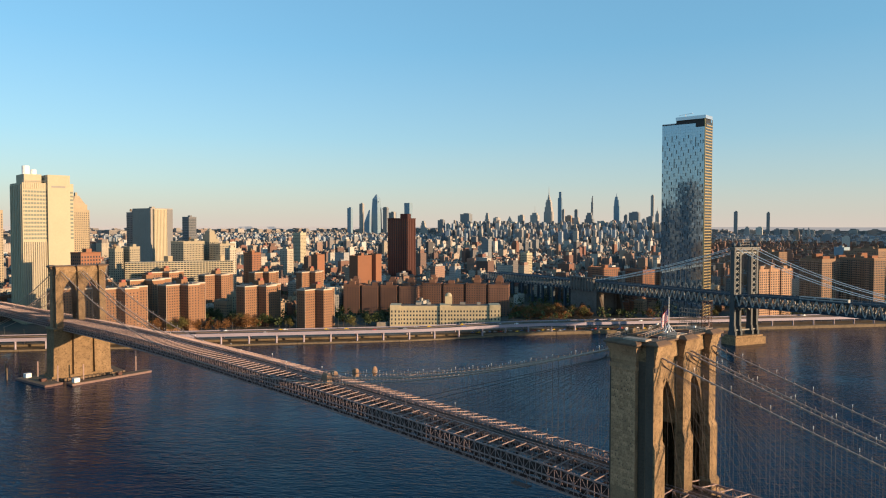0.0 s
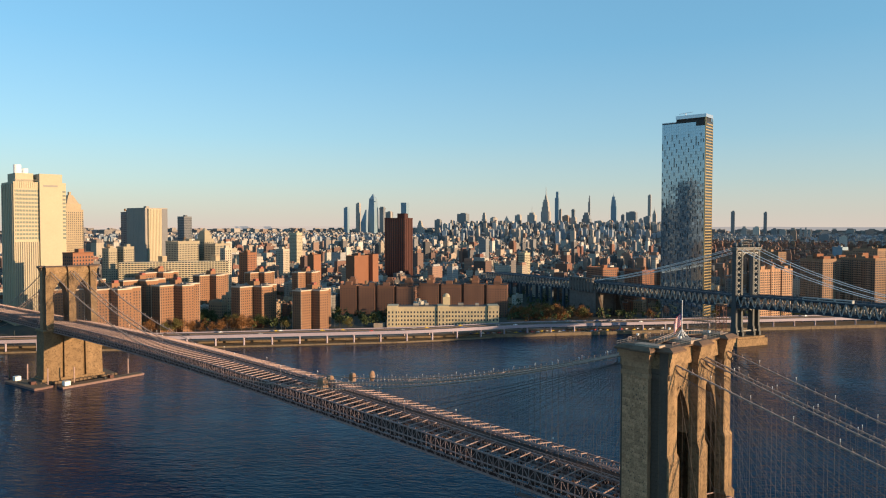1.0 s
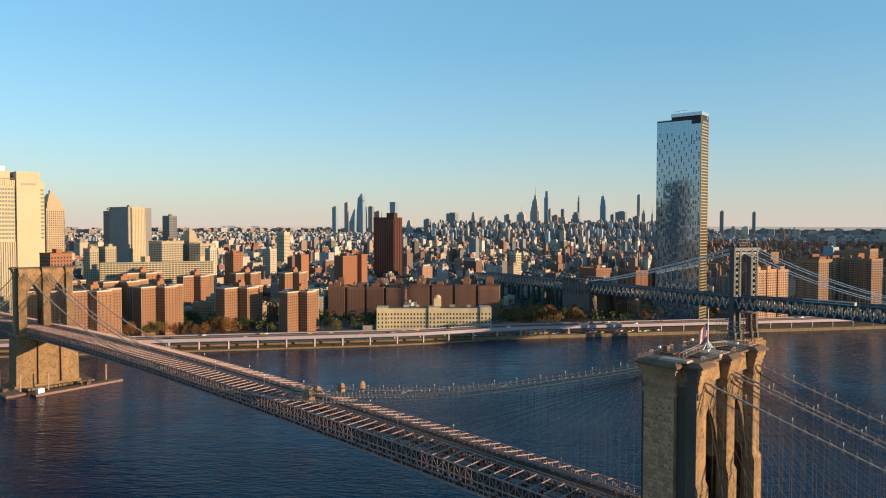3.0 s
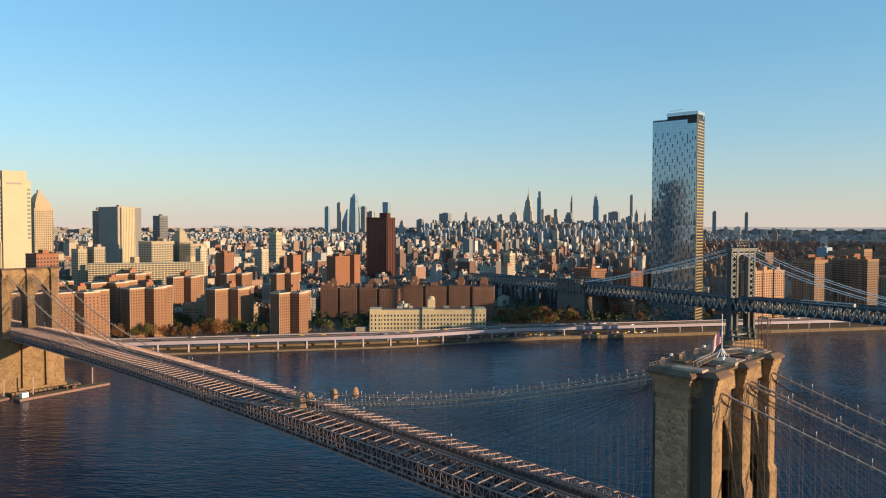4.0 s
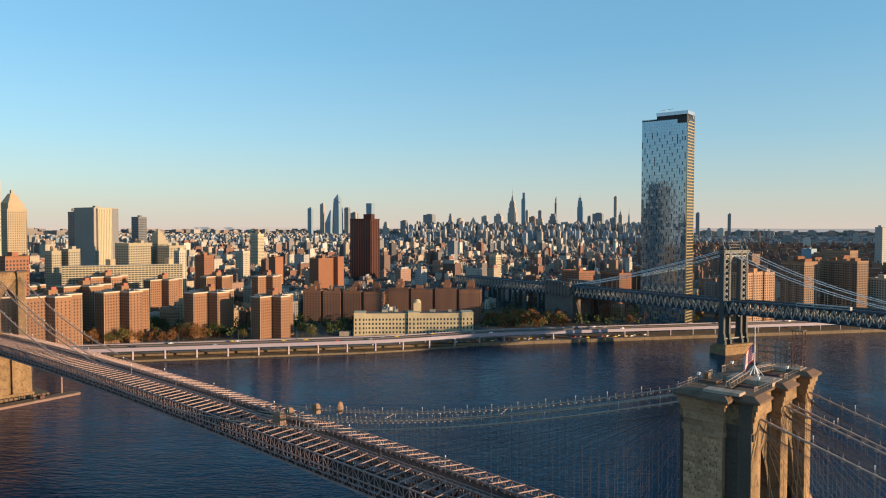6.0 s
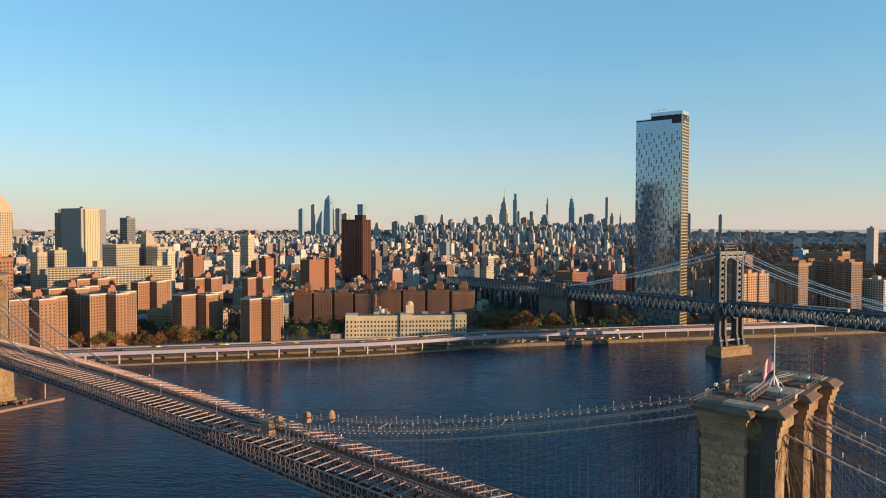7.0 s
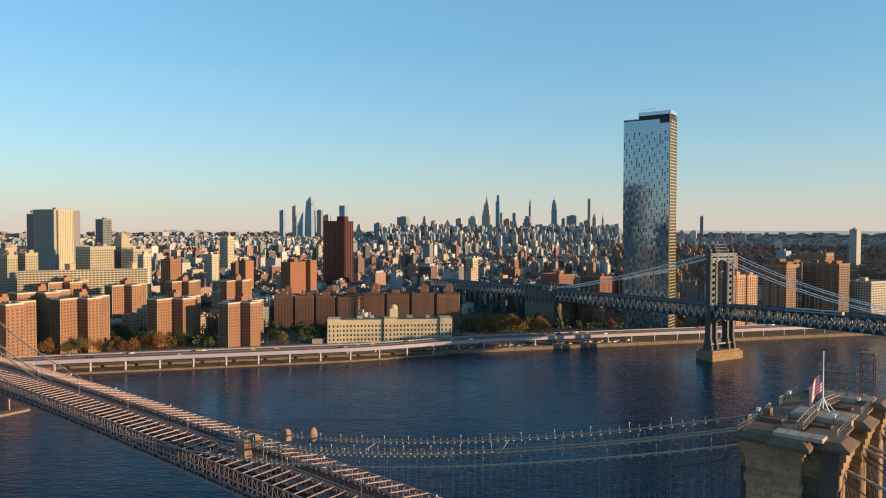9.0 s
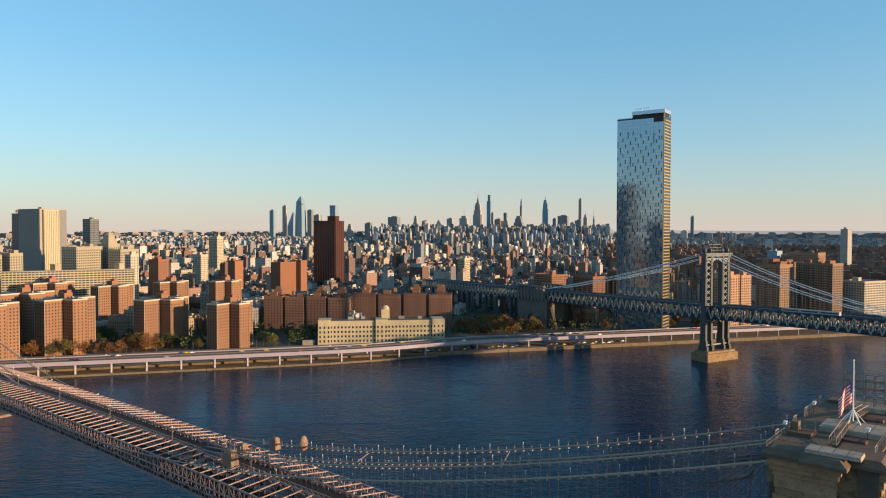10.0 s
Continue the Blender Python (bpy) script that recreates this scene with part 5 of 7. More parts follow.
# ---- far landmarks, drawn nearer with the rest ----
def skyscraper(x, y, w, top, style, mat, label, name="skyscraper", turn=16):
    """One tower of the far skyline: a shaft with the crown that its style names, standing in the haze."""
    t = thing(name, label, "skyscraper", pose(x, y, 20, 0, 0, turn), "far skyline")
    h = top - 20
    s = Shape()
    k = 0.78                                 # seen corner-on, its faces are narrower than its outline
    a, d = w * k, w * k * 0.72
    if style == "slope":
        s.add([(-a / 2, -d / 2, 0), (a / 2, -d / 2, 0), (a / 2, d / 2, 0), (-a / 2, d / 2, 0), (-a / 2, -d / 2, h * .62), (a / 2, -d / 2, h * .72), (a * .1, d / 2, h), (-a * .1, d / 2, h)],
              [(3, 2, 1, 0), (4, 5, 6, 7), (0, 1, 5, 4), (1, 2, 6, 5), (2, 3, 7, 6), (3, 0, 4, 7)])
    elif style == "crystal":
        s.block(0, 0, a, a, 0, h * .6, 0, .93)
        s.block(0, 0, a * .93, a * .93, h * .6, h * .9, 0, .8)
        s.block(0, 0, a * .74, a * .74, h * .9, h, 0, .12)
        part("viewing_deck", Shape().block(a * .42, -a * .2, a * .3, a * .25, h * .84, h * .855), mat, t)
    elif style == "flare":
        s.block(0, 0, a * .8, d, 0, h, 0, 1.22)
    elif style == "round":
        s.tube([(0, 0, 0), (0, 0, h * .93), (0, 0, h * .98), (0, 0, h)], a * .55, 14, a * .5)
        s.block(0, 0, a * .5, d * .5, h, h + 4)
    else:
        hb = {"slab": h, "setback": h * .8, "crown": h * .93, "spire": h * .82, "antenna": h}[style]
        s.block(0, 0, a, d, 0, hb)
    part("shaft", s, mat, t)
    if style == "slab":
        part("plant_room", Shape().block(a * .08, 0, a * .55, d * .6, h, h + 5), mat, t)
    elif style == "setback":
        part("upper_stage", Shape().block(0, 0, a * .74, d * .8, h * .8, h * .92), mat, t)
        part("top_stage", Shape().block(0, 0, a * .5, d * .55, h * .92, h), mat, t)
        part("side_wing", Shape().block(a * .62, 0, a * .3, d * .8, 0, h * .62), mat, t)
    elif style == "crown":
        part("crown", Shape().block(0, 0, a * 1.1, d * 1.1, h * .93, h * .97).block(0, 0, a * .8, d * .8, h * .97, h), mat, t)
    elif style == "spire":
        part("roof", Shape().block(0, 0, a * .8, d * .8, h * .82, h, 0, .06), mat, t)
    elif style == "antenna":
        part("stepped_top", Shape().block(0, 0, a * .6, d * .6, h, h + 12), mat, t)
        part("mast", Shape().tube([(0, 0, h + 12), (0, 0, h + 48)], 1.6, 6, .4), mat, t)
    return t


def build_landmarks():
    mats = {"glass": MATS["sky glass"], "dark": MATS["far dark glass"], "grey": MATS["far grey stone"], "stone": MATS["far grey stone"], "pale": MATS["far pale stone"], "tan": MATS["far tan brick"]}
    # x, y, width, top, style, walls, label
    for x, y, w, top, style, mat, lab in (
        (-3060, 2190, 31.9, 218, "slab", "glass", "slim pale glass tower of the western group"),
        (-3037, 2253, 28.5, 242, "slab", "grey", "slim grey tower of the western group"),
        (-2984, 2255, 45.5, 208, "slope", "glass", "sloped blue glass tower of the western group"),
        (-2971, 2304, 55, 294, "crystal", "glass", "tall angular blue glass skyscraper"),
        (-2931, 2336, 33.6, 224, "crown", "dark", "dark tower with a crowned top"),
        (-2938, 2391, 43.3, 195, "slab", "grey", "broad grey tower behind the brown one"),
        (-2858, 2437, 46.1, 247, "flare", "glass", "flared pale blue glass tower"),
        (-2765, 2466, 36.5, 148, "setback", "grey", "grey office tower with a setback"),
        (-2698, 2536, 42.6, 152, "slab", "dark", "dark mirror glass office block"),
        (-2672, 2562, 24.4, 131, "slab", "pale", "narrow pale office tower"),
        (-2636, 2667, 71, 186, "slab", "dark", "wide dark glass office block"),
        (-2551, 2746, 30.8, 193, "setback", "grey", "grey stone tower with a stepped top"),
        (-2446, 2706, 48.1, 164, "round", "grey", "rounded grey glass office tower"),
        (-2459, 2827, 37, 175, "spire", "stone", "stone tower with a pointed roof"),
        (-2412, 2801, 91.2, 144, "setback", "pale", "wide pale block with stepped wings"),
        (-2442, 2906, 40.5, 179, "slab", "grey", "plain grey stone slab tower"),
        (-2321, 2875, 54.6, 180, "antenna", "grey", "broad stone tower with a mast"),
        (-2289, 3087, 18.8, 211, "slab", "grey", "thin grey glass office tower"),
        (-2177, 2983, 42.2, 174, "slab", "tan", "sunlit tan brick office tower"),
        (-2231, 3128, 21.9, 214, "crown", "dark", "slim dark tower with a crown"),
        (-2145, 3005, 42.2, 165, "slab", "grey", "plain grey stone office tower"),
        (-2115, 3086, 57.8, 193, "setback", "dark", "dark stepped office tower"),
        (-2005, 3040, 47.3, 144, "slab", "grey", "low grey office block"),
        (-1957, 3070, 32.4, 147, "slab", "tan", "sunlit brown brick tower"),
        (-1981, 3231, 21.4, 179, "slab", "dark", "thin dark glass office tower"),
        (-1916, 3212, 66.2, 193, "slab", "dark", "wide dark glass office slab"),
        (-1851, 3191, 20.7, 156, "slab", "grey", "narrow grey stone office tower"),
        (-1823, 3207, 41.4, 168, "slab", "dark", "dark glass office tower block"),
        (-1777, 3290, 11.9, 178, "antenna", "grey", "narrow tower with a mast"),
        (-1733, 3256, 29.3, 145, "slab", "grey", "plain grey stone office tower"),
        (-1469, 3437, 23.2, 194, "slab", "dark", "slender dark tower beyond the bridge"),
        (-1329, 3493, 20, 188, "slab", "dark", "slender tower beyond the bridge"),
        (-1381, 3366, 33.7, 119, "setback", "grey", "grey tower with a setback"),
        (-1330, 3386, 39.1, 114, "slab", "pale", "pale stone riverside apartment tower"),
        (-1221, 3320, 32.3, 106, "slab", "dark", "dark brick riverside apartment block"),
        (-1186, 3333, 37.5, 101, "slab", "grey", "grey concrete riverside apartment block"),
        (-1114, 3358, 13.3, 112, "setback", "grey", "narrow grey riverside tower"),
        (-1094, 3364, 15.9, 114, "setback", "grey", "narrow grey riverside tower"),
        (-1110, 3254, 31.1, 96, "slab", "tan", "tan brick riverside apartment block"),
        (-753, 2737, 33.7, 79, "slab", "pale", "pale white riverside block"),
        (-873, 2910, 45.4, 85, "slab", "dark", "dark brick riverside apartment block"),
        (-665, 3068, 27, 97, "slab", "grey", "grey tower on the far shore")):
        skyscraper(x, y, w, top, style, mats[mat], lab)
    # the stepped stone tower with its needle, and the four slender ones behind
    t = thing("art_deco_skyscraper", "stepped stone skyscraper with a tall needle spire", "skyscraper", pose(-2322, 2999, 20, 0, 0, 16), "far skyline")
    st = mats["stone"]
    part("base", Shape().block(0, 0, 66, 44, 0, 120), st, t)
    part("shaft", Shape().block(0, 0, 38, 30, 120, 205), st, t)
    part("wing", Shape().block(0, 0, 50, 24, 120, 180), st, t)
    part("upper_stage", Shape().block(0, 0, 30, 25, 205, 232).block(0, 0, 23, 20, 232, 244), st, t)
    part("dome", Shape().block(0, 0, 13, 13, 244, 262, 0, .8).block(0, 0, 9, 9, 262, 275, 0, .4), st, t)
    part("spire", Shape().tube([(0, 0, 272), (0, 0, 318)], 2.4, 8, .5), st, t)
    t = skyscraper(-2422, 3238, 29.7, 285, "slab", mats["glass"], "very tall slender glass tower", "slender_skyscraper")
    part("top_stage", Shape().block(2, 0, 15, 15, 265, 301), mats["glass"], t)
    t = skyscraper(-2243, 3301, 14, 258, "slab", mats["dark"], "needle-thin dark stone tower", "slender_skyscraper")
    part("stepped_top", Shape().block(1, 0, 7, 7, 238, 262).block(2, 0, 4, 5, 262, 275), mats["dark"], t)
    t = skyscraper(-2047, 3249, 40, 230, "slab", mats["glass"], "tapered glass skyscraper with a stepped spire", "tapered_skyscraper")
    part("upper_stage", Shape().block(0, 0, 27, 25, 210, 244, 0, .85).block(-2, 0, 18, 18, 244, 262, 0, .8), mats["glass"], t)
    part("spire", Shape().tube([(-2, 0, 262), (-2, 0, 284)], 3.4, 6, .6), mats["glass"], t)
    skyscraper(-1960, 3475, 21, 293, "slab", mats["stone"], "slender square white concrete tower", "slender_skyscraper")
    t = skyscraper(-1863, 3357, 25, 186, "slab", st, "stone skyscraper with a tapering steel spire", "spired_skyscraper")
    part("arched_crown", Shape().block(0, 0, 14, 13, 166, 184, 0, .5), st, t)
    part("spire", Shape().tube([(0, 0, 184), (0, 0, 205)], 1.6, 6, .2), st, t)
    # towers of the business district across the water, seen as reflections in the glass tower
    for x, y, w, d, h in ((-610, -330, 45, 45, 225), (-700, -420, 60, 40, 170), (-560, -470, 50, 60, 140), (-500, -390, 40, 40, 110), (-760, -300, 70, 40, 130)):
        block_building(x, y, 20, w, d, h, MATS["dark cladding"], "dark office tower of the business district", "business_tower", "office tower", 4, 4, 2.4, 2.4, z=1.0)


build_landmarks()


# ---- the city's mass ----
KEEP = [(-565, 270), (-627, 235), (-649, 155), (-628, 83), (-722, 147), (-778, 259), (-848, 221), (-806, 346), (-780, 406), (-690, 60), (-800, 110), (-599, 393), (-531, 474), (-873, 249), (-911, 204), (-841, 295), (-470, 382), (-314, 636), (-818, 67), (-1299, 270), (-1188, 84), (-1138, 334), (-1211, 301), (-1601, 603), (-827, 539), (-957, 736), (-1399, 790), (-1001, 571), (-855, 951), (-480, 690), (-431, 722), (-397, 748), (-229, 697), (-241, 803), (-226, 932), (-268, 1027), (-116, 863), (-59, 941), (-317, 677), (-226, 716), (-226, 818), (-182, 848), (-140, 880), (-742, 856), (-1101, 1142), (-862, 230), (-840, 295), (-980, 314), (-957, 360), (-994, 357), (-980, 215), (-690, 71), (-850, 318), (-920, 392), (-1105, 570)]


TOWN = [(surface("town wall " + n, c, 0.9, 0, 0.15, 0.6, 0, 0.25, objects=0.15), lab) for n, c, lab in (
    ("red", (0.19, 0.085, 0.05), "red brick tenement with rows of windows"), ("tan", (0.3, 0.21, 0.135), "tan brick tenement with rows of windows"), ("cream", (0.34, 0.285, 0.205), "cream painted tenement with rows of windows"),
    ("grey", (0.2, 0.19, 0.18), "grey rendered tenement with rows of windows"), ("brown", (0.14, 0.075, 0.05), "dark brown brick tenement with rows of windows"), ("white", (0.38, 0.35, 0.3), "whitewashed tenement with rows of windows"))]


def town_house(x, y, w, d, h, rng):
    mat, lab = TOWN[rng.randrange(6)]
    t = thing("tenement", lab, "building", pose(x, y, 4, 0, 0, 16 + rng.uniform(-5, 5)), "tenements")
    s = Shape().block(0, 0, w, d, -4, h)
    for x0, y0, x1, y1 in ((-w / 2, -d / 2, w / 2, -d / 2 + .4), (-w / 2, d / 2 - .4, w / 2, d / 2), (-w / 2, -d / 2 + .4, -w / 2 + .4, d / 2 - .4), (w / 2 - .4, -d / 2 + .4, w / 2, d / 2 - .4)):
        s.box(x0, y0, h, x1, y1, h + 0.9)
    part("wall", s, mat, t)
    part("roof", Shape().block(0, 0, w - .8, d - .8, h, h + .15), TAR if rng.random() < .7 else GREY_STONE, t)
    k = Shape().block(rng.uniform(-.25, .25) * w, rng.uniform(-.25, .25) * d, rng.uniform(2.5, 5), rng.uniform(2.5, 4), h + .15, h + rng.uniform(2.6, 4))
    part("bulkhead", k, mat, t)
    r = rng.random()
    if r < 0.3:
        k = Shape()
        tank(k, rng.uniform(-.3, .3) * w, rng.uniform(-.3, .3) * d, h + .15)
        part("water_tank", k, TIMBER, t)
    if r > 0.5:
        part("chimney", Shape().block(w * .4, rng.uniform(-.4, .4) * d, 1, 1.6, h + .15, h + 2.2), mat, t)
    wv = Shape()
    windows_on(wv, w, d, 0, h, 3.2, 2.6, 1.1, 1.7, sides=(0, 1))
    if wv.f:
        part("window_grid", wv, WINDOW, t, kind="stuff")


def build_city():
    """Blocks of narrow houses along a grid of streets; farther off, larger blocks."""
    rng = random.Random(21)
    groups = {}
    view = math.atan2(0.72, -0.69)
    c, s = math.cos(radians(16)), math.sin(radians(16))
    close = []

    def put(x, y, w, d, h, key, turn, z=4.0):
        v, k = far_point(x, y, z)
        sh = groups.setdefault(key, Shape())
        sh.block(v.x, v.y, w * k, d * k, v.z - 6 * k, v.z + h * k, turn)
        for n in range(rng.choice((1, 2, 2, 3, 4))):
            a = rng.uniform(.12, .4)
            sh.block(v.x + rng.uniform(-.3, .3) * w * k, v.y + rng.uniform(-.3, .3) * d * k, w * k * a, d * k * rng.uniform(.12, .4), v.z + h * k, v.z + (h + rng.uniform(1.5, 4.5)) * k, turn)
        if h > 40 and rng.random() < 0.5:
            sh.block(v.x, v.y, w * k * .7, d * k * .7, v.z + h * k, v.z + h * k * rng.uniform(1.06, 1.2), turn)
        elif h > 18 and rng.random() < 0.4:
            q = rng.uniform(-.3, .3)
            sh.tube([(v.x + q * w * k, v.y + q * d * k, v.z + (h + 1.8) * k), (v.x + q * w * k, v.y + q * d * k, v.z + (h + 5.4) * k)], 1.8 * k, 6)
            sh.block(v.x + q * w * k, v.y + q * d * k, 2.2 * k, 2.2 * k, v.z + h * k, v.z + (h + 1.9) * k, turn)

    def lot(gx, gy, w, d):
        x = -420 + c * gx - s * gy
        y = 330 + s * gx + c * gy
        p = Vector((x, y)) - SHORE
        inl, sl = p.dot(INLAND), p.dot(ALONG)
        if inl < 150:
            return
        dv = Vector((x, y)) - Vector((EYE.x, EYE.y))
        dist = dv.length
        ang = math.degrees((math.atan2(dv.y, dv.x) - view + math.pi) % (2 * math.pi) - math.pi)
        if abs(ang) > 38 or not 500 < dist < 3900:
            return
        if dist < 1750 and any(abs(x - a) < 38 and abs(y - b) < 38 for a, b in KEEP):
            return
        bl = Vector((x, y)) - Vector((MB.x, MB.y))
        al, sd = bl.dot(MB_DIR.xy), bl.dot(MB_SIDE.xy)
        if abs(sd) < 34 and al < 620:
            return          # under the blue bridge
        if -75 < sl - 440 < 100 and inl < 260:
            return          # riverside park
        u = rng.random()
        if dist < 2300:
            h = rng.uniform(8, 19) if u < 0.88 else (rng.uniform(20, 30) if u < 0.972 else rng.uniform(32, 52))
        else:
            h = rng.uniform(8, 19) if u < 0.88 else (rng.uniform(20, 32) if u < 0.975 else rng.uniform(36, 62))
        key = "tenement" if dist < 2600 or u < 0.5 else "uptown"
        if ang < -16.5 and 850 < dist < 3600 and u > 0.76:
            h, key = rng.uniform(28, 50), "brick"
            w, d = max(w, 16), max(d, 24)
        elif u > 0.975:
            w, d = w * 1.3, d * 1.2
        if dist < 1200:
            close.append((dist, x, y, w, d, h))
        else:
            put(x, y, w, d, h, key, 16 + rng.uniform(-2, 2))

    for bi in range(-16, 24):
        for bj in range(-4, 62):
            x0, y0 = bi * 190.0 + rng.uniform(-12, 12), bj * 74.0
            for row in (0, 1):
                gx = x0
                while gx < x0 + 172:
                    w = rng.choice((6, 6.5, 7, 7.5, 8, 9, 12, 15, 20))
                    d = rng.uniform(17, 27)
                    if rng.random() < 0.94:
                        lot(gx + w / 2, y0 + (d / 2 if row == 0 else 60 - d / 2), w - .15, d)
                    gx += w
    cell = 34.0
    for i in range(-142, 168):
        for j in range(78, 265):
            x = -420 + c * i * cell - s * j * cell + rng.uniform(-9, 9)
            y = 330 + s * i * cell + c * j * cell + rng.uniform(-9, 9)
            dv = Vector((x, y)) - Vector((EYE.x, EYE.y))
            dist = dv.length
            ang = math.degrees((math.atan2(dv.y, dv.x) - view + math.pi) % (2 * math.pi) - math.pi)
            if abs(ang) > 38 or not 3900 <= dist < 9000:
                continue
            u = rng.random()
            if dist < 5400:
                t = 0.6 if -17 < ang < 2 else 0.32
                h = (rng.uniform(25, 60) if u < 0.6 else (rng.uniform(60, 100) if u < 0.88 else rng.uniform(100, 165))) * t
                w, d = rng.uniform(13, 28), rng.uniform(13, 28)
                key = "uptown" if u < 0.93 else "glass"
            elif dist < 7200:
                t = 0.9 if -17 < ang < 1 else 0.34
                h = (rng.uniform(35, 90) if u < 0.6 else rng.uniform(85, 160)) * t
                w, d = rng.uniform(16, 34), rng.uniform(16, 34)
                key = "uptown" if u < 0.85 else "glass"
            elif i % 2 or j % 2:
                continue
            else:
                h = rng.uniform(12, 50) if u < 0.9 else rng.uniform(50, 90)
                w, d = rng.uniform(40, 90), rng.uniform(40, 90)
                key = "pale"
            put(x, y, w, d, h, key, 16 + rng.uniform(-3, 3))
    close.sort()
    for n_, (dist, x, y, w, d, h) in enumerate(close):
        if n_ < 290:
            town_house(x, y, w, d, h, rng)
        else:
            put(x, y, w, d, h, "tenement", 16 + rng.uniform(-3, 3))
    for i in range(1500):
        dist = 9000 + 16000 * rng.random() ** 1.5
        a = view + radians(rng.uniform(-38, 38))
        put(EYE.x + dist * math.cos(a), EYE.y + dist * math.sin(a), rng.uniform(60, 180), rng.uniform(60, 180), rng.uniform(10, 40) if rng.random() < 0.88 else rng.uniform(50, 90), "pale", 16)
    for key, mat, lab in (("tenement", TENEMENT, "dense low brick and stone tenement buildings"), ("brick", HOUSING, "dense red brick housing blocks in rows"), ("uptown", UPTOWN, "distant mass of stone and brick buildings"), ("glass", OFFICE_GLASS, "distant grey glass office buildings"), ("pale", HAZE_CITY, "far buildings in hazy tones near the horizon")):
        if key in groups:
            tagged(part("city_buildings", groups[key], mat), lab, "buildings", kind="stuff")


build_city()


# ---- riverside: elevated road, street, trees, cars ----
def road_line(s):
    """Inland offset of the elevated road's middle."""
    t = min(1, max(0, (s - 250) / 160))
    return -6 + 22 * t * t * (3 - 2 * t)


surface("worn roadway", (0.14, 0.105, 0.085), 0.9, 0, 0.2, 0.4, 0, 0.3)


def build_riverside():
    st = thing("street", "asphalt riverside street with kerb", "road", kind="structure")
    q = Shape()
    for s in range(-500, 2000, 50):
        q.add([(*plan(s, 34), 3.9), (*plan(s + 50, 34), 3.9), (*plan(s + 50, 52), 4.1), (*plan(s, 52), 4.1)], [(0, 1, 2, 3)])
    part("carriageway", q, ASPHALT, st)
    q = Shape()
    for s in range(-500, 2000, 50):
        for d0, d1, z0 in ((1.2, 33.6, 3.3), (52.4, 60, 4.1)):
            q.add([(*plan(s, d0), z0), (*plan(s + 50, d0), z0), (*plan(s + 50, d1), z0 + .5), (*plan(s, d1), z0 + .5)], [(0, 1, 2, 3)])
    part("pavement", q, QUAY, st, "tan paved quay and footways")
    ex = thing("elevated_road", "elevated riverside expressway with pale lilac girders", "road", kind="structure")
    apron = Shape()
    for s in range(-500, 1500, 50):
        apron.prism([plan(s, road_line(s) - 13.6), plan(s + 49.7, road_line(s + 50) - 13.6), plan(s + 49.7, -0.05), plan(s, -0.05)][::-1], -3, 1.5) if road_line(s + 50) < 13 else None
    part("apron", apron, MATS["weathered wall"], ex, "low stained quay apron under the expressway")
    seg = 26.0
    for i in range(-20, 60):
        s0, s1 = i * seg, (i + 1) * seg
        top, gird, rail = Shape(), Shape(), Shape()
        pts = [s0 + seg * k / 2 for k in range(3)]
        for a, b in zip(pts, pts[1:]):
            la, lb = road_line(a), road_line(b)
            for o0, o1, z0, z1, sh in ((-12, 12, 10.6, 11.2, top), (-12.4, -11.9, 9.0, 12.0, gird), (11.9, 12.4, 9.0, 12.0, gird), (-0.3, 0.3, 11.2, 12.0, top)):
                sh.prism([plan(a, la + o1), plan(a, la + o0), plan(b, lb + o0), plan(b, lb + o1)], z0, z1)
        part("deck_slab", top, MATS["worn roadway"], ex)
        part("girder", gird, PALE_STEEL, ex)
        col = Shape()
        l0 = road_line(s0)
        for o in (-10.5, 10.5):
            x, y = plan(s0, l0 + o)
            col.prism([(x - .7, y - .7), (x + .7, y - .7), (x + .7, y + .7), (x - .7, y + .7)], -2, 9.2)
        x0, y0 = plan(s0, l0 - 11.5)
        x1, y1 = plan(s0, l0 + 11.5)
        col.beam((x0, y0, 8.8), (x1, y1, 8.8), 1.3, 1.2)
        part("column_bent", col, PALE_STEEL, ex)
        x, y = plan(s0 + 8, l0 + (11.5 if i % 2 else -11.5))
        lp = thing("street_lamp", "tall slim grey street lamp on the expressway", "street lamp", pose(x, y, 11.2), "expressway lamps")
        part("pole", Shape().tube([(0, 0, 0), (0, 0, 9)], 0.14, 6, 0.08), STEEL_LIGHT, lp)
        part("lamp_arm", Shape().beam((0, 0, 9), (1.6, -1.2, 9.3), 0.12), STEEL_LIGHT, lp)


build_riverside()


CAR_PAINT = [surface("car paint " + n, c, 0.3, 0.1, 0.02, spec=0.5) for n, c in (("white", (0.7, 0.7, 0.7)), ("black", (0.02, 0.02, 0.022)), ("grey", (0.25, 0.26, 0.27)), ("red", (0.4, 0.04, 0.03)), ("yellow", (0.6, 0.38, 0.03)), ("blue", (0.05, 0.1, 0.25)))]
CAR_NAMES = ("white", "black", "grey", "red", "yellow", "blue")


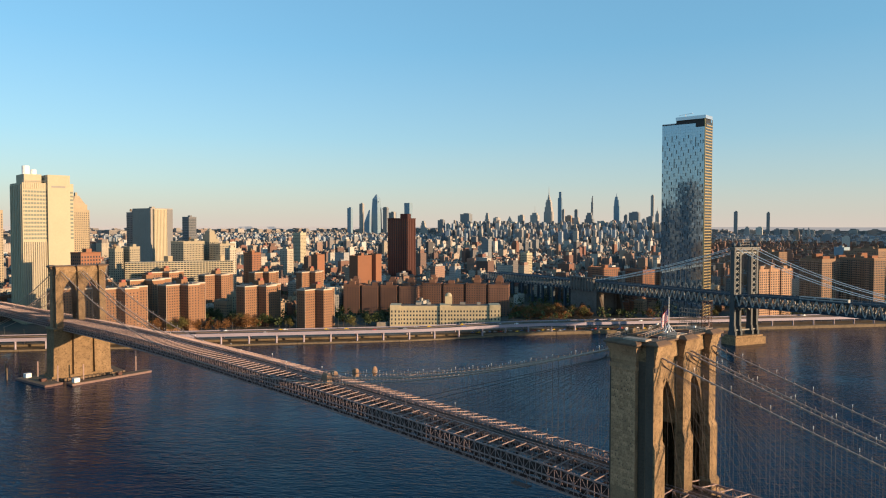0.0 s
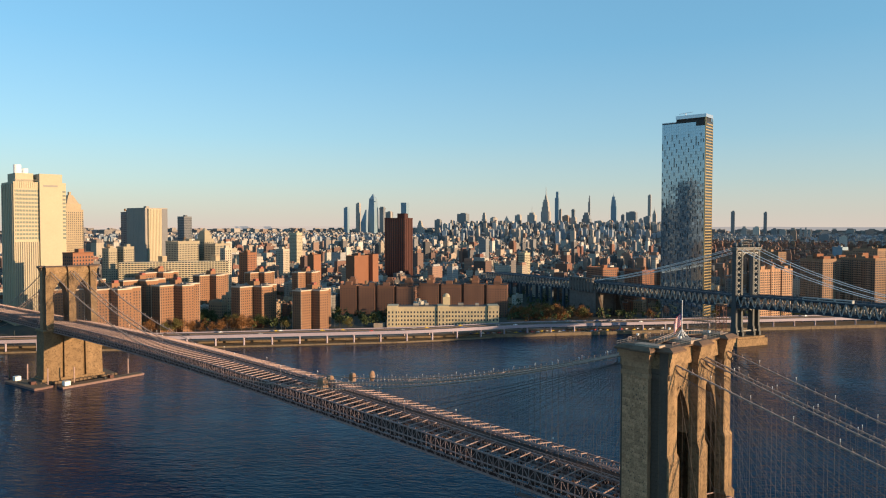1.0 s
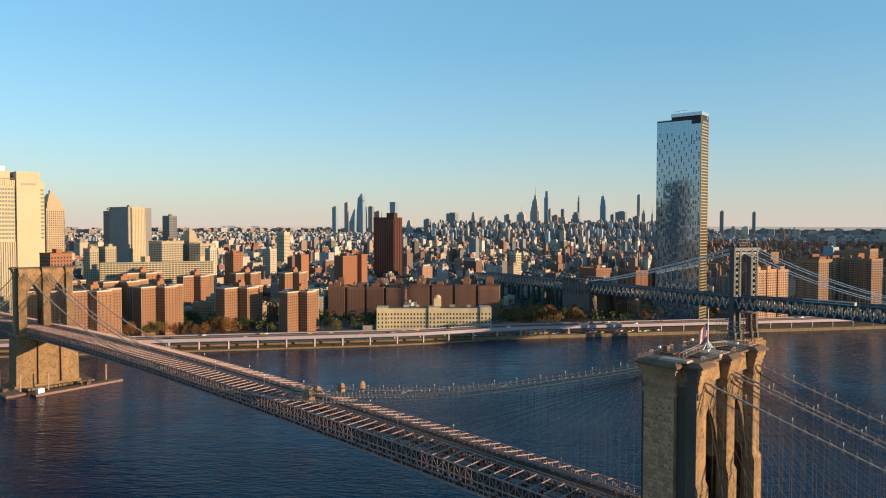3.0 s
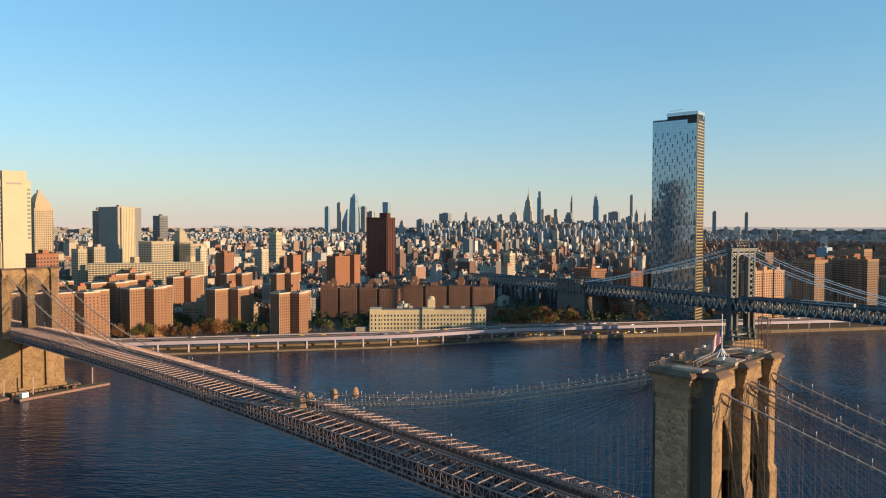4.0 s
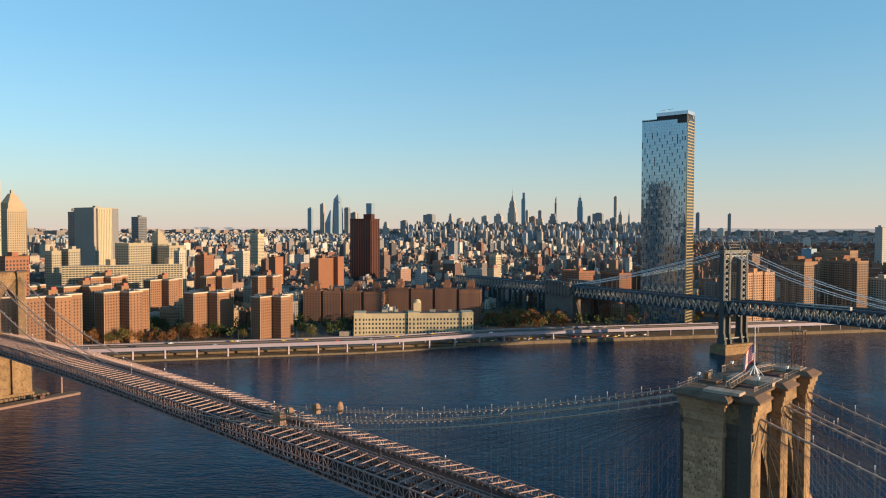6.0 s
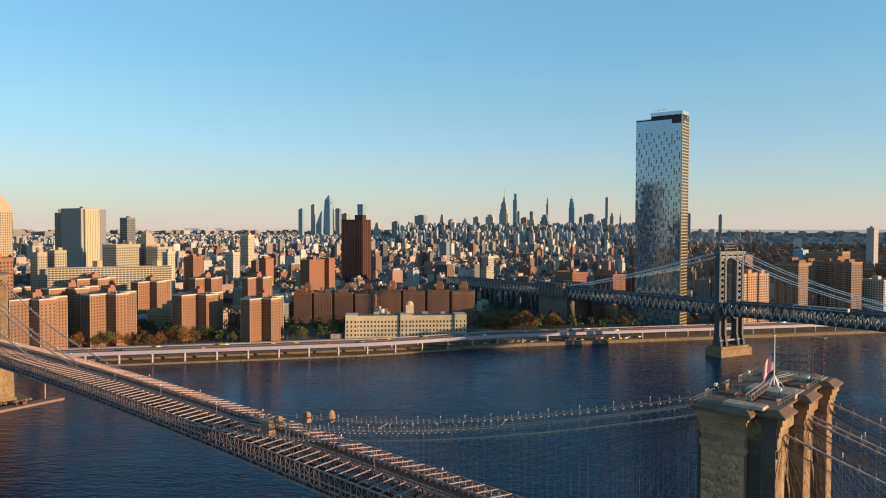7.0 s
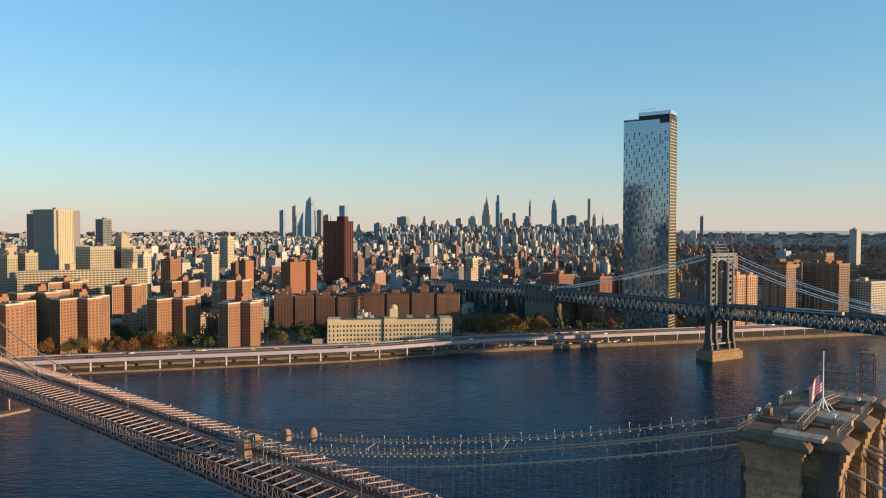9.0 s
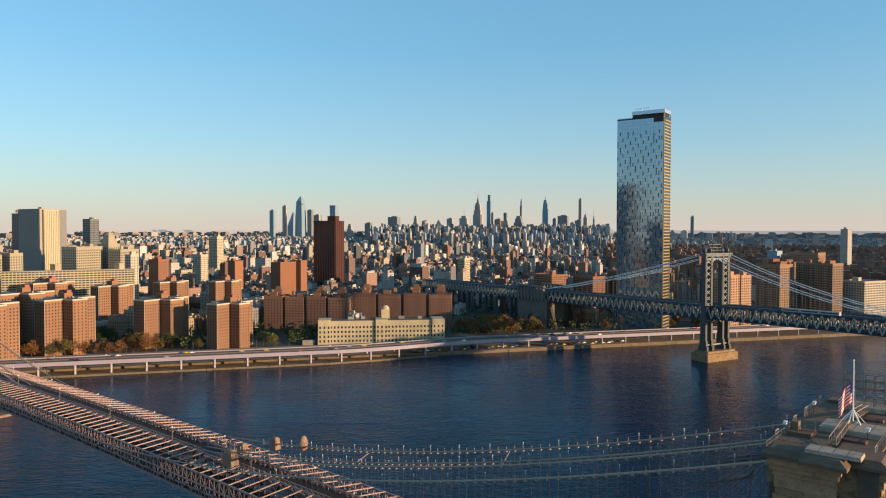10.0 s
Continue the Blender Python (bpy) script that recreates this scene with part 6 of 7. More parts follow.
def car(paint, label):
    t = thing("car", label, "car", group="parked and passing cars")
    b = Shape()
    b.prism([(-2.2, -.88), (2.2, -.88), (2.2, .88), (-2.2, .88)], 0.35, 0.85, [(-2.15, -.85), (2.1, -.85), (2.1, .85), (-2.15, .85)])
    b.prism([(-1.5, -.8), (1.0, -.8), (1.0, .8), (-1.5, .8)], 0.85, 1.45, [(-1.1, -.65), (0.4, -.65), (0.4, .65), (-1.1, .65)])
    part("body", b, paint, t)
    part("windscreen", Shape().prism([(-1.52, -.72), (1.03, -.72), (1.03, .72), (-1.52, .72)], 0.92, 1.36, [(-1.2, -.6), (0.52, -.6), (0.52, .6), (-1.2, .6)]), WINDOW, t)
    for x in (-1.35, 1.35):
        for y in (-.86, .86):
            part("wheel", Shape().tube([(x, y - .1, 0.33), (x, y + .1, 0.33)], 0.33, 10), BLACK, t)
    return t


def build_cars():
    rng = random.Random(5)
    masters = [car(p, n + " saloon car on the riverside road") for p, n in zip(CAR_PAINT, CAR_NAMES)]
    turn = math.degrees(math.atan2(ALONG.y, ALONG.x))
    used = set()
    for i in range(110):
        k = rng.randrange(6)
        mode = i % 3
        s = rng.uniform(-60, 950)
        if mode == 0:
            d, z = road_line(s) + rng.choice((-8, -4.5, 4.5, 8)), 11.2
        elif mode == 1:
            s = 330 + (i // 3) * 6.0
            d, z = rng.choice((6.0, 11.0)), 3.2
        else:
            d, z = rng.choice((37, 41, 45, 49)), 4.1
        key = (round(s / 6), round(d / 3), z)
        if key in used:
            continue
        used.add(key)
        x, y = plan(s, d)
        m = pose(x, y, z, 0, 0, turn + (180 if rng.random() < .5 else 0))
        if masters[k] is not None and masters[k].matrix_world.translation.length == 0 and not masters[k].get("placed"):
            masters[k].matrix_world = m
            masters[k]["placed"] = 1
        else:
            copy_thing(masters[k], m)


build_cars()


def build_pavilions():
    """Low buildings of the riverside park beside the blue bridge."""
    roof = surface("red roof", (0.3, 0.11, 0.07), 0.85, 0, 0.2, 0.6)
    turn = math.degrees(math.atan2(ALONG.y, ALONG.x))
    for x, y, w, d, h in ((-472, 521, 26, 8, 3.4), (-464, 541, 18, 7, 3.2), (-449, 582, 22, 9, 3.0)):
        t = thing("park_pavilion", "low pavilion with a red pitched roof in the park", "pavilion", pose(x, y, 3.6, 0, 0, turn), "park pavilions")
        part("wall", Shape().box(-w / 2, -d / 2, -1, w / 2, d / 2, h), CONCRETE, t)
        part("roof", Shape().prism([(-w / 2 - .6, -d / 2 - .6), (w / 2 + .6, -d / 2 - .6), (w / 2 + .6, d / 2 + .6), (-w / 2 - .6, d / 2 + .6)], h, h + 2.2, [(-w / 2 + 1, -.2), (w / 2 - 1, -.2), (w / 2 - 1, .2), (-w / 2 + 1, .2)]), roof, t)
        for i in range(5):
            u = -w / 2 + (i + .5) * w / 5
            part("window", Shape().box(u - .6, -d / 2 - .06, .8, u + .6, -d / 2, 2.4), WINDOW, t)


build_pavilions()


# ---- trees ----
LEAF = [surface("leaves " + n, c, 0.8, 0, 0.25, 2.0, island=0.35) for n, c in (("rust", (0.165, 0.075, 0.025)), ("olive", (0.10, 0.085, 0.025)), ("green", (0.05, 0.065, 0.022)))]
BARK = surface("bark", (0.08, 0.06, 0.045), 0.95, 0, 0.2, 2.0)


def tree(seed, leaf, label, h=13.0):
    rng = random.Random(seed)
    t = thing("tree", label, "tree", group="riverside trees")
    tr = Shape()
    tr.tube([(0, 0, -0.3), (0.1, 0, h * .25), (0.2, 0.1, h * .6), (0.1, 0.2, h * .9)], 0.32, 7, 0.05)
    ends = []
    for i in range(9):
        a, z = rng.uniform(0, 6.28), h * rng.uniform(.2, .55)
        r = h * rng.uniform(.2, .36)
        e = (r * math.cos(a), r * math.sin(a), z + h * rng.uniform(.15, .32))
        tr.tube([(0.15, 0.05, z), (e[0] * .5, e[1] * .5, (z + e[2]) / 2 + .4), e], 0.12, 5, 0.03)
        ends.append(e)
    ends += [(0.1, 0.2, h * .92), (0.6, -0.4, h * .75), (-.6, .5, h * .8)]
    part("trunk", tr, BARK, t)
    cr = Shape()
    for e in ends:
        cx = Vector(e)
        for j in range(95):
            p = cx + Vector((rng.gauss(0, h * .11), rng.gauss(0, h * .11), rng.gauss(0, h * .095)))
            n = Vector((rng.gauss(0, 1), rng.gauss(0, 1), rng.gauss(0, 1) + .4)).normalized()
            u = n.orthogonal().normalized() * rng.uniform(.25, .5)
            w = n.cross(u)
            cr.add([p + u, p + w, p - u, p - w * .8], [(0, 1, 2, 3)])
    part("crown", cr, leaf, t)
    return t


def build_trees():
    rng = random.Random(11)
    ms = [tree(1, LEAF[0], "rust coloured autumn street tree"), tree(2, LEAF[1], "olive brown autumn tree"), tree(3, LEAF[2], "dark green tree between the houses"), tree(4, LEAF[0], "thin orange brown autumn tree", 11.0)]
    spots = []
    for s in range(-80, 330, 9):
        if s < 95 or s % 4 == 0:
            spots.append((s + rng.uniform(-3, 3), 62 + rng.uniform(-4, 6), rng.choice((0, 0, 1, 3))))
        if rng.random() < 0.7:
            spots.append((s + rng.uniform(-3, 3), 78 + rng.uniform(-5, 8), rng.choice((0, 1, 2)) if s < 95 else 2))
        if rng.random() < 0.6:
            spots.append((s + rng.uniform(-3, 3), 120 + rng.uniform(-14, 14), 2))
    for i in range(60):
        spots.append((402 + rng.uniform(0, 95), 84 + rng.uniform(0, 62), rng.choice((0, 1, 0, 3))))
    for i in range(30):
        spots.append((560 + rng.uniform(0, 420), 66 + rng.uniform(0, 40), rng.choice((1, 2, 0))))
    for i in range(40):
        spots.append((rng.uniform(20, 340), 150 + rng.uniform(0, 120), 2))
    placed = set()
    for s, d, k in spots:
        x, y = plan(s, d)
        if any(abs(x - a) < 17 and abs(y - b) < 17 for a, b in KEEP[:11]):
            continue
        if 235 < s < 400 and d < 95:
            continue
        q = rng.uniform(.75, 1.25)
        m = pose(x, y, 3.4, 0, 0, rng.uniform(0, 360)) @ Matrix.Diagonal((q, q, q * rng.uniform(.85, 1.1), 1))
        if k not in placed:
            placed.add(k)
            ms[k].matrix_world = m
        else:
            o = copy_thing(ms[k], m)
            o.matrix_world = m


build_trees()


def build_street_trees():
    """Clumps of dark trees in the yards and streets between the houses."""
    rng = random.Random(5)
    sh = Shape()
    for i in range(2600):
        dist = 640 + 1500 * rng.random() ** 1.3
        a = math.atan2(0.72, -0.69) + radians(rng.uniform(-36, 30))
        x, y = EYE.x + dist * math.cos(a), EYE.y + dist * math.sin(a)
        p = Vector((x, y)) - SHORE
        if p.dot(INLAND) < 66:
            continue
        if any(abs(x - u) < 20 and abs(y - v) < 20 for u, v in KEEP):
            continue
        h, r = rng.uniform(8, 15), rng.uniform(3, 5.5)
        for j in range(26):
            c = Vector((x + rng.gauss(0, r * .5), y + rng.gauss(0, r * .5), 3.5 + h * rng.uniform(.35, 1)))
            n = Vector((rng.gauss(0, 1), rng.gauss(0, 1), rng.gauss(0, 1) + .5)).normalized()
            u = n.orthogonal().normalized() * rng.uniform(.8, 1.6)
            w = n.cross(u)
            sh.add([c + u, c + w, c - u, c - w * .8], [(0, 1, 2, 3)])
    tagged(part("street_trees", sh, LEAF[2]), "dark green and brown trees between the houses", "trees", kind="stuff")


build_street_trees()


# ---- far hills ----
def build_hills():
    m = bpy.data.materials.new("haze-glow hills")
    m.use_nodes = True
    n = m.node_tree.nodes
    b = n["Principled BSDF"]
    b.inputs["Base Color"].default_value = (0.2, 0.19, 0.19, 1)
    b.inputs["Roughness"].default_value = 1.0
    # light of the haze over the hills is added as a faint glow
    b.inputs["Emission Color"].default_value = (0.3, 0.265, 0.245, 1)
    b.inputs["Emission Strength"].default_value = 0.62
    sh = Shape()
    k = 260
    vs = []
    for i in range(k + 1):
        a = math.atan2(0.72, -0.69) + radians(-48 + 96 * i / k)
        rise = 5.0 + 5.0 * noise.noise(Vector((i * 0.05, 0, 0))) + 2.5 * noise.noise(Vector((i * 0.31, 3, 0)))
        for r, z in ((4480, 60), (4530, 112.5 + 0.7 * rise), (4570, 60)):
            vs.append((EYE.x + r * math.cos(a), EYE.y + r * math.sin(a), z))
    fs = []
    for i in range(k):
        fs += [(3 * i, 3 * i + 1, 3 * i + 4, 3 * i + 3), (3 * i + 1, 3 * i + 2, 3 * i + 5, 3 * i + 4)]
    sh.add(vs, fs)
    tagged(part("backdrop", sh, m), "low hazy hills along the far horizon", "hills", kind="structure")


build_hills()


# ---- on the near tower's roof ----
def flag_surface():
    """Stripes along the cloth and a dark corner field, by the cloth's own coordinates."""
    m = surface("flag red", (0.6, 0.025, 0.04), 0.8)
    return m


def build_flag():
    pole = thing("flagpole", "white flagpole on a braced steel stand", "flagpole", pose(1.8, 0.8, 85.65))
    part("pole", Shape().tube([(0, 0, 0), (0, 0, 9.4)], 0.13, 8, 0.07), WHITE, pole)
    part("truck", Shape().ball((0, 0, 9.45), 0.14, 0.14, 0.14, 8, 6), WHITE, pole)
    for i in range(6):
        a = math.pi * i / 3 + 0.3
        part("brace", Shape().beam((1.7 * math.cos(a), 1.7 * math.sin(a), 0), (0, 0, 2.0), 0.14), WHITE, pole)
    part("base_ring", Shape().tube([(0, 0, -0.05), (0, 0, 0.25)], 0.7, 10), STEEL_LIGHT, pole)
    fl = thing("flag", "striped red and white flag with dark blue field, half raised", "flag", pose(1.8, 0.8, 85.65))
    red, blue = flag_surface(), surface("flag blue", (0.02, 0.03, 0.14), 0.8)
    d = Vector((-0.86, -0.51, 0))          # drifts away from the sun
    n, ht, ln = 13, 4.6, 4.2

    def cloth(u, v):
        """u along the cloth, v up; it sags and ripples."""
        p = d * (0.15 + ln * u * 0.45)
        wave = 0.26 * math.sin(u * 9 + v * 1.2) * (0.25 + u)
        p = p + Vector((-d.y, d.x, 0)) * wave
        p.z = 3.0 + ht * 0.72 * v - ln * u * u * 0.3 - 0.7 * ln * u * 0.5
        return p

    for i in range(n):
        sh = Shape()
        k = 14
        u0 = 0.17 if i >= 6 else 0.0
        rows_ = [u0 + (1 - u0) * j / k for j in range(k + 1)]
        vs = [cloth(u, (i + e) / n) for u in rows_ for e in (0, 1)]
        sh.add(vs, [(2 * j, 2 * j + 2, 2 * j + 3, 2 * j + 1) for j in range(k)])
        part("stripe", sh, red if i % 2 == 0 else WHITE, fl)
    sh = Shape()
    k = 8
    vs = [cloth(0.17 * j / k, v) for j in range(k + 1) for v in (6 / 13, 1)]
    sh.add(vs, [(2 * j, 2 * j + 2, 2 * j + 3, 2 * j + 1) for j in range(k)])
    part("field", sh, blue, fl)


build_flag()


def railing(root_name, pts, label, z=84.9, h=1.15, step=1.6):
    t = thing(root_name, label, "railing", group="roof railings")
    for (xa, ya), (xb, yb) in zip(pts, pts[1:]):
        ln = math.hypot(xb - xa, yb - ya)
        n = max(1, round(ln / step))
        for k in (0.55, 1.0):
            part("rail", Shape().beam((xa, ya, z + h * k), (xb, yb, z + h * k), 0.07), STEEL_LIGHT, t)
        for i in range(n + 1):
            x, y = xa + (xb - xa) * i / n, ya + (yb - ya) * i / n
            part("post", Shape().beam((x, y, z), (x, y, z + h), 0.08), STEEL_LIGHT, t)
    return t


def build_roof_things():
    railing("railing", [(-5.0, -19.6), (-5.0, -10.4)], "grey pipe railing on the tower roof")
    railing("railing", [(-5.0, -15.4), (0.4, -15.4)], "grey pipe railing on the tower roof")
    railing("railing", [(6.7, -11.5), (6.7, -3.4)], "grey pipe railing on the tower roof")
    railing("railing", [(6.7, 3.4), (6.7, 11.6)], "grey pipe railing on the tower roof")
    railing("railing", [(-5.5, 3.0), (-5.5, 12.0)], "grey pipe railing on the tower roof")
    # raised slabs over the shafts
    pale = surface("pale roof slab", (0.34, 0.27, 0.21), 0.85, 0, 0.25, 1.5, 0.02, 0.4)
    for x, y, w, d, z, h in ((2.9, -17.6, 3.3, 1.5, 85.42, 0.5), (2.6, -1.6, 4.4, 3.0, 84.9, 0.75), (2.6, 14.8, 4.4, 2.2, 84.9, 0.75)):
        t = thing("roof_platform", "pale raised stone slab across the tower roof", "platform", pose(x, y, z))
        part("slab", Shape().prism([(-w, -d), (w, -d), (w, d), (-w, d)], 0, h, [(-w + .1, -d + .1), (w - .1, -d + .1), (w - .1, d - .1), (-w + .1, d - .1)]), pale, t)
        for i in range(3):
            part("slab_joint", Shape().box(-w + (i + 1) * w / 2 - .04, -d + .15, h, -w + (i + 1) * w / 2 + .04, d - .15, h + 0.01), ROOF_STONE, t)
    # fenced stand and boxes on the west side
    railing("railing", [(-4.6, -9.8), (-4.6, -6.6), (-1.8, -6.6)], "tan pipe railing round a raised stand", 85.5)
    t = thing("equipment_stand", "dark raised equipment stand on the tower roof", "stand", pose(-3.2, -8.2, 84.9))
    part("box", Shape().prism([(-1.6, -1.7), (1.6, -1.7), (1.6, 1.7), (-1.6, 1.7)], 0, 0.6), ROOF_STONE, t)
    part("cabinet", Shape().box(-1.2, -.8, 0.6, -.3, .6, 1.9), TIMBER, t)
    # sloped gangways with handrails
    for y0, y1 in ((-12.2, -2.4), (12.2, 2.4)):
        t = thing("gangway", "tan timber gangway with handrails between roof slabs", "gangway")
        part("walkway", Shape().beam((1.6, y0, 85.2), (1.6, y1, 86.0), 1.0, 0.14), TIMBER, t)
        for x in (1.15, 2.05):
            part("handrail", Shape().beam((x, y0, 86.2), (x, y1, 87.0), 0.09), CABLE, t)
            for i in range(7):
                y = y0 + (y1 - y0) * i / 6
                z = 85.2 + 0.8 * i / 6
                part("baluster", Shape().beam((x, y, z), (x, y, z + 1.05), 0.07), CABLE, t)
    # cages where the cables pass
    for y in (-13.2, -3.4, 3.4, 13.2):
        for sx in (-1, 1):
            t = thing("cable_gate", "small steel gate frame over a cable saddle", "gate", pose(6.9 if sx > 0 else -5.3, y, 84.9), "cable gates")
            for i in (-0.8, 0.8):
                part("upright", Shape().beam((0, i, 0), (0, i, 1.4), 0.1), CABLE, t)
            part("lintel", Shape().beam((0, -0.85, 1.4), (0, 0.85, 1.4), 0.1), CABLE, t)
            for i in (-0.4, 0, 0.4):
                part("bar", Shape().beam((0, i, 0), (0, i, 1.4), 0.05), CABLE, t)
    # scaffold and a ladder tower on the far end of the roof
    t = thing("scaffold", "tube scaffold standing on the tower roof", "scaffold", pose(1.0, 15.0, 85.6))
    for i in range(5):
        for j in range(2):
            part("standard", Shape().beam((-3 + i * 1.5, j * 1.6 - .8, 0), (-3 + i * 1.5, j * 1.6 - .8, 5.2), 0.09), STEEL_LIGHT, t)
    for z in (1.3, 2.6, 3.9, 5.1):
        for j in range(2):
            part("ledger", Shape().beam((-3, j * 1.6 - .8, z), (3, j * 1.6 - .8, z), 0.08), STEEL_LIGHT, t)
        for i in range(5):
            part("transom", Shape().beam((-3 + i * 1.5, -.8, z), (-3 + i * 1.5, .8, z), 0.07), STEEL_LIGHT, t)
    for z in (2.7, 4.0):
        part("board", Shape().box(-3, -.75, z, 3, .75, z + 0.08), TIMBER, t)
    t = thing("ladder_tower", "tall rusty lattice ladder tower on the roof", "scaffold", pose(5.6, 15.8, 84.9))
    for i in (-1, 1):
        for j in (-1, 1):
            part("post", Shape().beam((i, j, 0), (i, j, 8.6), 0.12), MATS["rust steel"], t)
    for k in range(6):
        z = 0.4 + k * 1.6
        for a, b in (((-1, -1), (1, -1)), ((1, -1), (1, 1)), ((1, 1), (-1, 1)), ((-1, 1), (-1, -1))):
            part("rung", Shape().beam((*a, z), (*b, z), 0.09), MATS["rust steel"], t)
            if k < 5:
                part("cross_brace", Shape().beam((*a, z), (*b, z + 1.6), 0.06), MATS["rust steel"], t)
    part("top_deck", Shape().box(-1.2, -1.2, 8.4, 1.2, 1.2, 8.6), TIMBER, t)
    for x, y in ((-5.2, -9.5), (-4.8, 6.4), (4.8, -6.0), (5.4, 8.8)):
        t = thing("floodlight", "small floodlight with a white head on the tower roof", "lamp", pose(x, y, 84.9), "roof floodlights")
        part("stem", Shape().beam((0, 0, 0), (0, 0, 1.4), 0.08), BLACK, t)
        part("head", Shape().prism([(-.25, -.3), (.25, -.3), (.25, .3), (-.25, .3)], 1.4, 1.9, [(-.15, -.3), (.35, -.3), (.35, .3), (-.15, .3)]), WHITE, t)
    for x, y, w in ((2.8, -7.4, 2.2), (-3.5, -6.0, 1.6), (3.0, 7.0, 2.0)):
        t = thing("roof_hatch", "dark rust-red hatch on the tower roof", "hatch", pose(x, y, 84.9))
        part("cover", Shape().prism([(-w, -.9), (w, -.9), (w, .9), (-w, .9)], 0, 0.3, [(-w + .1, -.8), (w - .1, -.8), (w - .1, .8), (-w + .1, .8)]), MATS["rust steel"], t)


surface("rust steel", (0.11, 0.055, 0.045), 0.8, 0.1, 0.2, 2.0)
build_roof_things()


# ---- on the deck and round the far tower ----
def build_bridge_things():
    # covered machinery at mid-span: an oval shroud on the far cable, boxes on the deck
    t = thing("shroud", "tan canvas oval shroud wrapped round the cable", "canvas cover", pose(-142.5, 13.2, cable_z(-142.5) + 1.0))
    part("cover", Shape().ball((0, 0, 0), 1.0, 1.35, 2.3, 14, 10), CANVAS, t)
    part("strap", Shape().tube([(0, 0, -0.1), (0, 0, 0.1)], 1.42, 14), CABLE, t)
    for x, y, w, d, h in ((-156, 13.2, 2.8, 2.0, 3.6), (-159, 3.6, 3.0, 2.2, 3.4), (-153, -4.6, 4.2, 2.6, 4.6)):
        t = thing("work_enclosure", "tan canvas work enclosure tied over the truss", "canvas cover", pose(x, y, road_z(x) + 4.5), "work enclosures")
        part("cover", Shape().prism([(-w / 2, -d / 2), (w / 2, -d / 2), (w / 2, d / 2), (-w / 2, d / 2)], 0, h * .8, [(-w / 2 + .15, -d / 2 + .15), (w / 2 - .15, -d / 2 + .15), (w / 2 - .15, d / 2 - .15), (-w / 2 + .15, d / 2 - .15)]), CANVAS, t)
        part("top", Shape().prism([(-w / 2 + .1, -d / 2 + .1), (w / 2 - .1, -d / 2 + .1), (w / 2 - .1, d / 2 - .1), (-w / 2 + .1, d / 2 - .1)], h * .8, h, [(-w / 4, -d / 4), (w / 4, -d / 4), (w / 4, d / 4), (-w / 4, d / 4)]), CANVAS, t)
    # lamps along the promenade
    for i in range(24):
        x = -20 - i * 21.0
        t = thing("lamp_post", "slim tan lamp post beside the footway", "lamp post", pose(x, 2.7 if i % 2 else -2.7, road_z(x) + 4.0), "footway lamps")
        part("post", Shape().tube([(0, 0, 0), (0, 0, 4.4)], 0.09, 6, 0.06), STEEL_TAN, t)
        part("lantern", Shape().tube([(0, 0, 4.4), (0, 0, 4.9)], 0.2, 8, 0.12), WHITE, t)
    # hanging work platform under the deck by the near tower
    t = thing("work_platform", "steel maintenance traveller hung under the deck", "work platform", pose(-38, -14.2, road_z(-38) - 4.2))
    part("floor", Shape().box(-3.2, -1.2, 0, 3.2, 1.2, 0.2), STEEL_BROWN, t)
    for x in (-3, 3):
        for y in (-1.1, 1.1):
            part("hanger", Shape().beam((x, y, 0), (x, y, 3.4), 0.12), STEEL_BROWN, t)
    for y in (-1.1, 1.1):
        part("guard_rail", Shape().beam((-3, y, 1.1), (3, y, 1.1), 0.08), STEEL_BROWN, t)
    # cross ropes between the cables
    for x in (-60, -105, 62):
        t = thing("cross_rope", "diagonal brace rope between two main cables", "bridge rope", group="brace ropes")
        part("rope", Shape().tube([(x, -3.4, cable_z(x)), (x - 9, 13.2, cable_z(x - 9))], 0.09, 5), CABLE, t)
    # fender platform and barges round the far tower
    t = thing("fender_platform", "low timber fender platform round the tower base", "fender", pose(-SPAN, 0, 0))
    part("deck", Shape().prism([(-15, -25), (12, -25), (13, 0), (12, 30), (-15, 30)], -1.5, 1.6), TIMBER, t)
    for i in range(20):
        y = -26 + i * 2.85
        x = 12.2 + (1 - abs(y) / 30)
        part("fender_pile", Shape().tube([(x + .5, y, -2), (x + .5, y, 2.3)], 0.35, 7), TIMBER, t)
    for x, y, turn, w, d, lab in ((-482, -29, 11, 44, 13, "grey work barge with equipment"), (-460, 14, 99, 62, 9, "long low work barge with spuds")):
        t = thing("work_barge", lab, "barge", pose(x, y, 0, 0, 0, turn))
        part("hull", Shape().prism([(-w / 2 + 1, -d / 2), (w / 2 - 1, -d / 2), (w / 2, 0), (w / 2 - 1, d / 2), (-w / 2 + 1, d / 2)], -1.4, 1.4, [(-w / 2, -d / 2), (w / 2, -d / 2), (w / 2 + 1, 0), (w / 2, d / 2), (-w / 2, d / 2)]), STEEL_BROWN, t)
        part("deck_plate", Shape().box(-w / 2 + .5, -d / 2 + .4, 1.4, w / 2 - .5, d / 2 - .4, 1.55), TIMBER, t)
        part("cabin", Shape().box(-w / 2 + 3, -2, 1.55, -w / 2 + 7, 2, 4.6), WHITE, t)
        for sx in (-.3, .36):
            part("spud", Shape().tube([(sx * w, d / 2 - .8, -2), (sx * w, d / 2 - .8, 13)], 0.45, 8), STEEL_TAN, t)
        part("winch", Shape().tube([(2, -1, 2.3), (2, 1, 2.3)], 0.8, 10), BLACK, t)
        part("crate", Shape().box(5, -2, 1.55, 8, 1.5, 3.6), MATS["rust steel"], t)
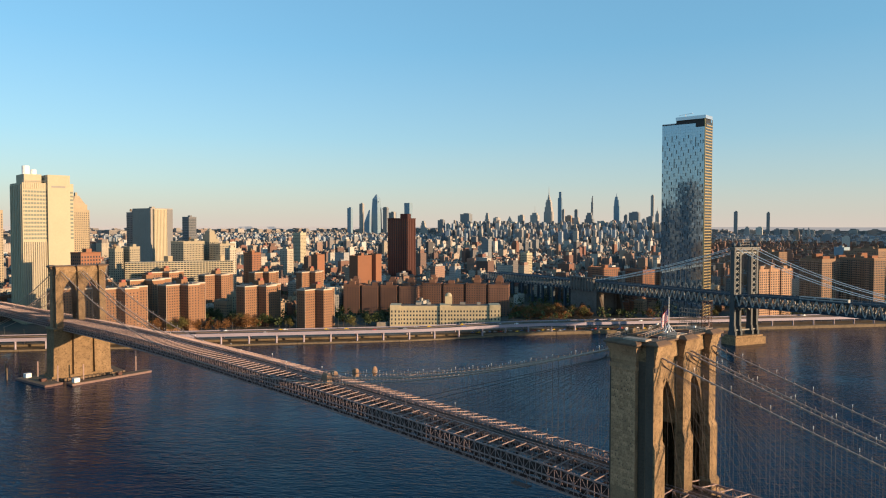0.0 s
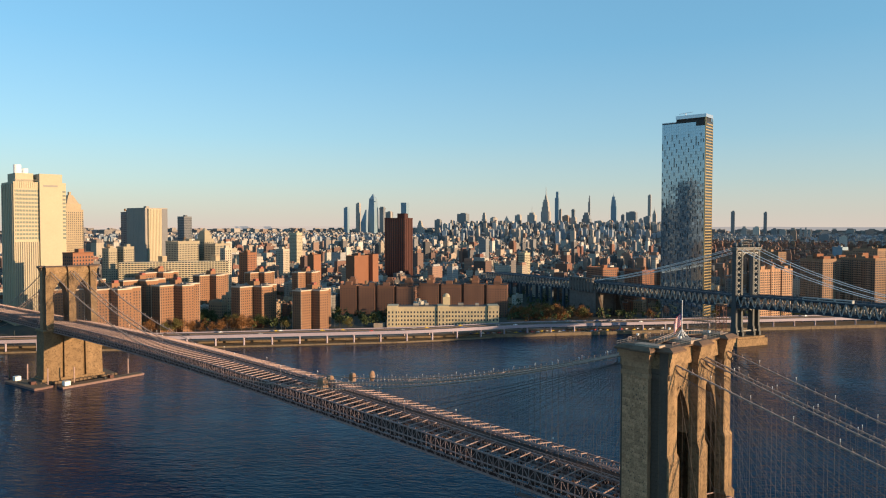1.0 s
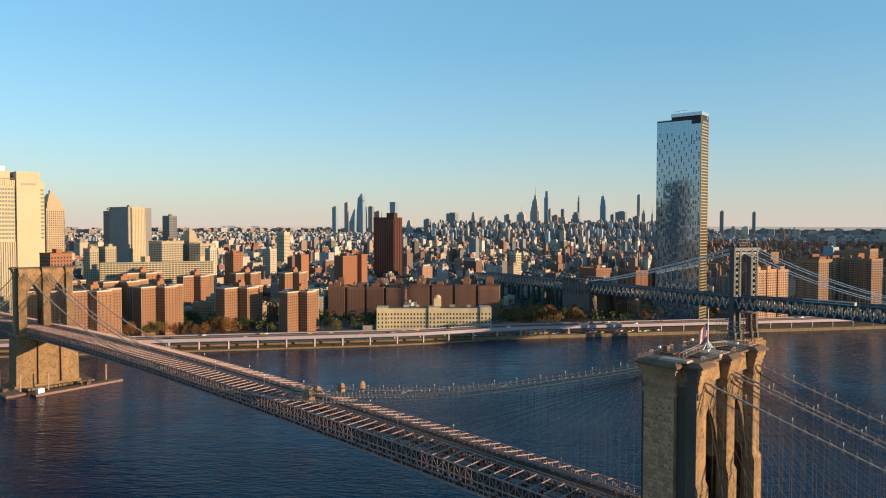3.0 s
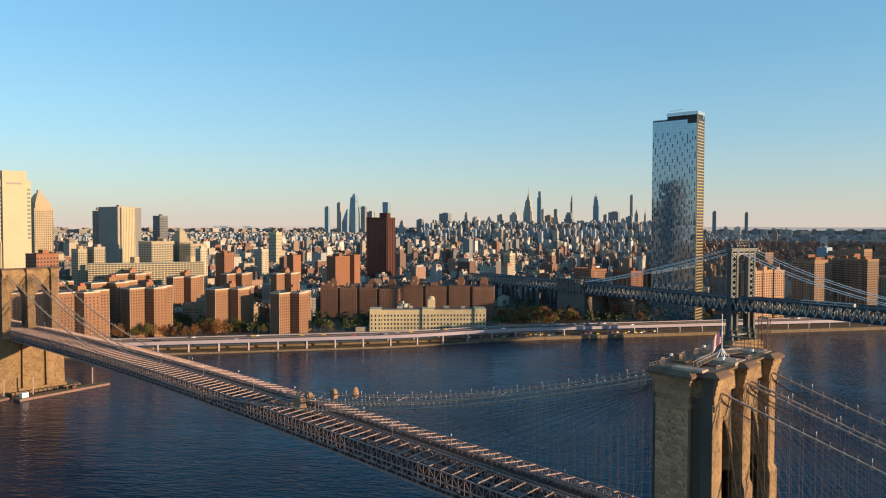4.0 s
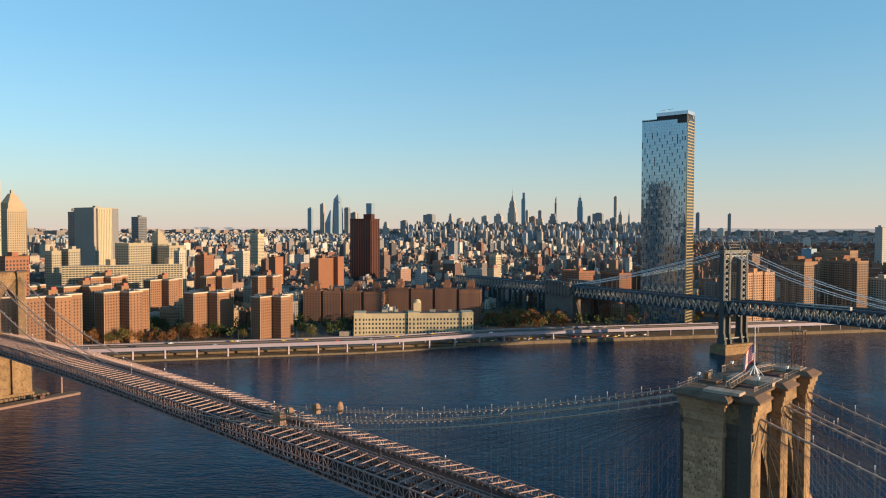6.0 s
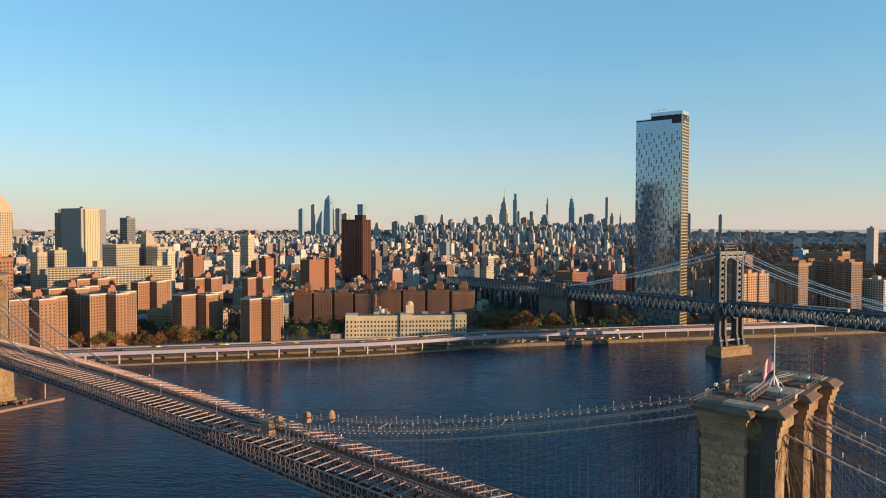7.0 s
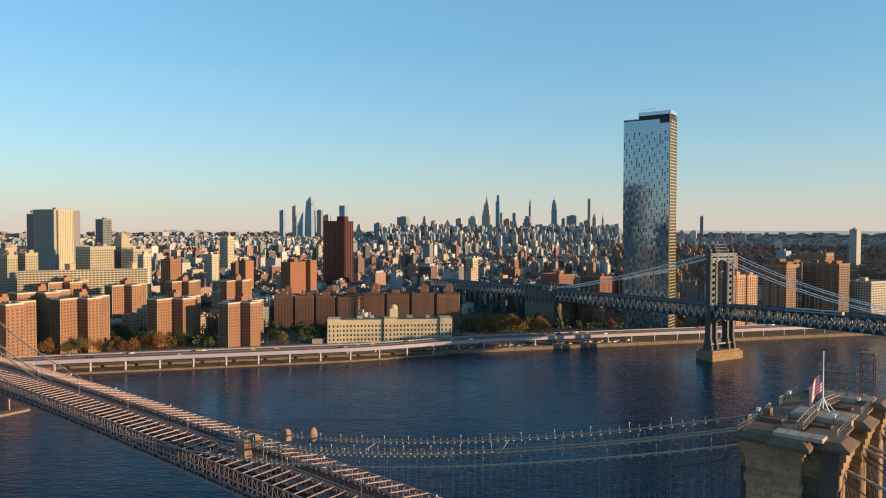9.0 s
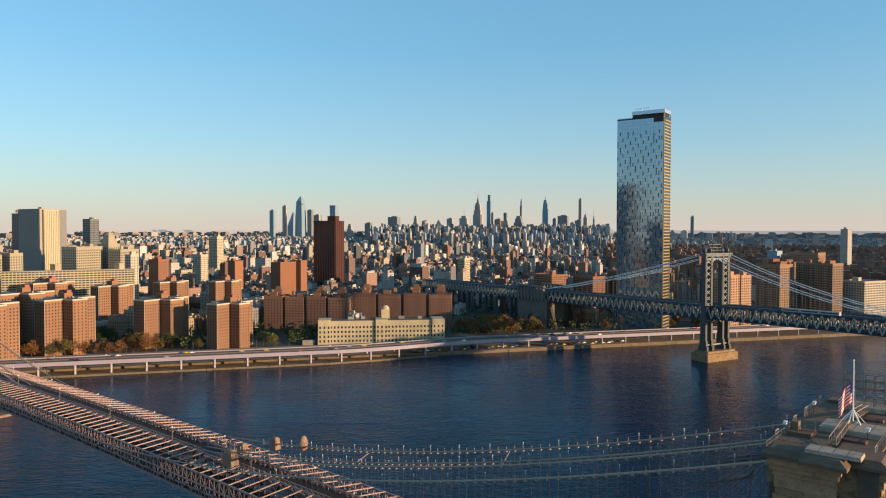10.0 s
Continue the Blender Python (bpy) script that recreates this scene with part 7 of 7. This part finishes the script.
    for i, (x, y) in enumerate(((-506, -44), (-520, -32), (-532, -50), (-545, -36))):
        t = thing("mooring_pile", "dark timber mooring pile standing in the river", "pile", pose(x, y, 0), "mooring piles")
        part("pile", Shape().tube([(0, 0, -3), (0, 0, 9 - i)], 0.5, 8, 0.4), TIMBER, t)


build_bridge_things()


# ---- single stones of the near tower's end ----
def build_stones():
    tower = bpy.data.objects["bridge_tower"]
    piers = [o for o in tower.children if o.name.split(".")[0] == "end_pilaster"]
    near = min(piers, key=lambda o: min(v[1] for v in o.bound_box))
    shaft = next(o for o in tower.children if o.name.split(".")[0] == "shaft" and min(v[1] for v in o.bound_box) < -15)
    rng = random.Random(77)
    made = {}

    def stone(w, h, mat, host, x, y, z):
        key = (round(w, 2), mat.name, rng.randrange(3))
        if key not in made:
            b, e, q = 0.05, 0.045, rng.uniform(-0.02, 0.03)
            s = Shape()
            s.add([(-w / 2, 0, -h / 2), (w / 2, 0, -h / 2), (w / 2, 0, h / 2), (-w / 2, 0, h / 2),
                   (-w / 2 + b, -e - q, -h / 2 + b), (w / 2 - b, -e, -h / 2 + b), (w / 2 - b, -e - q, h / 2 - b), (-w / 2 + b, -e + q, h / 2 - b)],
                  [(4, 5, 6, 7), (0, 1, 5, 4), (1, 2, 6, 5), (2, 3, 7, 6), (3, 0, 4, 7)])
            made[key] = s.mesh("stone_block")
            made[key].materials.append(mat)
        ob = part("stone_block", made[key], mat, host)
        ob.matrix_local = pose(x, y, z)

    h = 1.02
    for c in range(31):
        z = 46.5 + h * (c + 0.5)
        for x0, x1, y, host, mat, n in ((-4.05, -0.35, -18.55, near, STONE_FACE, 3), (-0.35, 3.25, -18.9, near, STONE_FACE, 3), (3.3, 5.5, -17.42, shaft, GRANITE_SHADED, 2)):
            ln = (x1 - x0)
            cut = [0] + [(i + (0.25 if c % 2 else -0.1)) / n for i in range(1, n)] + [1]
            for a, b in zip(cut, cut[1:]):
                stone(ln * (b - a) - 0.03, h - 0.03, mat, host, x0 + ln * (a + b) / 2, y, z)


def build_putlogs():
    """Small dark sockets left in the face of the end pilaster."""
    tower = bpy.data.objects["bridge_tower"]
    near = min((o for o in tower.children if o.name.split(".")[0] == "end_pilaster"), key=lambda o: min(v[1] for v in o.bound_box))
    rng = random.Random(3)
    for i in range(110):
        x, z = rng.uniform(-3.8, 3.0), rng.uniform(47, 76)
        y = -18.64 if x < -0.35 else -18.99
        w, h = rng.uniform(.05, .13), rng.uniform(.06, .16)
        # a dark block draws the shade inside each open socket
        part("socket", Shape().box(x - w, y, z - h, x + w, y + .1, z + h), GRANITE_SHADED, near, "small dark socket in the stone")


# block colour also holds the warm bounce light on the tower's end
STONE_FACE = surface("granite block", (0.46, 0.268, 0.15), 0.9, 0, 0.4, 3.0, 0.05, 0.7, (0.13, 0.075, 0.04), objects=0.24)
build_stones()
build_putlogs()
